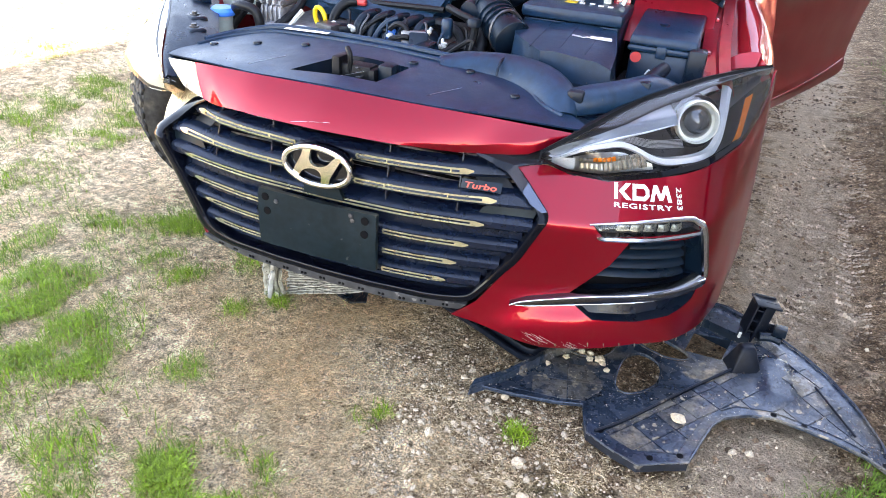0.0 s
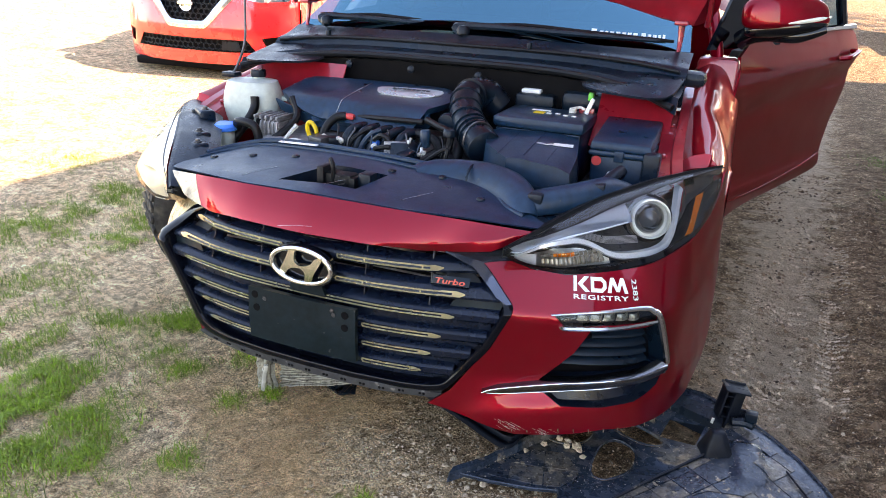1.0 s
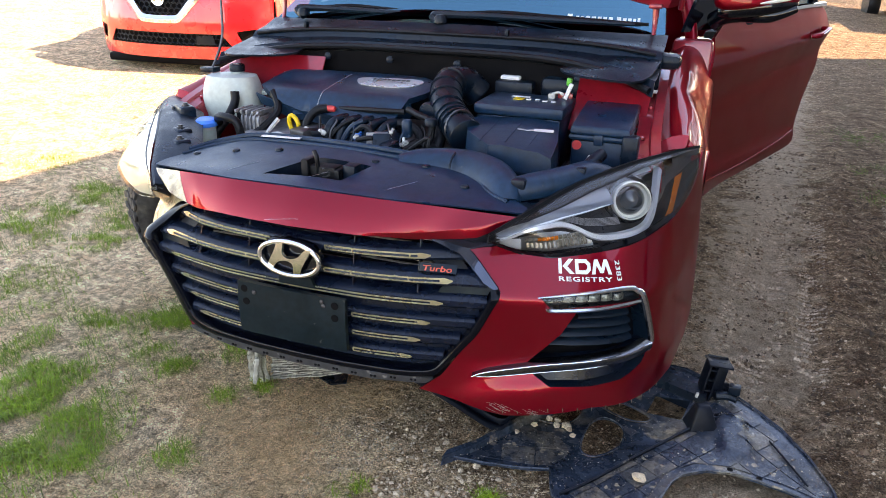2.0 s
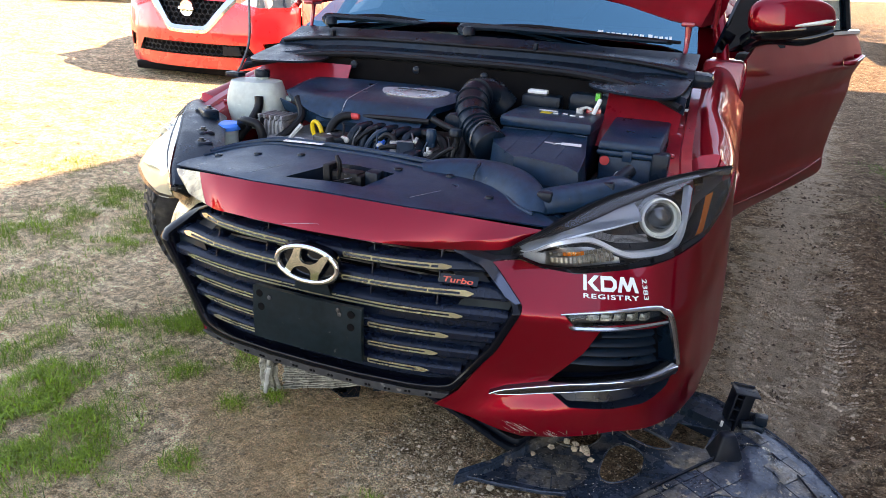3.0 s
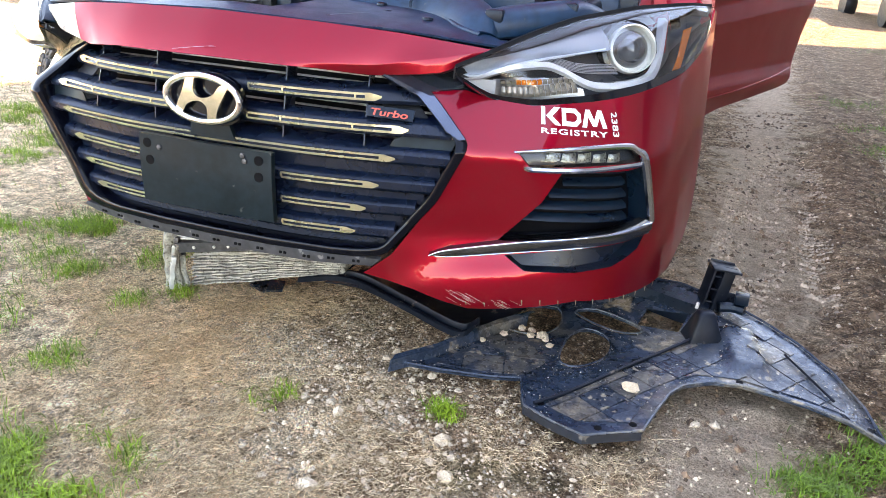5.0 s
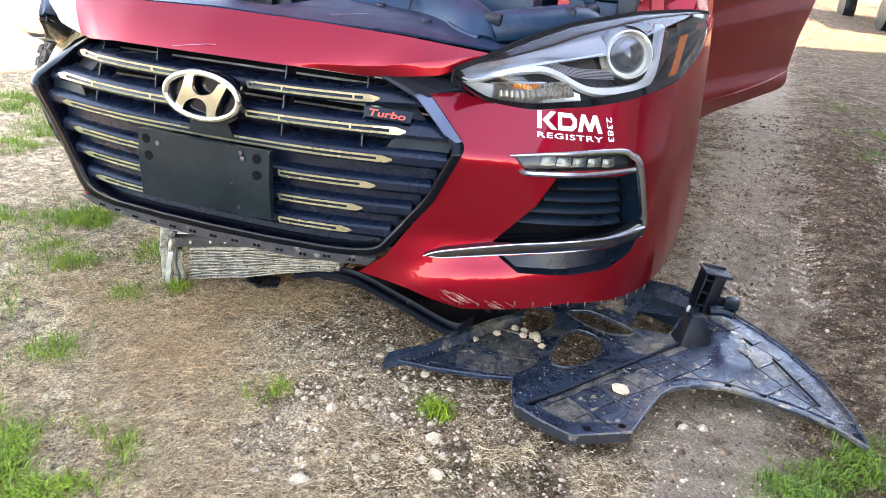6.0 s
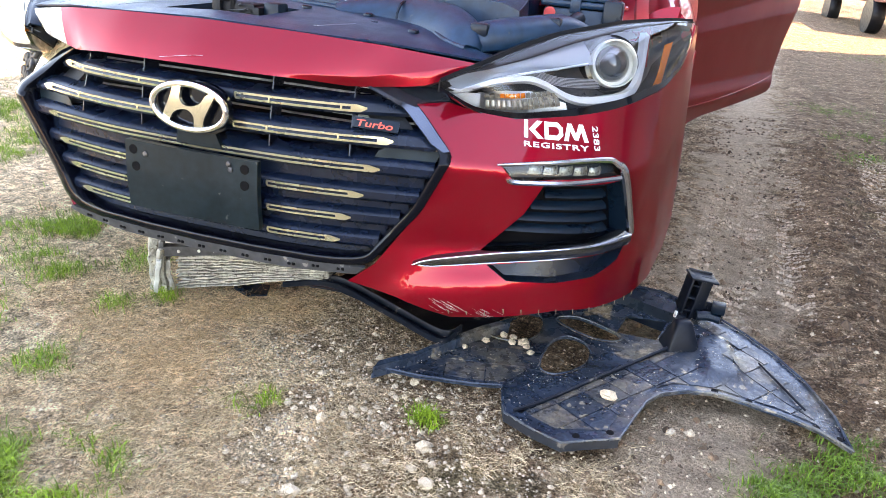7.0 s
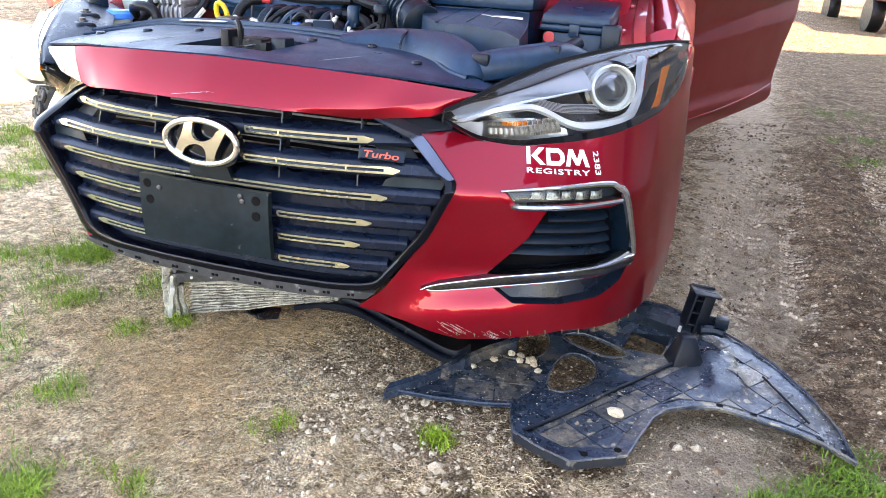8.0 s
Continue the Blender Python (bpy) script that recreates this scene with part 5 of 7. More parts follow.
for k, x in enumerate((-.235, .0, .2)):
    part("scuff", tube([rc(x + .012 * i, .10 + .02 * i) + Vector((0, 0, .0005)) for i in range(5)], .0005, 4), SILVER, cover)

# hood latch in the recess
latch = part("hood_latch", join(box(-.035, .045, .15, .19, .665, .72, .004), box(-.045, -.025, .14, .20, .66, .735, .004), box(.03, .055, .15, .20, .66, .715, .004)), RUBBER, car, "dark steel hood latch")
part("latch_hook", tube([(-.005, .155, .70), (-.004, .150, .74), (-.016, .160, .752)], .006, 8), RUBBER, latch)
part("latch_spring", tube([(.02 + .008 * math.cos(a), .15 + .008 * math.sin(a), .69 + a * .0016) for a in np.arange(0, 18, .6)], .0018, 5, 0), STEEL, latch)
part("latch_lever", box(.01, .028, .105, .16, .672, .682, .002), RUBBER, latch)
part("latch_block", box(.055, .09, .165, .205, .66, .725, .006), PLASTIC, latch)

# lamp brackets: chunky black mouldings with bolts, over the lamps' inner ends
for s in (-1, 1):
    for x, y, z, turn, big in ((.585, .350, .716, -.45, .9), (.540, .290, .700, -.45, .8), (.668, .480, .752, -.6, .9)) if s < 0 else ((.655, .405, .700, -.6, .55),):
        m = Matrix.Translation((s * x, y, z)) @ Matrix.Rotation(-s * turn, 4, "Z")
        br = part("lamp_bracket", moved(join(box(-.046 * big, .046 * big, -.024, .024, -.040, .006, .010, seg=3), box(-.050 * big, -.030 * big, -.032, .020, -.044, .000, .007)), m), PLASTIC, car)
        part("bracket_bolt", moved(turned([(.012, 0), (.012, .003), (.007, .004), (.007, .009), (0, .010)], 12, "z", (.010 * big, 0, .006)), m), STEEL, br)
    part("lamp_back", sheet([(s * .52, .16), (s * .60, .28), (s * .70, .42), (s * .79, .54), (s * .73, .56), (s * .64, .46), (s * .55, .33), (s * .48, .21)], lambda x, y: Vector((x, y, .665 + .10 * (y - .15))), (), .04, .02), PLASTIC, car)
part("lamp_label", box(.600, .625, .352, .372, .722, .725, .001), WHITE, car)

# engine and its plastic top cover
part("engine_block", box(-.46, .10, .46, .86, .40, .70, .02), CAST, car)
def top(x, y):
    t = (y - .56) / .23
    z = .792 + .055 * min(1, max(0, t) ** .6) + .012 * (x + .2)
    z -= .035 * max(0, (abs(x + .21) - .24) / .06) ** 2 * .5
    z -= .022 * hump(math.hypot((x + .37) / 1.3, y - .715), 0, .05)
    z -= .03 * max(0, .60 - y) / .04
    return Vector((x, y, z))


TOP = [(-.510, .70), (-.475, .625), (-.36, .567), (-.16, .548), (-.005, .545), (.045, .60), (.078, .69), (.065, .765), (-.10, .80), (-.30, .81), (-.43, .80), (-.50, .765)]
ecover = part("engine_cover", sheet(smooth_poly(TOP, 3), top, (), .02, .02), COVER, car, "smooth black plastic engine cover with a silver badge")
part("cover_skirt", band([top(x, y) - Vector((0, -.004, .012)) for x, y in [(-.495, .61), (-.36, .57), (-.16, .558), (.0, .552), (.05, .60)]], [top(x, y) + Vector((0, .02, -.05)) for x, y in [(-.49, .61), (-.36, .57), (-.16, .558), (.0, .552), (.05, .60)]], .004), COVER, ecover)
part("cover_badge", sheet(smooth_poly([(-.175, .735), (-.165, .690), (-.12, .672), (-.02, .668), (.035, .70), (.03, .742), (-.06, .748)], 3), lambda x, y: top(x, y) + Vector((0, 0, .003)), (), .02, .004), SILVER, ecover)
for k in range(8):
    part("badge_bar", sheet([(-.125 + .016 * k, .712), (-.113 + .016 * k, .712), (-.113 + .016 * k, .722), (-.125 + .016 * k, .722)], lambda x, y: top(x, y) + Vector((0, 0, .0075)), (), .03, .001), PLASTIC, ecover)
part("cover_seam", tube([top(-.235 + .01 * math.sin(y * 9), y) + Vector((0, 0, .0005)) for y in np.linspace(.57, .77, 8)], .0012, 5), SILVER, ecover)

# intake manifold, hoses and wires in front of the engine
for k in range(5):
    x = -.175 + .042 * k
    part("intake_runner", tube([(x + .05, .60, .735), (x + .035, .55, .752), (x + .012, .50, .735), (x, .475, .66)], .0135, 10), PLASTIC, car)
for x, z, r in ((-.164, .722, .009), (-.190, .692, .007), (-.222, .728, .008), (.083, .712, .006), (-.012, .727, .006), (.052, .744, .006)):
    part("bolt", turned([(r, 0), (r, .004), (r * .6, .007), (0, .007)], 8, "y", (x, .462, z)), ALU, car)
part("manifold_dome", turned([(.038, 0), (.036, .014), (.026, .024), (.010, .028), (0, .028)], 22, "z", (-.038, .475, .690)), COVER, car, "rounded intake manifold end")
part("hose", tube([(-.062, .47, .735), (-.035, .462, .752), (-.008, .455, .742), (.000, .45, .700), (-.010, .44, .65)], .0075, 9), RUBBER, car)
part("hose", tube([(-.055, .50, .758), (-.080, .485, .745), (-.100, .47, .715), (-.110, .46, .67)], .0085, 9), COVER, car)
part("hose", tube([(-.090, .51, .760), (-.120, .49, .742), (-.145, .475, .71), (-.150, .46, .66)], .0070, 9), RUBBER, car)
part("solenoid", join(turned([(.013, -.022), (.015, -.018), (.015, .016), (.011, .022), (0, .022)], 16, "z", (.087, .49, .755)), box(.074, .100, .478, .502, .728, .740, .003)), COVER, car, "black plastic solenoid")
part("clip", join(box(.074, .094, .470, .480, .708, .715, .002), box(.080, .087, .470, .480, .696, .730, .002)), WHITE, car, "small white wiring clip")
part("wire", tube([(.083, .475, .70), (.078, .468, .675), (.066, .46, .64)], .006, 8), BLUE, car)
part("support_arm", tube([(.052, .475, .752), (.043, .468, .728), (.030, .46, .69)], [.008, .006, .007], 6, 3, flat=.5), CAST, car)
part("fuel_rail", tube([(-.17, .575, .772), (-.06, .565, .778), (.05, .560, .782)], .008, 8), RUBBER, car)
part("fitting_cap", turned([(.018, 0), (.019, .012), (.015, .018), (0, .018)], 14, "z", (.155, .50, .765)), PLASTIC, car)
part("wiring_loom", tube([(.06, .56, .79), (.10, .54, .782), (.15, .52, .765), (.145, .49, .70), (.11, .46, .65)], .010, 8), RUBBER, car)
for k in range(7):
    x = -.21 + .055 * k
    part("wire", tube([(x, .52, .755 - .004 * (k % 3)), (x + .02, .49, .752), (x + .03 - .02 * (k % 2), .465, .72), (x + .015, .45, .66)], .0032, 6), (RUBBER, STEEL, COVER)[k % 3], car)
part("throttle_body", turned([(.038, -.03), (.042, -.02), (.042, .02), (.034, .03), (.026, .02), (0, .018)], 20, "y", (.03, .49, .70)), PLASTIC, car)
rng = random.Random(5)
for k in range(16):
    x, y, z = rng.uniform(-.30, .16), rng.uniform(.44, .54), rng.uniform(.63, .70)
    m = (PLASTIC, CAST, STEEL, PLASTIC)[k % 4]
    part("engine_fitting", moved(box(-.02 - .02 * rng.random(), .03, -.02, .02, -.02, .025 + .02 * rng.random(), .005), Matrix.Translation((x, y, z)) @ Matrix.Rotation(rng.uniform(-.6, .6), 4, "Z") @ Matrix.Rotation(rng.uniform(-.4, .4), 4, "X")), m, car)
for k in range(16):
    x, y, z = rng.uniform(-.33, .20), rng.uniform(.42, .52), rng.uniform(.66, .72)
    part("wire", tube([(x, y, z), (x + rng.uniform(.02, .06), y + rng.uniform(-.03, .03), z + rng.uniform(0, .05)), (x + rng.uniform(.06, .13), y + rng.uniform(-.03, .05), z - rng.uniform(0, .03)), (x + rng.uniform(.10, .2), y + .05, z - .06)], rng.uniform(.004, .010), 7), RUBBER, car)
for k in range(8):
    x, y = rng.uniform(-.28, .14), rng.uniform(.43, .50)
    part("bolt", turned([(.008, 0), (.008, .005), (.004, .008), (0, .008)], 8, "z", (x, y, .715 + .01 * rng.random())), ALU, car)
part("connector", box(-.075, -.055, .475, .495, .70, .73, .003), BLUE, car, "small blue connector")
part("hose_cap", turned([(.009, 0), (.010, .018), (.008, .027), (0, .028)], 14, "x", (-.205, .56, .772)), REDPLASTIC, car, "red hose cap")
part("hose", tube([(-.205, .56, .772), (-.235, .545, .765), (-.255, .52, .73), (-.255, .50, .66)], .013, 10), RUBBER, car)
dip = part("dipstick", tube([(-.270 + .015 * math.cos(a) + .006 * math.sin(a) * -1, .474, .735 + .026 * math.sin(a)) for a in np.linspace(0, 2 * math.pi, 17)], .0065, 8, 0), YELLOW, car, "yellow dipstick loop")
part("dipstick_stem", tube([(-.266, .474, .712), (-.254, .474, .69), (-.246, .476, .65)], [.010, .012, .009], 8), YELLOW, dip)
alternator = part("alternator", join(box(-.477, -.407, .502, .58, .655, .740, .006), turned([(.02, -.04), (.035, -.035), (.038, .02), (.03, .04), (0, .042)], 16, "y", (-.415, .55, .66))), CAST, car, "grey cast alloy engine part")
for k in range(5):
    x = -.471 + .0146 * k
    part("rib", tube([(x, .575, .745), (x, .52, .745), (x, .504, .739), (x, .498, .722), (x, .499, .66)], .0042, 6, 3), CAST, alternator)
part("elbow_hose", tube([(-.56, .50, .71), (-.540, .475, .733), (-.505, .462, .738), (-.470, .462, .730), (-.456, .462, .700), (-.453, .465, .645)], .013, 10, 4), RUBBER, car, "thick black rubber hose")
for k in range(5):
    part("cast_rib", box(-.495 + .02 * k, -.487 + .02 * k, .495, .585, .745, .757, .002), CAST, car)
part("bracket_arm", tube([(-.34, .50, .74), (-.37, .48, .70), (-.40, .47, .65)], [.016, .013, .013], 6, 3, flat=.4), ALU, car)
part("pulley", turned([(.05, -.012), (.055, -.006), (.05, 0), (.055, .006), (.05, .012), (0, .012)], 20, "y", (-.31, .44, .66)), ALU, car)
part("hose", tube([(-.565, .60, .79), (-.562, .59, .755), (-.565, .55, .715), (-.575, .51, .68), (-.60, .50, .64)], .014, 10), RUBBER, car)
part("hose", tube([(-.53, .60, .66), (-.53, .58, .72), (-.50, .57, .735), (-.46, .56, .71), (-.44, .55, .65)], .017, 10), RUBBER, car)
part("wiring_loom", tube([(-.42, .60, .80), (-.38, .56, .75), (-.41, .50, .70), (-.46, .46, .66)], .012, 8), RUBBER, car)
part("wiring_loom", tube([(-.05, .56, .73), (.02, .55, .75), (.10, .53, .74), (.14, .49, .69)], .013, 8), RUBBER, car)
part("heater_hose", tube([(.10, .60, .77), (.14, .57, .755), (.17, .53, .72), (.16, .48, .66)], .018, 10), RUBBER, car)
part("hose_cap", turned([(.026, 0), (.028, .02), (.024, .03), (0, .032)], 16, "y", (.115, .60, .785)), PLASTIC, car)

# coolant tank
def blob(pts, z0, z1, bulge):
    """A rounded moulded body over an outline."""
    o = smooth_poly(pts, 4)
    cx, cy = sum(p[0] for p in o) / len(o), sum(p[1] for p in o) / len(o)
    lines = []
    for t in np.linspace(0, 1, 9):
        k = (1 - bulge) + bulge * math.sin(math.pi * (0.12 + 0.76 * t))
        lines.append([Vector((cx + (x - cx) * k, cy + (y - cy) * k, z0 + (z1 - z0) * t)) for x, y in o])
    bm = loft(lines, close=True)
    bm.verts.ensure_lookup_table()
    n = len(o)
    bm.faces.new([bm.verts[i] for i in range(n)])
    bm.faces.new([bm.verts[len(bm.verts) - n + i] for i in range(n)])
    return bm


TZ0, TZ1 = .680, .828
tank = part("coolant_tank", blob([(-.718, .645), (-.69, .605), (-.60, .60), (-.535, .63), (-.528, .69), (-.56, .745), (-.640, .765), (-.725, .72)], TZ0, TZ1, .28), TANK, car, "milky white plastic coolant tank with black cap")
part("tank_seam", tube([Vector((-.638 + .081 * math.cos(a), .682 + .081 * math.sin(a), .755)) for a in np.linspace(0, 2 * math.pi, 24)], .004, 6, 0), TANK, tank)
part("tank_neck", turned([(.022, 0), (.022, .022), (0, .022)], 18, "z", (-.640, .725, .815)), TANK, tank)
part("tank_cap", turned([(.025, 0), (.026, .004), (.026, .018), (.023, .023), (0, .023)], 20, "z", (-.640, .725, .834)), PLASTIC, tank)
part("tank_tab", box(-.575, -.49, .70, .73, .765, .78, .004), TANK, tank)
part("tank_bolt", turned([(.012, 0), (.012, .006), (.006, .010), (0, .010)], 10, "y", (-.493, .695, .772)), STEEL, tank)
part("ground_tab", box(-.515, -.48, .745, .755, .785, .82, .003), ALU, car)
filler = part("washer_filler", turned([(.032, -.10), (.034, -.02), (.036, 0), (0, 0)], 20, "z", (-.597, .475, .702)), TANK, car, "washer filler neck with blue cap")
part("cap", turned([(.043, 0), (.045, .004), (.045, .012), (.038, .020), (.012, .022), (0, .020)], 22, "z", (-.597, .475, .702)), BLUE, filler, "blue washer cap")

# corrugated intake hose and air box
part("intake_hose", tube([(.19, .82, .80), (.155, .80, .84), (.125, .745, .845), (.135, .675, .825), (.165, .605, .795), (.215, .545, .765), (.26, .50, .745)], [.046, .046, .046, .046, .045, .045, .048], 28, 12, ribs=.028), PLASTIC, car, "ribbed black rubber intake hose", 80)
for t, (x, y, z, dx, dy, dz) in enumerate(((.126, .735, .845, -.05, 1, .15), (.130, .690, .832, .2, -1, -.4), (.146, .642, .812, .45, -1, -.4), (.168, .600, .793, .55, -1, -.45), (.190, .572, .780, .8, -1, -.45), (.203, .558, .773, .8, -1, -.45), (.215, .545, .767, .85, -1, -.4))):
    part("hose_rib", moved(turned([(.044, -.004), (.0495, -.0025), (.0495, .0025), (.044, .004)], 28), Matrix.Translation((x, y, z)) @ Vector((dx, dy, dz)).normalized().to_track_quat("Z", "Y").to_matrix().to_4x4()), PLASTIC, car)
part("hose_clamp", tube([Vector((.232 + .052 * math.cos(a) * .62, .528 + .052 * math.cos(a) * .62, .757 + .052 * math.sin(a))) for a in np.linspace(0, 2 * math.pi, 20)], .004, 5, 0), STEEL, car)
AB = [(.275, .47), (.245, .57), (.30, .63), (.49, .60), (.515, .47), (.525, .355), (.365, .365)]


def lid(x, y, d=0.0):
    return Vector((x, y, .772 + .10 * (y - .49) + .006 * hump(x, .40, .035) - .012 * max(0, (x - .49) / .03) + d))


ab = resample(AB, .03)
air = part("air_box", sheet(AB, lid, (), .03, .006), COVER, car, "black plastic air filter box")
ring = [(.395 + (x - .395) * 1.0, y) for x, y in ab + ab[:1]]
part("lid_wall", band([lid(x, y) for x, y in ring], [Vector((.395 + (x - .395) * 1.04, .49 + (y - .49) * 1.03, .704)) for x, y in ring], .003), COVER, air)
part("seam_flange", tube([Vector((.395 + (x - .395) * 1.05, .49 + (y - .49) * 1.04, .700)) for x, y in ring], .006, 6, 0), PLASTIC, air)
part("lower_box", band([Vector((.395 + (x - .395) * 1.02, .49 + (y - .49) * 1.01, .697)) for x, y in ring], [Vector((.395 + (x - .395) * .96, .49 + (y - .49) * .96, .58)) for x, y in ring], .003), PLASTIC, air)
for x0 in (.33, .40, .46):
    part("lid_ridge", tube([lid(x0, y, .0) for y in (.39, .46, .53, .60)], .0014, 6), COVER, air)
for k in range(7):
    part("grid_cell", box(.41 + .016 * k, .423 + .016 * k, .340, .352, .665, .692, .001), DARK, air)
part("sticker", sheet([(.447, .50), (.497, .512), (.494, .530), (.444, .518)], lambda x, y: lid(x, y, .003), (), .03, .001), WHITE, air, "small white paper tag")
part("sticker_mark", sheet([(.405, .488), (.428, .492), (.427, .500), (.404, .496)], lambda x, y: lid(x, y, .003), (), .03, .001), SILVER, air)
part("tag_string", tube([(.427, .497, .776), (.438, .502, .778), (.446, .508, .777)], .0015, 5), WHITE, air)
part("air_snorkel", tube([(.15, .300, .700), (.20, .320, .706), (.30, .325, .712), (.39, .285, .708), (.44, .235, .69), (.45, .21, .665)], [.022, .028, .030, .032, .032, .030], 14, 6, flat=1.5), COVER, car, "black plastic air scoop")
part("scoop_seam", tube([(.292, .325 + .046 * math.cos(a), .712 + .0315 * math.sin(a)) for a in np.linspace(0, math.pi, 10)], .003, 5, 0), PLASTIC, car)
part("duct", tube([(.46, .235, .69), (.50, .25, .70), (.57, .30, .71), (.62, .36, .715), (.66, .42, .70)], [.026, .028, .030, .030, .024], 10, 5, flat=1.2), COVER, car)
part("duct_clip", box(.465, .50, .215, .245, .70, .725, .006), PLASTIC, car)
part("duct_clip", box(.585, .62, .31, .34, .715, .742, .006), PLASTIC, car)

# battery
bat = part("battery", join(box(.252, .495, .605, .800, .62, .788, .008), box(.244, .503, .598, .806, .788, .820, .010)), COVER, car, "black battery with warning labels")
part("battery_label", box(.32, .375, .735, .750, .8203, .8216, 0), WHITE, bat)
part("battery_label", box(.335, .365, .69, .72, .8203, .8216, 0), YELLOW, bat)
for x, y in ((.38, .70), (.405, .705), (.43, .69), (.455, .69)):
    part("battery_cap", box(x - .007, x + .007, y - .006, y + .006, .820, .824, .001), SILVER, bat)
part("terminal", join(box(.425, .445, .75, .770, .818, .834, .003), tube([(.435, .760, .832), (.455, .755, .838), (.470, .745, .836)], .004, 8)), ALU, bat)
part("cable_tag", moved(box(-.006, .006, -.005, .005, 0, .048, .003), Matrix.Translation((.476, .748, .822)) @ Matrix.Rotation(.35, 4, "Y")), WHITE, bat)
part("clip", box(.470, .485, .78, .80, .855, .878, .003), GREEN, bat)
part("control_box", join(box(.24, .36, .82, .90, .80, .850, .008), box(.38, .55, .83, .91, .80, .868, .02)), PLASTIC, car)
part("relay_lid", box(.250, .312, .845, .885, .850, .862, .004), WHITE, car, "pale plastic relay lid")
part("round_cap", turned([(.034, 0), (.036, .010), (.03, .018), (0, .020)], 18, "z", (.285, .915, .868)), PLASTIC, car)

# fuse box
lid_box = box(.532, .690, .553, .828, .767, .822, .006, .02)
for v in lid_box.verts:
    if v.co.z > .79:
        v.co.z -= .12 * (.828 - v.co.y)
fuse = part("fuse_box", box(.537, .685, .557, .800, .60, .752, .010), COVER, car, "black fuse box with a red dot")
part("lid_rim", box(.530, .692, .550, .808, .752, .767, .006), COVER, fuse)
part("lid", lid_box, COVER, fuse)
part("red_dot", turned([(.013, 0), (.013, .002), (0, .002)], 18, "y", (.553, .5565, .738)), REDPLASTIC, fuse)
part("fuse_clip", box(.598, .622, .546, .558, .742, .770, .003), COVER, fuse)
part("fuse_clip", box(.672, .715, .535, .58, .69, .775, .008), PLASTIC, fuse)
part("fuse_clip", box(.59, .63, .795, .808, .765, .808, .004), PLASTIC, fuse)
part("paint_mark", tube([(.583, .5555, .700), (.590, .5555, .712), (.595, .5555, .700), (.587, .5555, .694)], .0022, 5), WHITE, fuse)
part("sensor_plug", tube([(.60, .44, .70), (.615, .47, .72), (.63, .50, .735)], [.022, .019, .015], 10, 3), PLASTIC, car)
part("fuse_loom", tube([(.54, .60, .68), (.53, .54, .66), (.55, .47, .65), (.60, .42, .66)], .018, 8), RUBBER, car)

# wipers on the cowl
def wiper(x0, x1, up):
    w = part("wiper", tube([(x0, .955 + up, 1.0), (x0 - .03, .97 + up, 1.02), (x0 + .12 * (x1 - x0), .97 + up, 1.026), (x0 + .55 * (x1 - x0), .985 + up * .7, 1.022), (x1, 1.02 + up * .5, 1.016)], [.016, .015, .011, .009, .006], 8), PLASTIC, car)
    part("wiper_blade", tube([(x0 + .02, 1.0 + up, 1.025), (x0 + .3 * (x1 - x0), 1.005 + up, 1.034), (x0 + .65 * (x1 - x0), 1.01 + up * .6, 1.026), (x1 + .04, 1.04 + up * .5, 1.016)], [.005, .009, .009, .005], 6), RUBBER, w)
    part("wiper_nut", turned([(.022, 0), (.022, .015), (.014, .026), (0, .028)], 14, "z", (x0, .952 + up, 1.0)), PLASTIC, w)


wiper(-.55, .02, .07)
wiper(.0, .62, .02)
# ---- things lying on the ground in front of the car ----
TRAYMAT = mat("muddy_black_plastic", (0.020, 0.032, 0.050), 0.26, vary=0.35, scale=14, second=(.115, .098, .078), amount=.22, spots=(.27, .205, .14), spot_scale=11, spot_cut=.64, fine=150, bump=.2, bump_scale=60, rough_vary=.16)
TILEMAT = mat("dusty_tray_tile", (0.022, 0.034, 0.052), 0.30, vary=0.35, scale=14, second=(.11, .095, .075), amount=.10, spots=(.30, .235, .165), spot_scale=45, spot_cut=.62, fine=170, bump=.25, bump_scale=90, rough_vary=.18, each=(.19, .148, .105))
BLACKP = mat("dusty_black_bracket", (.005, .008, .014), .42, spec=.2, vary=.25, scale=15, spots=(.10, .085, .07), spot_scale=30, spot_cut=.64)
MUD = mat("dried_mud", (0.24, 0.175, 0.115), .9, vary=.2, scale=20, bump=.5, bump_scale=120)
TRAY = [(.405, .085), (.486, .100), (.585, .128), (.640, .150), (.655, .110), (.675, .065), (.739, .036), (.797, .018), (.835, .040), (.889, .068), (.902, .140), (.916, .205),
        (.936, .245), (.985, .284), (1.034, .302), (1.097, .305), (1.158, .302), (1.225, .286), (1.283, .262), (1.258, .36), (1.203, .443), (1.138, .522), (1.066, .582), (1.02, .612),
        (.962, .635), (.873, .689), (.788, .688), (.70, .60), (.60, .50), (.52, .40), (.47, .31), (.44, .19)]
HOLES = [smooth_poly([(.688, .255), (.68, .36), (.710, .408), (.765, .385), (.775, .305), (.73, .24)], 3),
         smooth_poly([(.51, .375), (.540, .435), (.625, .465), (.650, .40), (.62, .343), (.555, .33)], 3),
         smooth_poly([(.668, .462), (.715, .492), (.81, .458), (.822, .428), (.765, .420)], 3),
         [(.81, .465), (.82, .545), (.912, .553), (.90, .462)]]


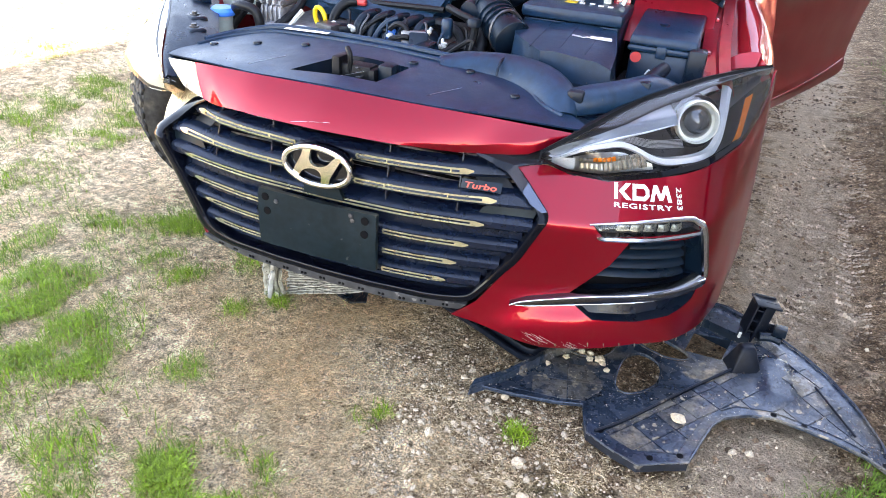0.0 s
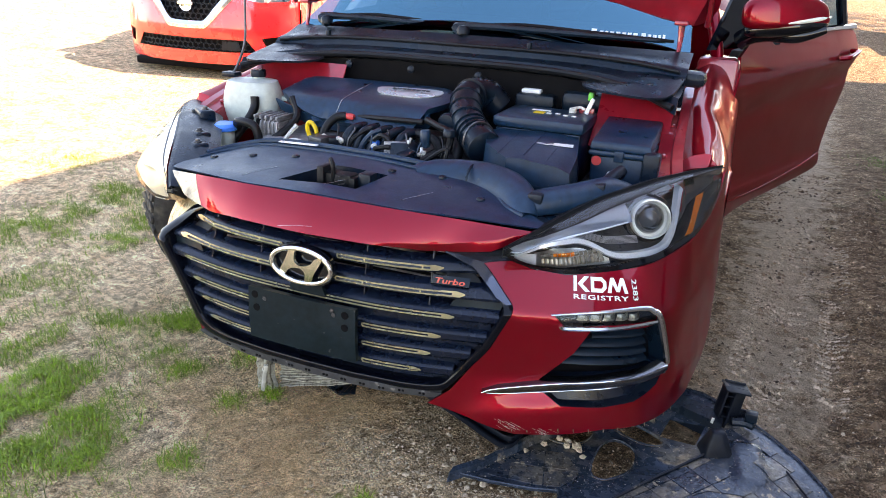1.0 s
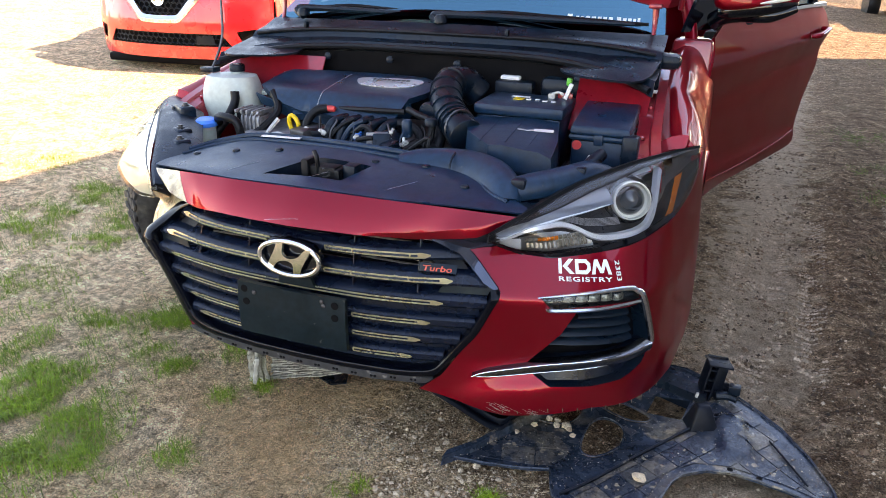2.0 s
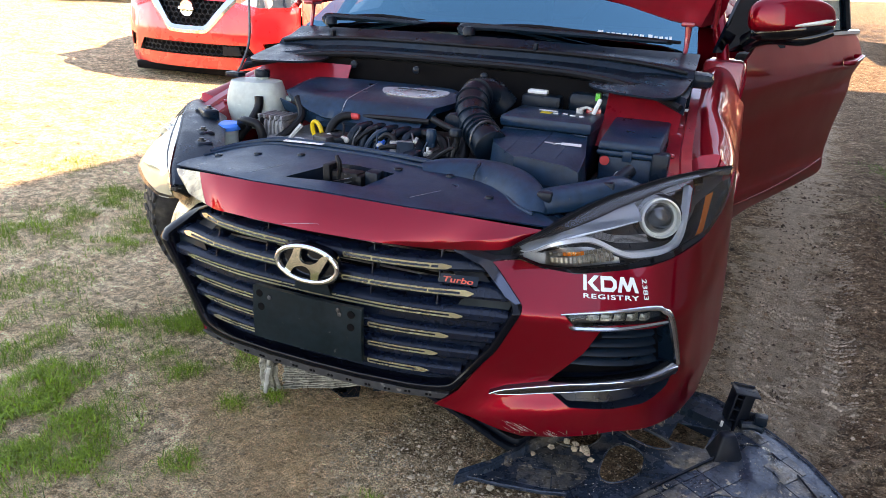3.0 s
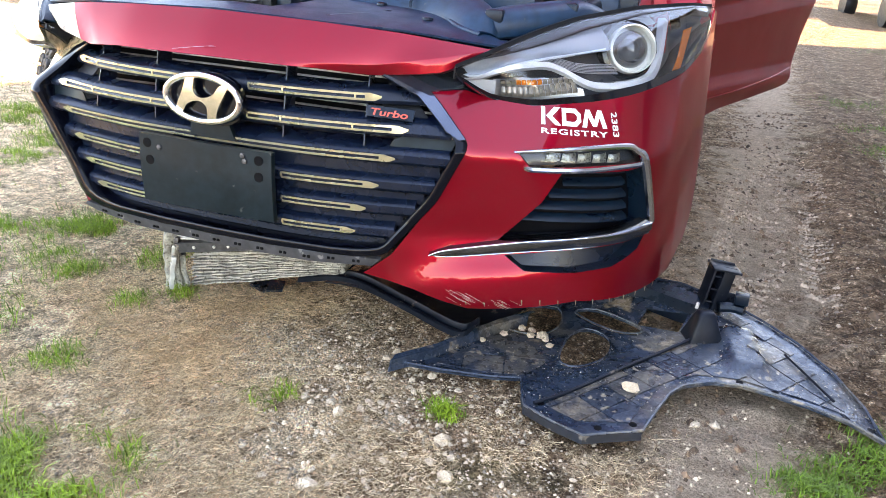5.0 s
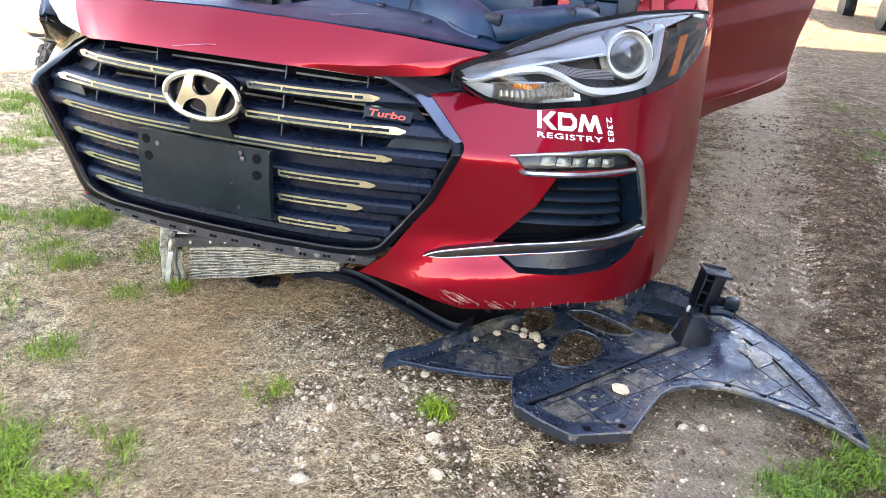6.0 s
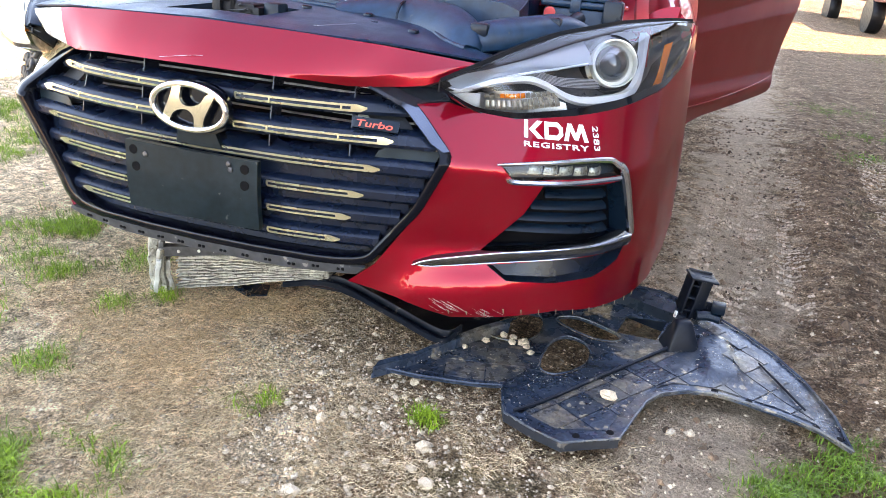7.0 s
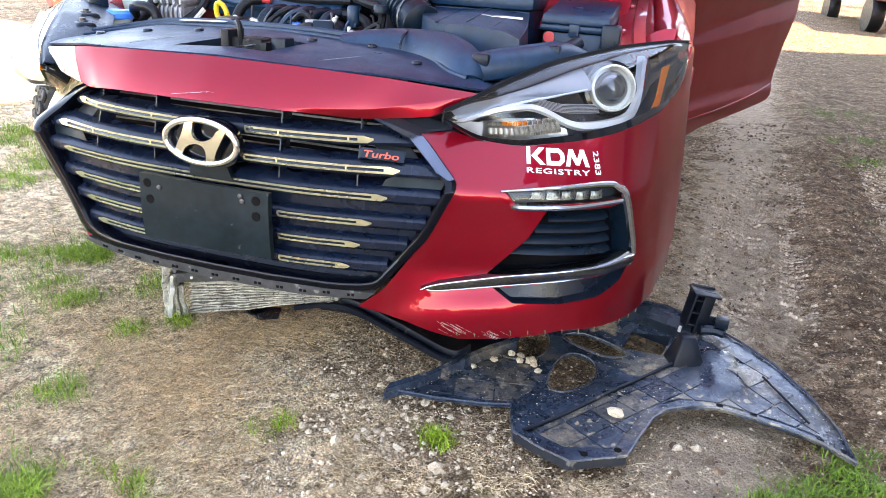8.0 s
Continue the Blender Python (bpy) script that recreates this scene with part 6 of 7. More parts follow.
def tray_h(x, y):
    z = .030 + .015 * hump(x, 1.0, .2) + .028 * max(0, y - .35) / .3 + .006 * noise.noise((x * 4, y * 4, 9))
    z -= .012 * hump(x, 1.30, .06)
    # raised panel, turned with the tray
    u, v = (x - 1.03) * .96 + (y - .44) * .28, -(x - 1.03) * .28 + (y - .44) * .96
    z += .012 * max(0, min(1, (.042 - abs(u)) / .010, (.085 - abs(v)) / .010))
    return z


def tray_pt(x, y, up=0.0):
    return Vector((x, y, lift(x, y) * .12 + tray_h(x, y) + up))


tray = tagged(new("undertray"), "torn muddy black plastic undertray lying on dirt", "car part")
tray.location = (.85, .3, 0)
back = Matrix.Translation((-.85, -.3, 0))


def tpart(name, bm, m, label=""):
    return part(name, moved(bm, back), m, tray, label)


tpart("panel", sheet(TRAY, tray_pt, HOLES, .013, .004), TRAYMAT)
edge_line = [tray_pt(x, y, .004) for x, y in resample(TRAY, .03)[:70]]
tpart("flange", tube(edge_line, .0030, 6, 0), TRAYMAT)
for h in HOLES[:3]:
    ring = [tray_pt(x, y, .004) for x, y in resample(h, .02)]
    tpart("hole_rim", tube(ring + ring[:1], .0022, 6, 0), TRAYMAT)
for x, y in ((.870, .085), (.815, .052), (1.222, .300), (1.262, .290), (1.035, .318), (1.10, .318), (.70, .088)):
    # flat near-black disc painted for the shade in a bolt hole
    tpart("bolt_hole", turned([(0, .0005), (.007, .0005), (.0075, -.002), (0, -.002)], 12, "z", tray_pt(x, y, .0004)), DARK)
tpart("rib", tube([tray_pt(x, y, .0062) for x, y in ((.690, .075), (.741, .14), (.818, .266), (.87, .349), (.928, .429))], .0040, 6), BLACKP)
tpart("rib", tube([tray_pt(x, y, .0062) for x, y in ((1.114, .457), (1.157, .401), (1.203, .339))], .0026, 6), BLACKP)
# deep front wall along the tray's lower edge
tpart("front_wall", band([tray_pt(x, y, .003) for x, y in ((.655, .110), (.675, .065), (.739, .036), (.797, .018), (.835, .040), (.889, .068))], [tray_pt(x, y - .006, -.013) for x, y in ((.655, .110), (.675, .065), (.739, .036), (.797, .018), (.835, .040), (.889, .068))], .004), BLACKP)
# long channel and its end towards the grille
ch = [Vector((.02, .29, .05)), Vector((.13, .34, .055)), Vector((.31, .285, .05)), Vector((.465, .225, .05)), Vector((.50, .25, .06))]
tpart("channel", loft([[p + Vector((0, o, h)) for o, h in ((-.014, .0), (-.014, .012), (-.009, .014), (-.006, .004), (.012, .004), (.016, .018), (.021, .018), (.021, 0))] for p in spline(ch, 6)], .003), BLACKP)
tpart("deck", sheet([(.06, .335), (.14, .352), (.31, .300), (.465, .240), (.52, .30), (.56, .43), (.46, .52), (.25, .50), (.10, .44)], lambda x, y: Vector((x, y, max(.040, lift(x, y) + .012) + .010 * noise.noise((x * 9, y * 9, 2)))), (), .03, .004), BLACKP)
tpart("splitter", loft([[Vector((x, y + o, .028 + h)) for o, h in ((-.03, 0), (-.02, .022), (0, .026), (.03, .012))] for x, y in ((.395, .082), (.45, .16), (.49, .25), (.53, .33), (.58, .40))], .004), TRAYMAT)
# upright bracket at the tray's rear: an open channel with ladder webs, a side tab and a pyramid foot
bmx = Matrix.Translation((.944, .592, .045)) @ Matrix.Rotation(.35, 4, "Z") @ Matrix.Rotation(.16, 4, "Y")
bk = tpart("bracket", moved(join(box(-.002, .030, -.012, -.007, 0, .132, .0015), box(-.026, -.021, -.030, .018, 0, .128, .0015), box(-.026, .030, .012, .018, 0, .136, .0015), box(-.030, .034, -.034, .022, .126, .131, .001), box(-.004, .001, -.030, .012, 0, .130, .0015)), bmx), BLACKP, "upright black plastic bracket")
for k in range(4):
    part("web", moved(box(-.022, -.003, -.026, .012, .012 + .032 * k, .016 + .032 * k, .001), back @ bmx), BLACKP, bk)
part("tab", moved(join(box(.028, .052, -.012, -.006, .048, .072, .002), turned([(.0, 0), (.006, 0), (.006, .004), (0, .004)], 10, "y", (.042, -.012, .06))), back @ bmx), BLACKP, bk)
part("bracket_bolt", moved(turned([(.004, 0), (.004, .014), (0, .016)], 8, "z", (-.040, -.040, .030)), back @ bmx), ALU, bk)
tpart("foot", moved(box(-.044, .040, -.034, .034, 0, .078, .006, .6), Matrix.Translation((.950, .462, .038)) @ Matrix.Rotation(.5, 4, "Z")), BLACKP)
tpart("beam", loft([[Vector((x, y + o, h)) for o, h in ((-.03, .03), (-.028, .085), (.02, .09), (.03, .03))] for x, y in ((.74, .60), (.80, .62), (.88, .59), (.95, .57))], .003), PLASTIC)
tpart("beam", loft([[Vector((x, y + o, h)) for o, h in ((-.015, .03), (-.012, .062), (.012, .066), (.02, .03))] for x, y in ((.80, .70), (.88, .70), (.97, .65), (1.01, .62))], .003), PLASTIC)
tpart("clip", box(1.0, 1.03, .56, .585, .10, .125, .003), PLASTIC)
tpart("tail_strip", tube([tray_pt(x, y, .02) for x, y in ((.97, .57), (1.0, .58), (1.025, .575))], .012, 8), PLASTIC)


def clipped(poly, cell):
    """The part of an outline that lies within a convex cell."""
    for (ax, ay), (bx, by) in zip(cell, cell[1:] + cell[:1]):
        side = [(bx - ax) * (y - ay) - (by - ay) * (x - ax) for x, y in poly]
        out = []
        for k in range(len(poly)):
            p, q, d, e = poly[k], poly[(k + 1) % len(poly)], side[k], side[(k + 1) % len(poly)]
            if d >= 0:
                out.append(p)
            if d * e < 0:
                out.append((p[0] + (q[0] - p[0]) * d / (d - e), p[1] + (q[1] - p[1]) * d / (d - e)))
        poly = out
        if len(poly) < 3:
            return []
    return poly


# moulded tiles over the tray, each with its own film of dust
BODY = [(.708, .085), (.775, .060), (.862, .085), (.880, .165), (.900, .240), (.955, .302), (1.03, .326), (1.15, .326), (1.225, .308), (1.185, .42), (1.06, .555), (.985, .590), (.955, .47), (.935, .425), (.872, .345), (.820, .262)]
FLAP = [(.470, .122), (.580, .146), (.640, .168), (.668, .235), (.610, .300), (.545, .290), (.500, .215)]
for area, lean, wide, deep, at in ((BODY, .98, .068, .062, (.72, .08)), (FLAP, .30, .085, .070, (.44, .10))):
    d, e = (math.cos(lean), math.sin(lean)), (math.sin(lean), -math.cos(lean))
    for a in range(-8, 12):
        for b in range(-8, 12):
            g = .0016
            quad = [(at[0] + d[0] * p + e[0] * q, at[1] + d[1] * p + e[1] * q) for p, q in ((a * wide + g, b * deep + g), (a * wide + g, (b + 1) * deep - g), ((a + 1) * wide - g, (b + 1) * deep - g), ((a + 1) * wide - g, b * deep + g))]
            if sum((q[0] - p[0]) * (q[1] + p[1]) for p, q in zip(quad, quad[1:] + quad[:1])) > 0:
                quad.reverse()
            cut = clipped(area, quad)
            if len(cut) < 3:
                continue
            mx, my = sum(p[0] for p in cut) / len(cut), sum(p[1] for p in cut) / len(cut)
            size = abs(sum(p[0] * q[1] - q[0] * p[1] for p, q in zip(cut, cut[1:] + cut[:1]))) / 2
            if size < .0004 or any(inside((mx, my), h) for h in HOLES) or abs((mx - 1.03) * .96 + (my - .44) * .28) < .046 and abs((my - .44) * .96 - (mx - 1.03) * .28) < .085:
                continue
            tpart("tile", sheet(cut, lambda x, y: tray_pt(x, y, .0022), (), .02, .002), TILEMAT)
# crushed radiator hanging under the grille: plates that fan out from its near end
FINS = mat("pale_fins", (.42, .39, .32), .5, .25, vary=.25, scale=30, second=(.24, .22, .18), amount=.30, bump=.6, bump_scale=160, spots=(.10, .08, .06), spot_scale=110, spot_cut=.60)
rad = tagged(new("radiator"), "crushed aluminium radiator dropped under the grille", "car part")
rng = random.Random(11)
RX = (-.262, -.215, -.16, -.11, -.05, .01, .065, .118)
part("core", loft([[Vector((x, .236 + (x + .262) * .317 + d, h)) for d, h in ((0, lo), (0, hi), (.10, hi + .03), (.10, lo))] for x, lo, hi in ((-.262, .004, .088), (-.11, .030, .098), (.118, .076, .096))], close=True), DARK, rad)
for k in range(12):
    t = k / 11
    pts = []
    for i, x in enumerate(RX):
        q = i / 7
        z = (.004 + .090 * t) * (1 - q) + (.074 + .024 * t) * q + .012 * math.sin(math.pi * q) * (t - .2)
        pts.append(Vector((x + rng.uniform(-.003, .003), .212 + (x + .262) * .317 + .010 * t + rng.uniform(-.004, .004), z + rng.uniform(-.0015, .0015))))
    line = spline(pts, 6)
    for i, p in enumerate(line):
        p.z += .0022 * noise.noise((p.x * 90, k * 3.3, 1)) * (1.2 if p.x < -.1 else .3)
        p.y += .006 * noise.noise((p.x * 60, k * 5.1, 4))
    h = [.0040 - .002 * i / len(line) for i in range(len(line))]
    part("fin_strip", loft([[p + Vector((0, 0, 0)), p + Vector((0, .035, .006)), p + Vector((0, .035, .006 + w)), p + Vector((0, 0, w))] for p, w in zip(line, h)], close=True), FINS, rad, "" if k else "crumpled pale aluminium fins")
for k in range(4):
    part("cover_strip", loft([[Vector((x, .214 + (x + .262) * .317 + .012 * k, z + .0095 * k)) + d for d in (Vector((0, 0, 0)), Vector((0, .03, .010)), Vector((0, .03, .016)), Vector((0, 0, .0065)))] for x, z in ((-.250, .088), (-.18, .097), (-.11, .104), (-.05, .110), (.01 - .02 * k, .116))], close=True), FINS, rad)
for k, (x, y, lean, tall) in enumerate(((-.318, .192, .10, .150), (-.306, .204, .06, .146), (-.298, .190, .16, .120), (-.287, .206, .02, .135), (-.280, .196, -.05, .100), (-.300, .182, .22, .095), (-.274, .204, -.02, .085))):
    m = Matrix.Translation((x, y, lift(x, y) + .002)) @ Matrix.Rotation(lean, 4, "Y") @ Matrix.Rotation(-.6 + .25 * k, 4, "Z")
    b = box(-.006, .006, -.010, .012, 0, tall, .002)
    bmesh.ops.subdivide_edges(b, edges=[e for e in b.edges if abs(e.verts[0].co.z - e.verts[1].co.z) > .05], cuts=6)
    for v in b.verts:
        v.co.x += .010 * noise.noise((v.co.z * 28, k * 2.0, 0))
        v.co.y += .010 * noise.noise((v.co.z * 28, k * 2.0, 5))
    part("crumpled_end", moved(b, m), (FINS, ALU, FINS, STEEL)[k % 4], rad)
part("top_plate", loft([[Vector((x, y + o, z + .35 * o)) for x, y, z in ((-.296, .197, .134), (-.26, .21, .135), (-.22, .228, .136), (-.17, .244, .136), (-.13, .258, .130))] for o in (0, .02, .04, .055)], .004), mat("white_plate", (.82, .79, .70), .5, .1, vary=.08, spots=(.3, .26, .2), spot_scale=40, spot_cut=.66), rad, "pale bent radiator top plate")
part("frame_rail", loft([[Vector((x, y, z)), Vector((x, y, z + .024)), Vector((x, y + .03, z + .026)), Vector((x, y + .03, z))] for x, y, z in ((-.286, .190, .098), (-.22, .211, .106), (-.16, .230, .113), (-.10, .250, .120))], close=True), STEEL, rad)
for x, y, z in ((-.235, .2055, .117), (-.185, .2215, .123), (-.15, .2325, .127)):
    part("rail_bolt", turned([(.004, 0), (.004, .003), (0, .004)], 8, "y", (x, y, z)), ALU, rad)
shard = tagged(new("plastic_shard"), "small broken black plastic piece on the dirt", "debris")
part("piece", sheet([(-.14, .285), (-.08, .262), (-.04, .29), (-.06, .33), (-.12, .32)], lambda x, y: Vector((x, y, lift(x, y) + .012 + .05 * (y - .26))), (), .02, .006), PLASTIC, shard)
# torn liner by the far front wheel and black flap behind the bumper's edge
part("arch_flap", loft([[Vector((.878, .62, z)), Vector((.888, .66, z)), Vector((.86, .70, z))] for z in (.15, .18, .21, .25)], .006), PLASTIC, car, "black plastic flap behind the bumper")
for k in range(3):
    # black disc for the shade in each of the flap's holes
    part("flap_hole", turned([(.005, 0), (.005, .002), (0, .002)], 8, "x", (.886, .64, .17 + .025 * k)), DARK, car)
for k in range(13):
    u = .52 + .035 * k
    part("bristle", tube([skin(u, .205 if u < .62 else .214, .002), skin(u + .002, .196 if u < .62 else .203, .001)], [.0014, .0005], 5, 0), MUD, car)
SCRAPE = mat("scraped_paint", (.62, .42, .40), .6, vary=.2)
rng = random.Random(8)
for k in range(30):
    u, z = (rng.gauss(.50, .014), rng.uniform(.208, .228)) if k < 18 else (rng.gauss(.585, .012), rng.uniform(.200, .212))
    w = rng.uniform(.010, .030)
    part("scrape", tube([skin(u, z, .0002), skin(u + w * .5, z - .25 * w, .0003), skin(u + w, z - .5 * w, .0002)], rng.uniform(.00012, .00025), 4, 0), SCRAPE, car)

# ---- loose stones, gravel, straw and grass ----
STONE = mat("pale_stone", (.76, .58, .40), .85, vary=.22, scale=30, second=(.36, .27, .19), amount=.3, bump=.5, bump_scale=90)


def pebble(seed, r):
    bm = bmesh.new()
    bmesh.ops.create_icosphere(bm, subdivisions=2 if seed % 2 > 1 else 1, radius=r)
    for v in bm.verts:
        n = v.co.normalized()
        v.co *= 1 + .55 * noise.noise(n * 1.5 + Vector((seed, 0, 0))) + .12 * noise.noise(n * 3 + Vector((0, seed, 0)))
        v.co.z *= .68
    return bm


STONES = [(.341, -.276, .012), (.421, -.269, .018), (.611, -.149, .016), (.568, -.067, .019), (.573, -.125, .012), (.349, .132, .013), (.363, -.082, .017), (.353, .166, .010), (.417, .128, .009), (.463, .116, .012),
          (.53, .095, .009), (.627, .067, .010), (.97, .206, .012), (1.006, .215, .014), (.372, -.145, .008), (.457, -.144, .009), (.375, .13, .010), (.60, -.10, .010), (.545, -.03, .009), (.44, .06, .008), (.30, -.03, .008), (.50, -.22, .010),
          (.70, -.12, .008), (.24, -.19, .009), (.80, -.05, .008), (.28, .05, .009), (.40, -.03, .011), (.33, -.06, .009), (1.15, .95, .008), (1.25, .80, .009), (1.32, 1.2, .007), (1.42, .62, .008), (1.2, 1.5, .008)]
shapes = [mesh_of("stone", pebble(k * 3.7, 1.0), STONE, 18) for k in range(8)]
scatter = random.Random(8)
for k in range(60):
    spot = (scatter.gauss(.48, .13), scatter.gauss(-.06, .12))
    if not inside(spot, TRAY):
        STONES.append((*spot, scatter.uniform(.0045, .0095)))
rng = random.Random(3)
for k, (x, y, r) in enumerate(STONES):
    s = tagged(new("stone", shapes[k % 8]), "small pale stone lying on the dirt", "stone", "loose stones")
    r *= .78
    s.matrix_world = Matrix.Translation((x, y, lift(x, y) + r * .2)) @ Euler((rng.uniform(-.3, .3), rng.uniform(-.3, .3), rng.uniform(0, 6))).to_matrix().to_4x4() @ Matrix.Diagonal((r * rng.uniform(.9, 1.4), r, r, 1))
for k, (x, y, r) in enumerate(((.845, .19, .013), (.628, .332, .012), (.605, .322, .010), (.640, .318, .009), (.578, .341, .010), (.55, .30, .008), (.52, .25, .008), (.60, .345, .008), (.655, .30, .007))):
    s = tagged(new("stone", shapes[(k + 2) % 8]), "small pale stone lying on the undertray", "stone", "loose stones")
    s.matrix_world = Matrix.Translation(tray_pt(x, y, r * .55 + .003)) @ Matrix.Rotation(k * 1.3, 4, "Z") @ Matrix.Diagonal((r * 1.1, r, r, 1))

gv, gf = [], []


def add_lump(x, y, z, r, a):
    b = len(gv)
    c, s = math.cos(a), math.sin(a)
    for dx, dy, dz in ((1, 0, -.1), (0, .8, -.1), (-1, .1, -.1), (.1, -.9, -.1), (.1, .05, .75), (.35, -.25, .55)):
        gv.append((x + r * (dx * c - dy * s), y + r * (dx * s + dy * c), z + r * dz))
    gf.extend([(b + i, b + (i + 1) % 4, b + 4) for i in (0, 1, 2)] + [(b + 3, b, b + 5), (b + 3, b + 5, b + 4), (b, b + 4, b + 5)])


for k in range(16000):
    if k < 7000:
        x, y, r = rng.gauss(.45, .30), rng.gauss(-.02, .24), abs(rng.gauss(.0012, .0020)) + .0008
    elif k < 8400:
        x, y, r = rng.uniform(.9, 2.4), rng.uniform(-.2, 4.5), abs(rng.gauss(.001, .0022)) + .0010
    else:
        x, y, r = rng.uniform(-2.6, 1.6), rng.uniform(-1.0, 2.0), abs(rng.gauss(.001, .002)) + .001
    add_lump(x, y, lift(x, y), r, rng.uniform(0, 6))
me = bpy.data.meshes.new("gravel")
me.from_pydata(gv, [], gf)
me.materials.append(mat("mixed_gravel", (.46, .35, .24), .9, vary=.15, scale=40, island=.6))
tagged(new("gravel", me), "small mixed gravel scattered over the dirt", "gravel", kind="stuff")


# crumbs of soil and grit lying on the tray
gv, gf = [], []
while len(gf) < 6 * 1300:
    x, y = rng.uniform(.42, 1.27), rng.uniform(.03, .66)
    if inside((x, y), TRAY) and not any(inside((x, y), h) for h in HOLES) and noise.noise((x * 7, y * 7, 4)) > -.15:
        add_lump(x, y, tray_pt(x, y, .0048).z, abs(rng.gauss(0, .0008)) + .0004, rng.uniform(0, 6))
me = bpy.data.meshes.new("grit")
me.from_pydata(gv, [], gf)
me.materials.append(mat("pale_grit", (.34, .28, .21), .9, vary=.15, scale=40, island=.6))
tagged(new("grit", me), "pale soil crumbs and grit lying on the undertray", "grit", kind="stuff")


# soil clods along the wheel tracks
gv, gf = [], []
for k in range(9500):
    x, y = rng.uniform(.75, 2.5), rng.uniform(-.3, 4.0)
    r = abs(rng.gauss(.002, .006)) + .0015 if k % 9 else rng.uniform(.005, .011)
    if noise.noise((x * 5, y * 3, 6)) > -.2:
        add_lump(x, y, lift(x, y) - r * .15, r, rng.uniform(0, 6))
for k in range(420):
    x, y = rng.gauss(1.42, .16), rng.uniform(.1, 3.6)
    if k % 3 == 0:
        x = rng.gauss(1.95, .2)
    r = rng.uniform(.005, .014)
    if noise.noise((x * 4, y * 4, 6)) > -.1:
        add_lump(x, y, lift(x, y) - r * .25, r, rng.uniform(0, 6))
me = bpy.data.meshes.new("clods")
me.from_pydata(gv, [], gf)
me.materials.append(mat("brown_soil", (.16, .095, .056), .95, vary=.2, scale=30, island=.7, bump=.4, bump_scale=120))
tagged(new("clods", me), "small brown soil clods along the tyre tracks", "soil", kind="stuff")


# bars of dusty soil pressed up between the treads of a tyre
gv, gf = [], []
for mid, half, y0, y1 in ((1.07, .075, .75, 2.75), (.955, .035, 1.0, 2.2), (1.23, .05, .9, 2.6), (1.62, .08, .9, 3.0)):
    y = y0
    while y < y1:
        for k in range(int(half * 2 / .009)):
            q = -half + .009 * k
            if noise.noise(((mid + q) * 9, y * 4, 3)) > -.08:
                px, py = mid + q + .03 * (y - 1.5) * .3 + rng.gauss(0, .0012), y + .35 * abs(q) + rng.gauss(0, .0018)
                add_lump(px, py, lift(px, py) - .0018, rng.uniform(.006, .0115), rng.uniform(0, 6))
        y += .030
me = bpy.data.meshes.new("tread_marks")
me.from_pydata(gv, [], gf)
me.materials.append(mat("dusty_soil", (.43, .315, .22), .95, vary=.2, scale=30, island=.35, bump=.4, bump_scale=150))
tagged(new("tread_marks", me), "dusty bars of soil left by tyre treads", "soil", kind="stuff")


def blades(name, spots, colour, label, category, curl, flat=False, island=.35, bow=.6):
    v, f = [], []
    for x, y, h, w in spots:
        a, lean = rng.uniform(0, 2 * math.pi), rng.uniform(.2, 1.0) * curl
        if flat:
            lean = h
        z = lift(x, y)
        dx, dy = math.cos(a), math.sin(a)
        px, py = -dy * w, dx * w
        b = len(v)
        if flat:
            bend, q, cx, cy = rng.uniform(-bow, bow), z + rng.uniform(.001, .007), x, y
            steps_ = 2 if bow < 1 else 5
            for i in range(steps_ + 1):
                wide = w * (1 - .7 * i / steps_)
                t = a + bend * i / steps_
                v += [(cx + math.sin(t) * wide, cy - math.cos(t) * wide, q), (cx - math.sin(t) * wide, cy + math.cos(t) * wide, q + .0005)]
                cx, cy, q = cx + math.cos(t) * h / steps_, cy + math.sin(t) * h / steps_, max(lift(cx, cy) + .001, q + rng.uniform(-.004, .005))
            f += [(b + 2 * i, b + 2 * i + 2, b + 2 * i + 3, b + 2 * i + 1) for i in range(steps_)]
            continue
        else:
            v += [(x - px, y - py, z - .003), (x + px, y + py, z - .003), (x + dx * lean * h * .35 + px * .8, y + dy * lean * h * .35 + py * .8, z + h * .6), (x + dx * lean * h * .35 - px * .8, y + dy * lean * h * .35 - py * .8, z + h * .6),
                  (x + dx * lean * h, y + dy * lean * h, z + h * (1 - .25 * lean))]
        f += [(b, b + 1, b + 2, b + 3), (b + 3, b + 2, b + 4)]
    me = bpy.data.meshes.new(name)
    me.from_pydata(v, [], f)
    m = mat(name + "_blade", colour, .6, vary=.2, scale=5, island=island, fine=0, spec=.3)
    me.materials.append(m)
    return tagged(new(name, me), label, category, kind="stuff")


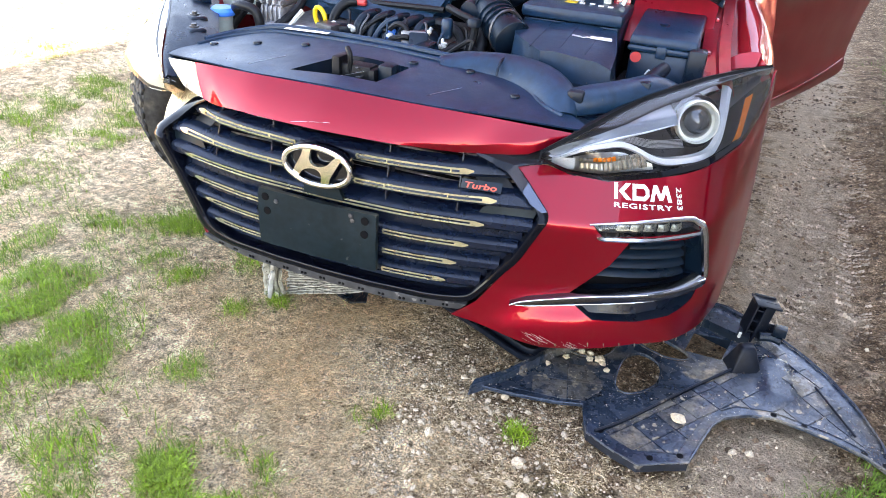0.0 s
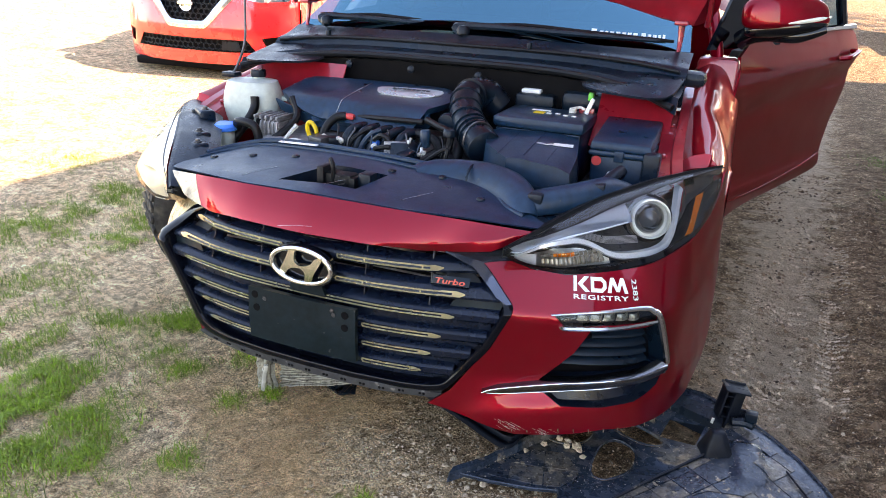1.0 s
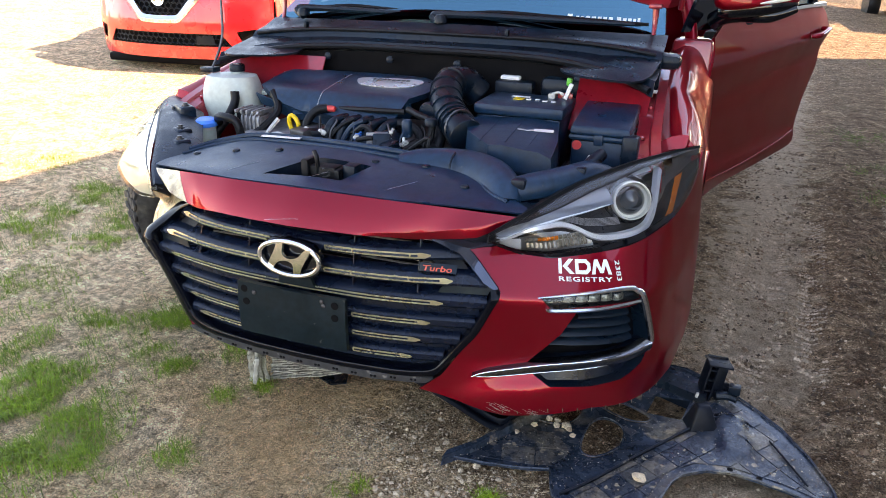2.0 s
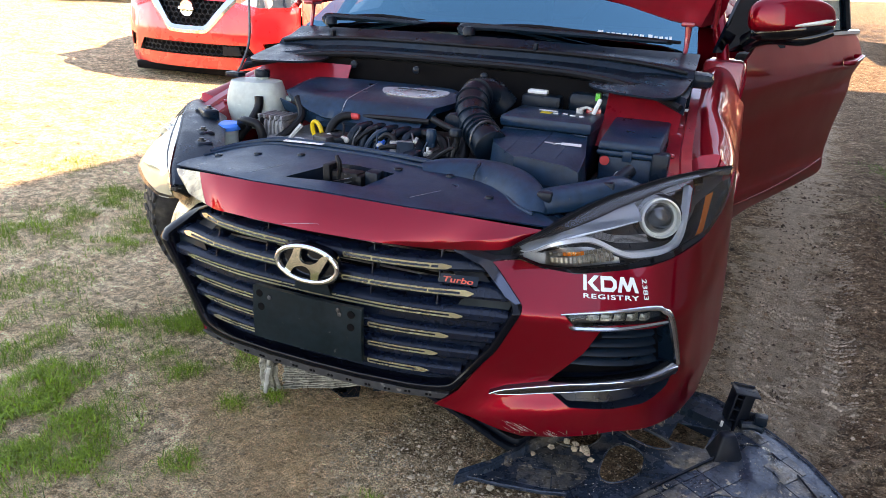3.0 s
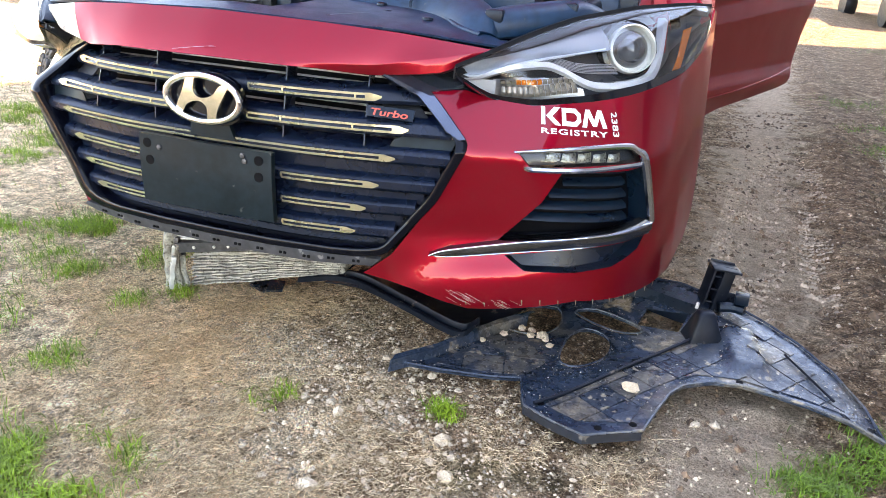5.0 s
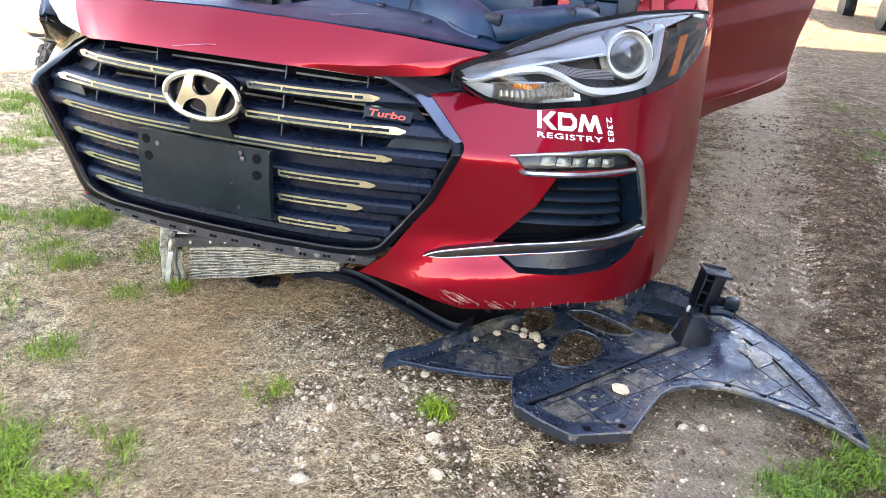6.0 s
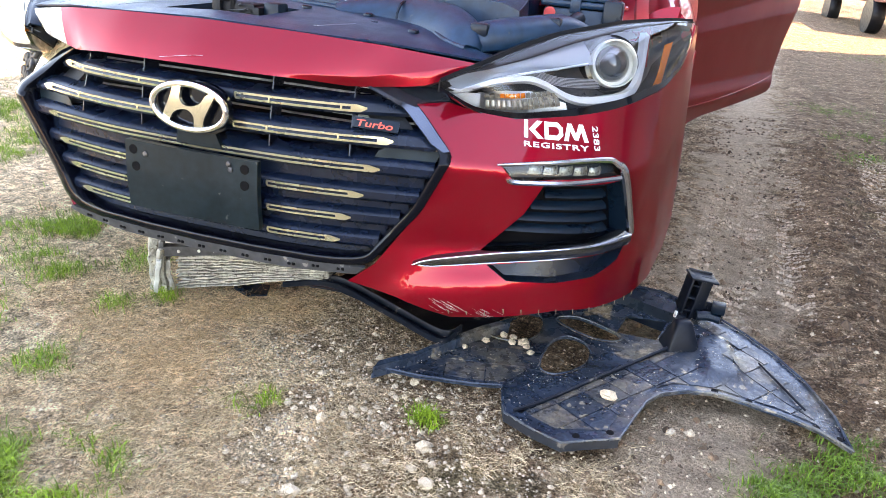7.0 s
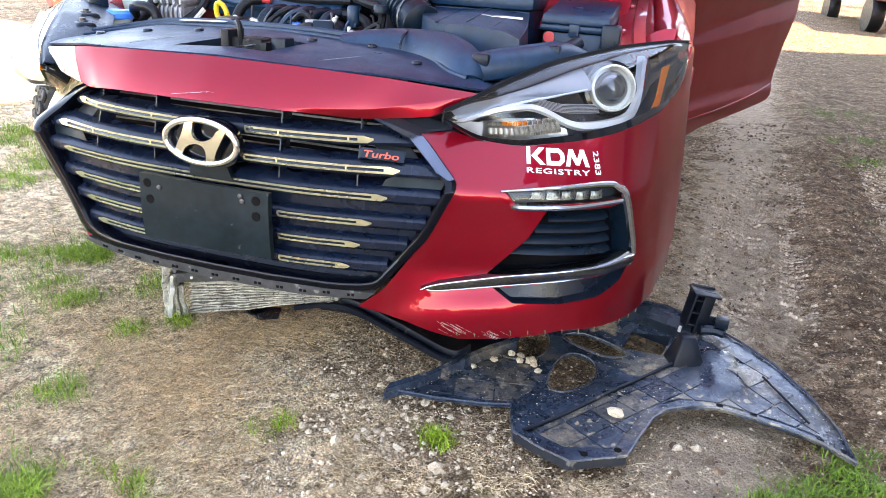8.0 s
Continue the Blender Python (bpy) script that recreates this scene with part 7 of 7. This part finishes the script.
CLUMPS = [(-.867, -.172, .22, 1500), (-.618, -.259, .16, 900), (-.70, -.33, .18, 900), (-2.164, 1.059, .22, 700), (-2.27, 1.285, .16, 400), (-2.175, .67, .26, 900), (-2.89, 1.426, .2, 300), (-1.721, .776, .12, 300), (-.901, .386, .09, 350),
          (-.711, .165, .05, 260), (-1.843, 1.071, .1, 250), (-.794, .391, .07, 240), (-.5, -.30, .09, 300), (-1.044, .215, .12, 260), (.059, -.466, .09, 700), (.10, -.40, .05, 420), (.105, -.365, .035, 160), (1.163, .098, .06, 400), (1.215, .150, .07, 500),
          (1.30, .245, .08, 550), (.537, .012, .025, 90), (.570, -.01, .022, 90), (.236, -.078, .022, 70), (-.696, .163, .05, 200), (-1.737, .963, .1, 250), (1.56, 4.6, .28, 420), (1.62, 3.05, .16, 300), (1.69, 3.7, .14, 240), (2.3, 9.4, .5, 300), (1.49, 3.6, .1, 90), (-1.2, -.1, .35, 1300), (-1.6, .3, .25, 500), (-.3, -.55, .2, 700),
          (-1.05, -.45, .3, 1500), (-.045, -.44, .055, 330), (-.09, -.46, .05, 220), (1.42, .0, .15, 900), (-.12, .33, .03, 60), (-.34, .10, .05, 130), (-.58, .14, .06, 180), (-.27, -.18, .06, 120), (.20, -.10, .04, 70), (.03, -.44, .10, 500), (-.26, .16, .04, 90), (-.80, .31, .08, 200), (-.45, .30, .10, 200)]
green, deep_green, dry, pale, brown = [], [], [], [], []
for cx, cy, s, n in CLUMPS:
    for k in range(int(n * (3.5 if s > .1 and cx < 0 else 3.0))):
        x, y = rng.gauss(cx, s * .55), rng.gauss(cy, s * .55)
        if noise.noise((x * 9, y * 9, 5)) + rng.gauss(0, .16) > -.06:
            (deep_green if cx > 1 else green).append((x, y, rng.uniform(.008, .031) * (.72 if cx > 1 else 1.2 if s > .1 else 1), rng.uniform(.0006, .0014)))
blades("grass", green, (.18, .275, .020), "short green grass tufts growing in the dirt", "grass", 1.7, False, .65)
blades("grass", deep_green, (.11, .19, .018), "dark green grass tufts beside the fallen tray", "grass", 1.7, False, .6)
gold = []
# straw lies thick in some places and thin over the rest
for cx, cy, wide, deep, n in ((.16, -.30, .22, .14, 15000), (.20, -.12, .16, .10, 6000), (.62, -.10, .16, .08, 5000), (.80, -.02, .10, .06, 2500), (.42, -.34, .30, .10, 9000), (-.55, .0, .45, .30, 13000), (-.30, -.30, .35, .20, 9000), (-1.0, .4, .7, .5, 9000), (.0, -.05, 1.0, .5, 16000)):
    for k in range(n):
        x, y = rng.gauss(cx, wide), rng.gauss(cy, deep)
        if inside((x, y), TRAY) or x > .98 or noise.noise((x * 5, y * 5, 1)) + .6 * noise.noise((x * 14, y * 14, 2)) < -.12:
            continue
        (pale if rng.random() < .6 else brown).append((x, y, rng.uniform(.004, .024) * (1 if rng.random() < .94 else 2.0), rng.uniform(.00018, .00034)))
blades("straw", pale, (.74, .55, .33), "dry pale straw lying over the dirt", "straw", 1.0, True, .4)
blades("old_straw", brown, (.26, .165, .09), "brown rotting straw lying over the dirt", "straw", 1.0, True, .5)
# rust brown dead grass, matted and curled
for cx, cy, wide, n in ((-.29, .0, .07, 700), (-.06, .01, .09, 1300), (-.09, .18, .07, 1200), (.04, -.13, .10, 900), (-.07, -.08, .09, 700), (.05, .26, .06, 600), (-.45, .10, .10, 500)):
    for k in range(n):
        x, y = rng.gauss(cx, wide), rng.gauss(cy, wide * .75)
        if not inside((x, y), TRAY):
            (dry if k % 7 == 0 else gold).append((x, y, rng.uniform(.015, .065), rng.uniform(.00018, .00034)))
blades("dry_grass", dry, (.36, .21, .10), "brown dead grass before the grille", "dry grass", 2.4, False, .5)
blades("matted_grass", gold, (.58, .38, .20), "matted rust brown dead grass before the grille", "dry grass", 1.0, True, .5, 1.8)
# ---- the orange-red sedan parked beyond ----
ORANGE = mat("orange_red_paint", (.60, .012, .018), .3, .1, 1.0, .04, .05, 3, fine=0)
ox, oy = -4.19, 3.60
other = tagged(new("parked_car"), "bright orange red sedan with a chrome V grille", "car")
other.matrix_world = pose(ox, oy, lift(ox, oy) - .085, 0, 3.0, 17) @ Matrix.Diagonal((1, 1, 1.12, 1))
OX_ = [0, .2, .4, .6, .75, .83, .86, .88]
OY_ = [0, .015, .06, .15, .27, .40, .55, .9]


def oskin(x, z, off=0.0):
    a = abs(x)
    y = np.interp(a, OX_, OY_) + .25 * max(0, z - .62) + .05 * max(0, .35 - z) - .02 * hump(z, .47, .08)
    return Vector((x, y - off, z))


OFACE = [(-.86, .30), (-.70, .20), (.70, .20), (.86, .30), (.86, .72), (.62, .70), (.38, .74), (0, .80), (-.38, .74), (-.62, .70), (-.86, .72)]
OV = [(-.40, .735), (.40, .735), (.17, .53), (-.17, .53)]
OL = [(-.52, .40), (.52, .40), (.60, .30), (-.60, .30)]
OFOG = [[(s * .64, .42), (s * .78, .44), (s * .78, .33), (s * .68, .32)] for s in (-1, 1)]
part("bumper", sheet(OFACE, oskin, [OV, OL] + OFOG, .05, .006), ORANGE, other)
vg = part("grille", sheet(OV, lambda x, z: oskin(x, z, -.05), (), .06, .004), DARK, other, "dark honeycomb grille with chrome V")
lg = part("lower_grille", sheet(OL, lambda x, z: oskin(x, z, -.05), (), .06, .004), DARK, other)


def comb(poly, cell, parent):
    rows = []
    xs_, zs_ = [p[0] for p in poly], [p[1] for p in poly]
    z, j = min(zs_), 0
    while z < max(zs_):
        x = min(xs_) + (cell / 2 if j % 2 else 0)
        while x < max(xs_):
            if inside((x, z), poly):
                pts = [oskin(x + cell * .5 * math.cos(a), z + cell * .42 * math.sin(a), -.03) for a in np.arange(math.pi / 6, 7, math.pi / 3)[:7]]
                rows.append(tube(pts, .0035, 4, 0))
            x += cell
        z += cell * .75
        j += 1
    part("mesh", join(*rows), PLASTIC, parent)


comb(OV, .052, vg)
comb(OL, .052, lg)
vline = [(-.43, .76), (-.30, .63), (-.20, .525), (-.12, .505), (.12, .505), (.20, .525), (.30, .63), (.43, .76)]
part("chrome_v", loft([[oskin(x * 1.0, z - .028, .012), oskin(x, z, .028), oskin(x * .90, z + .03, .012)] for x, z in [(p.x, p.y) for p in spline([(a, b, 0) for a, b in vline], 4)]], .008), CHROME, vg)
part("badge", join(turned([(.05, -.008), (.062, -.01), (.066, 0), (.062, .012), (.05, .010)], 24, "y", oskin(0, .665, .02)), box(-.075, .075, -.03, -.018, .653, .677, .004)), CHROME, vg)
part("badge_field", turned([(0, .004), (.050, .004), (.050, -.004), (0, -.004)], 24, "y", oskin(0, .665, .018)), DARK, vg)
part("towing_panel", sheet([(.30, .315), (.46, .315), (.44, .385), (.30, .385)], lambda x, z: oskin(x, z, -.02), (), .05, .004), PLASTIC, lg)
for s in (-1, 1):
    f = (lambda b: b) if s > 0 else mirrored
    hl = part("headlamp", f(sheet([(.42, .70), (.60, .66), (.80, .69), (.85, .80), (.70, .82), (.52, .77)], lambda x, z: oskin(x, z, -.02), (), .05, .004)), CHROME, other, "clear chrome headlamp")
    part("lens", f(sheet([(.40, .70), (.60, .65), (.82, .68), (.87, .81), (.70, .83), (.50, .78)], lambda x, z: oskin(x, z, .006), (), .05)), LENS, hl).visible_shadow = False
    part("lamp_bowl", f(turned([(.05, 0), (.045, -.03), (.02, -.05), (0, -.05)], 16, "y", oskin(.66, .745, 0))), DRLWHITE, hl)
    part("fog_vent", f(sheet(OFOG[1], lambda x, z: oskin(x, z, -.04), (), .05, .004)), DARK, other)
part("chin", box(-.62, .62, .10, .5, .14, .205, .02), DARK, other)
part("hood", loft([[Vector((x, np.interp(abs(x), OX_, OY_) + .06 + (1.05 - np.interp(abs(x), OX_, OY_)) * t, .80 + .17 * math.sin(t * 1.4) - .10 * (x / .86) ** 2 * (1 - .3 * t) + .012 * hump(abs(x), .55, .08))) for x in np.linspace(-.84, .84, 21)] for t in np.linspace(0, 1, 8)], .006), ORANGE, other)
bodyl = [[Vector((s_ * np.interp(z, [.22, .5, .8, .98], [.80, .885, .885, .84]), y, z)) for s_, z in [(-1, .22), (-1, .5), (-1, .8), (-1, .98), (1, .98), (1, .8), (1, .5), (1, .22)]] for y in (.55, 1.2, 2.5, 3.8, 4.5)]
part("body", loft(bodyl, .01), ORANGE, other)
part("cabin", loft([[Vector((-.74, y0, .97)), Vector((-.60, y1, z)), Vector((0, y1 - .03, z + .03)), Vector((.60, y1, z)), Vector((.74, y0, .97))] for y0, y1, z in ((1.08, 1.75, 1.40), (2.2, 2.2, 1.46), (3.0, 2.9, 1.44), (3.95, 3.4, 1.36))], .01), GLOSSBLACK, other)
for x, y in ((-.76, .85), (.76, .85), (-.76, 3.5), (.76, 3.5)):
    part("tyre", turned([(.20, -.1), (.30, -.1), (.315, -.06), (.315, .06), (.30, .1), (.20, .1)], 28, "x", (x, y, .32)), RUBBER, other)


# ---- other vehicles far off across the yard ----
def far_truck(x, y, turn, paint, label, wheels, h0=.55, long=4.6):
    t = tagged(new("parked_truck"), label, "truck")
    t.matrix_world = pose(x, y, lift(x, y), 0, 0, turn)
    part("body", box(-.92, .92, 0, long, h0, 1.25, .06), paint, t)
    part("cab", box(-.80, .80, long * .3, long * .62, 1.24, 1.85, .12, .12), GLOSSBLACK, t)
    for yy in wheels:
        for s in (-1, 1):
            w = part("wheel", turned([(0, -.10), (.20, -.09), (.23, -.11), (.23, .11), (0, .10)], 24, "x", (s * .80, yy, .36)), ALU, t)
            part("tyre", turned([(.23, -.12), (.33, -.12), (.36, -.07), (.36, .07), (.33, .12), (.23, .12)], 32, "x", (s * .80, yy, .36)), RUBBER, w)
    return t


BROWN = mat("faded_maroon_paint", (.24, .12, .11), .4, .2, .4, .2, .1)
GREYPAINT = mat("dark_grey_paint", (.07, .07, .075), .4, .2, .4, .2, .1)
far_truck(3.88, 14.43, 9, BROWN, "faded maroon pickup truck parked on the dirt", (.9, 4.1), .6, 5.0)
far_truck(-11.2, 5.70, -35, GREYPAINT, "dark trailer with three wheels parked across the yard", (.5, 1.6, 2.4), .75, 3.4)
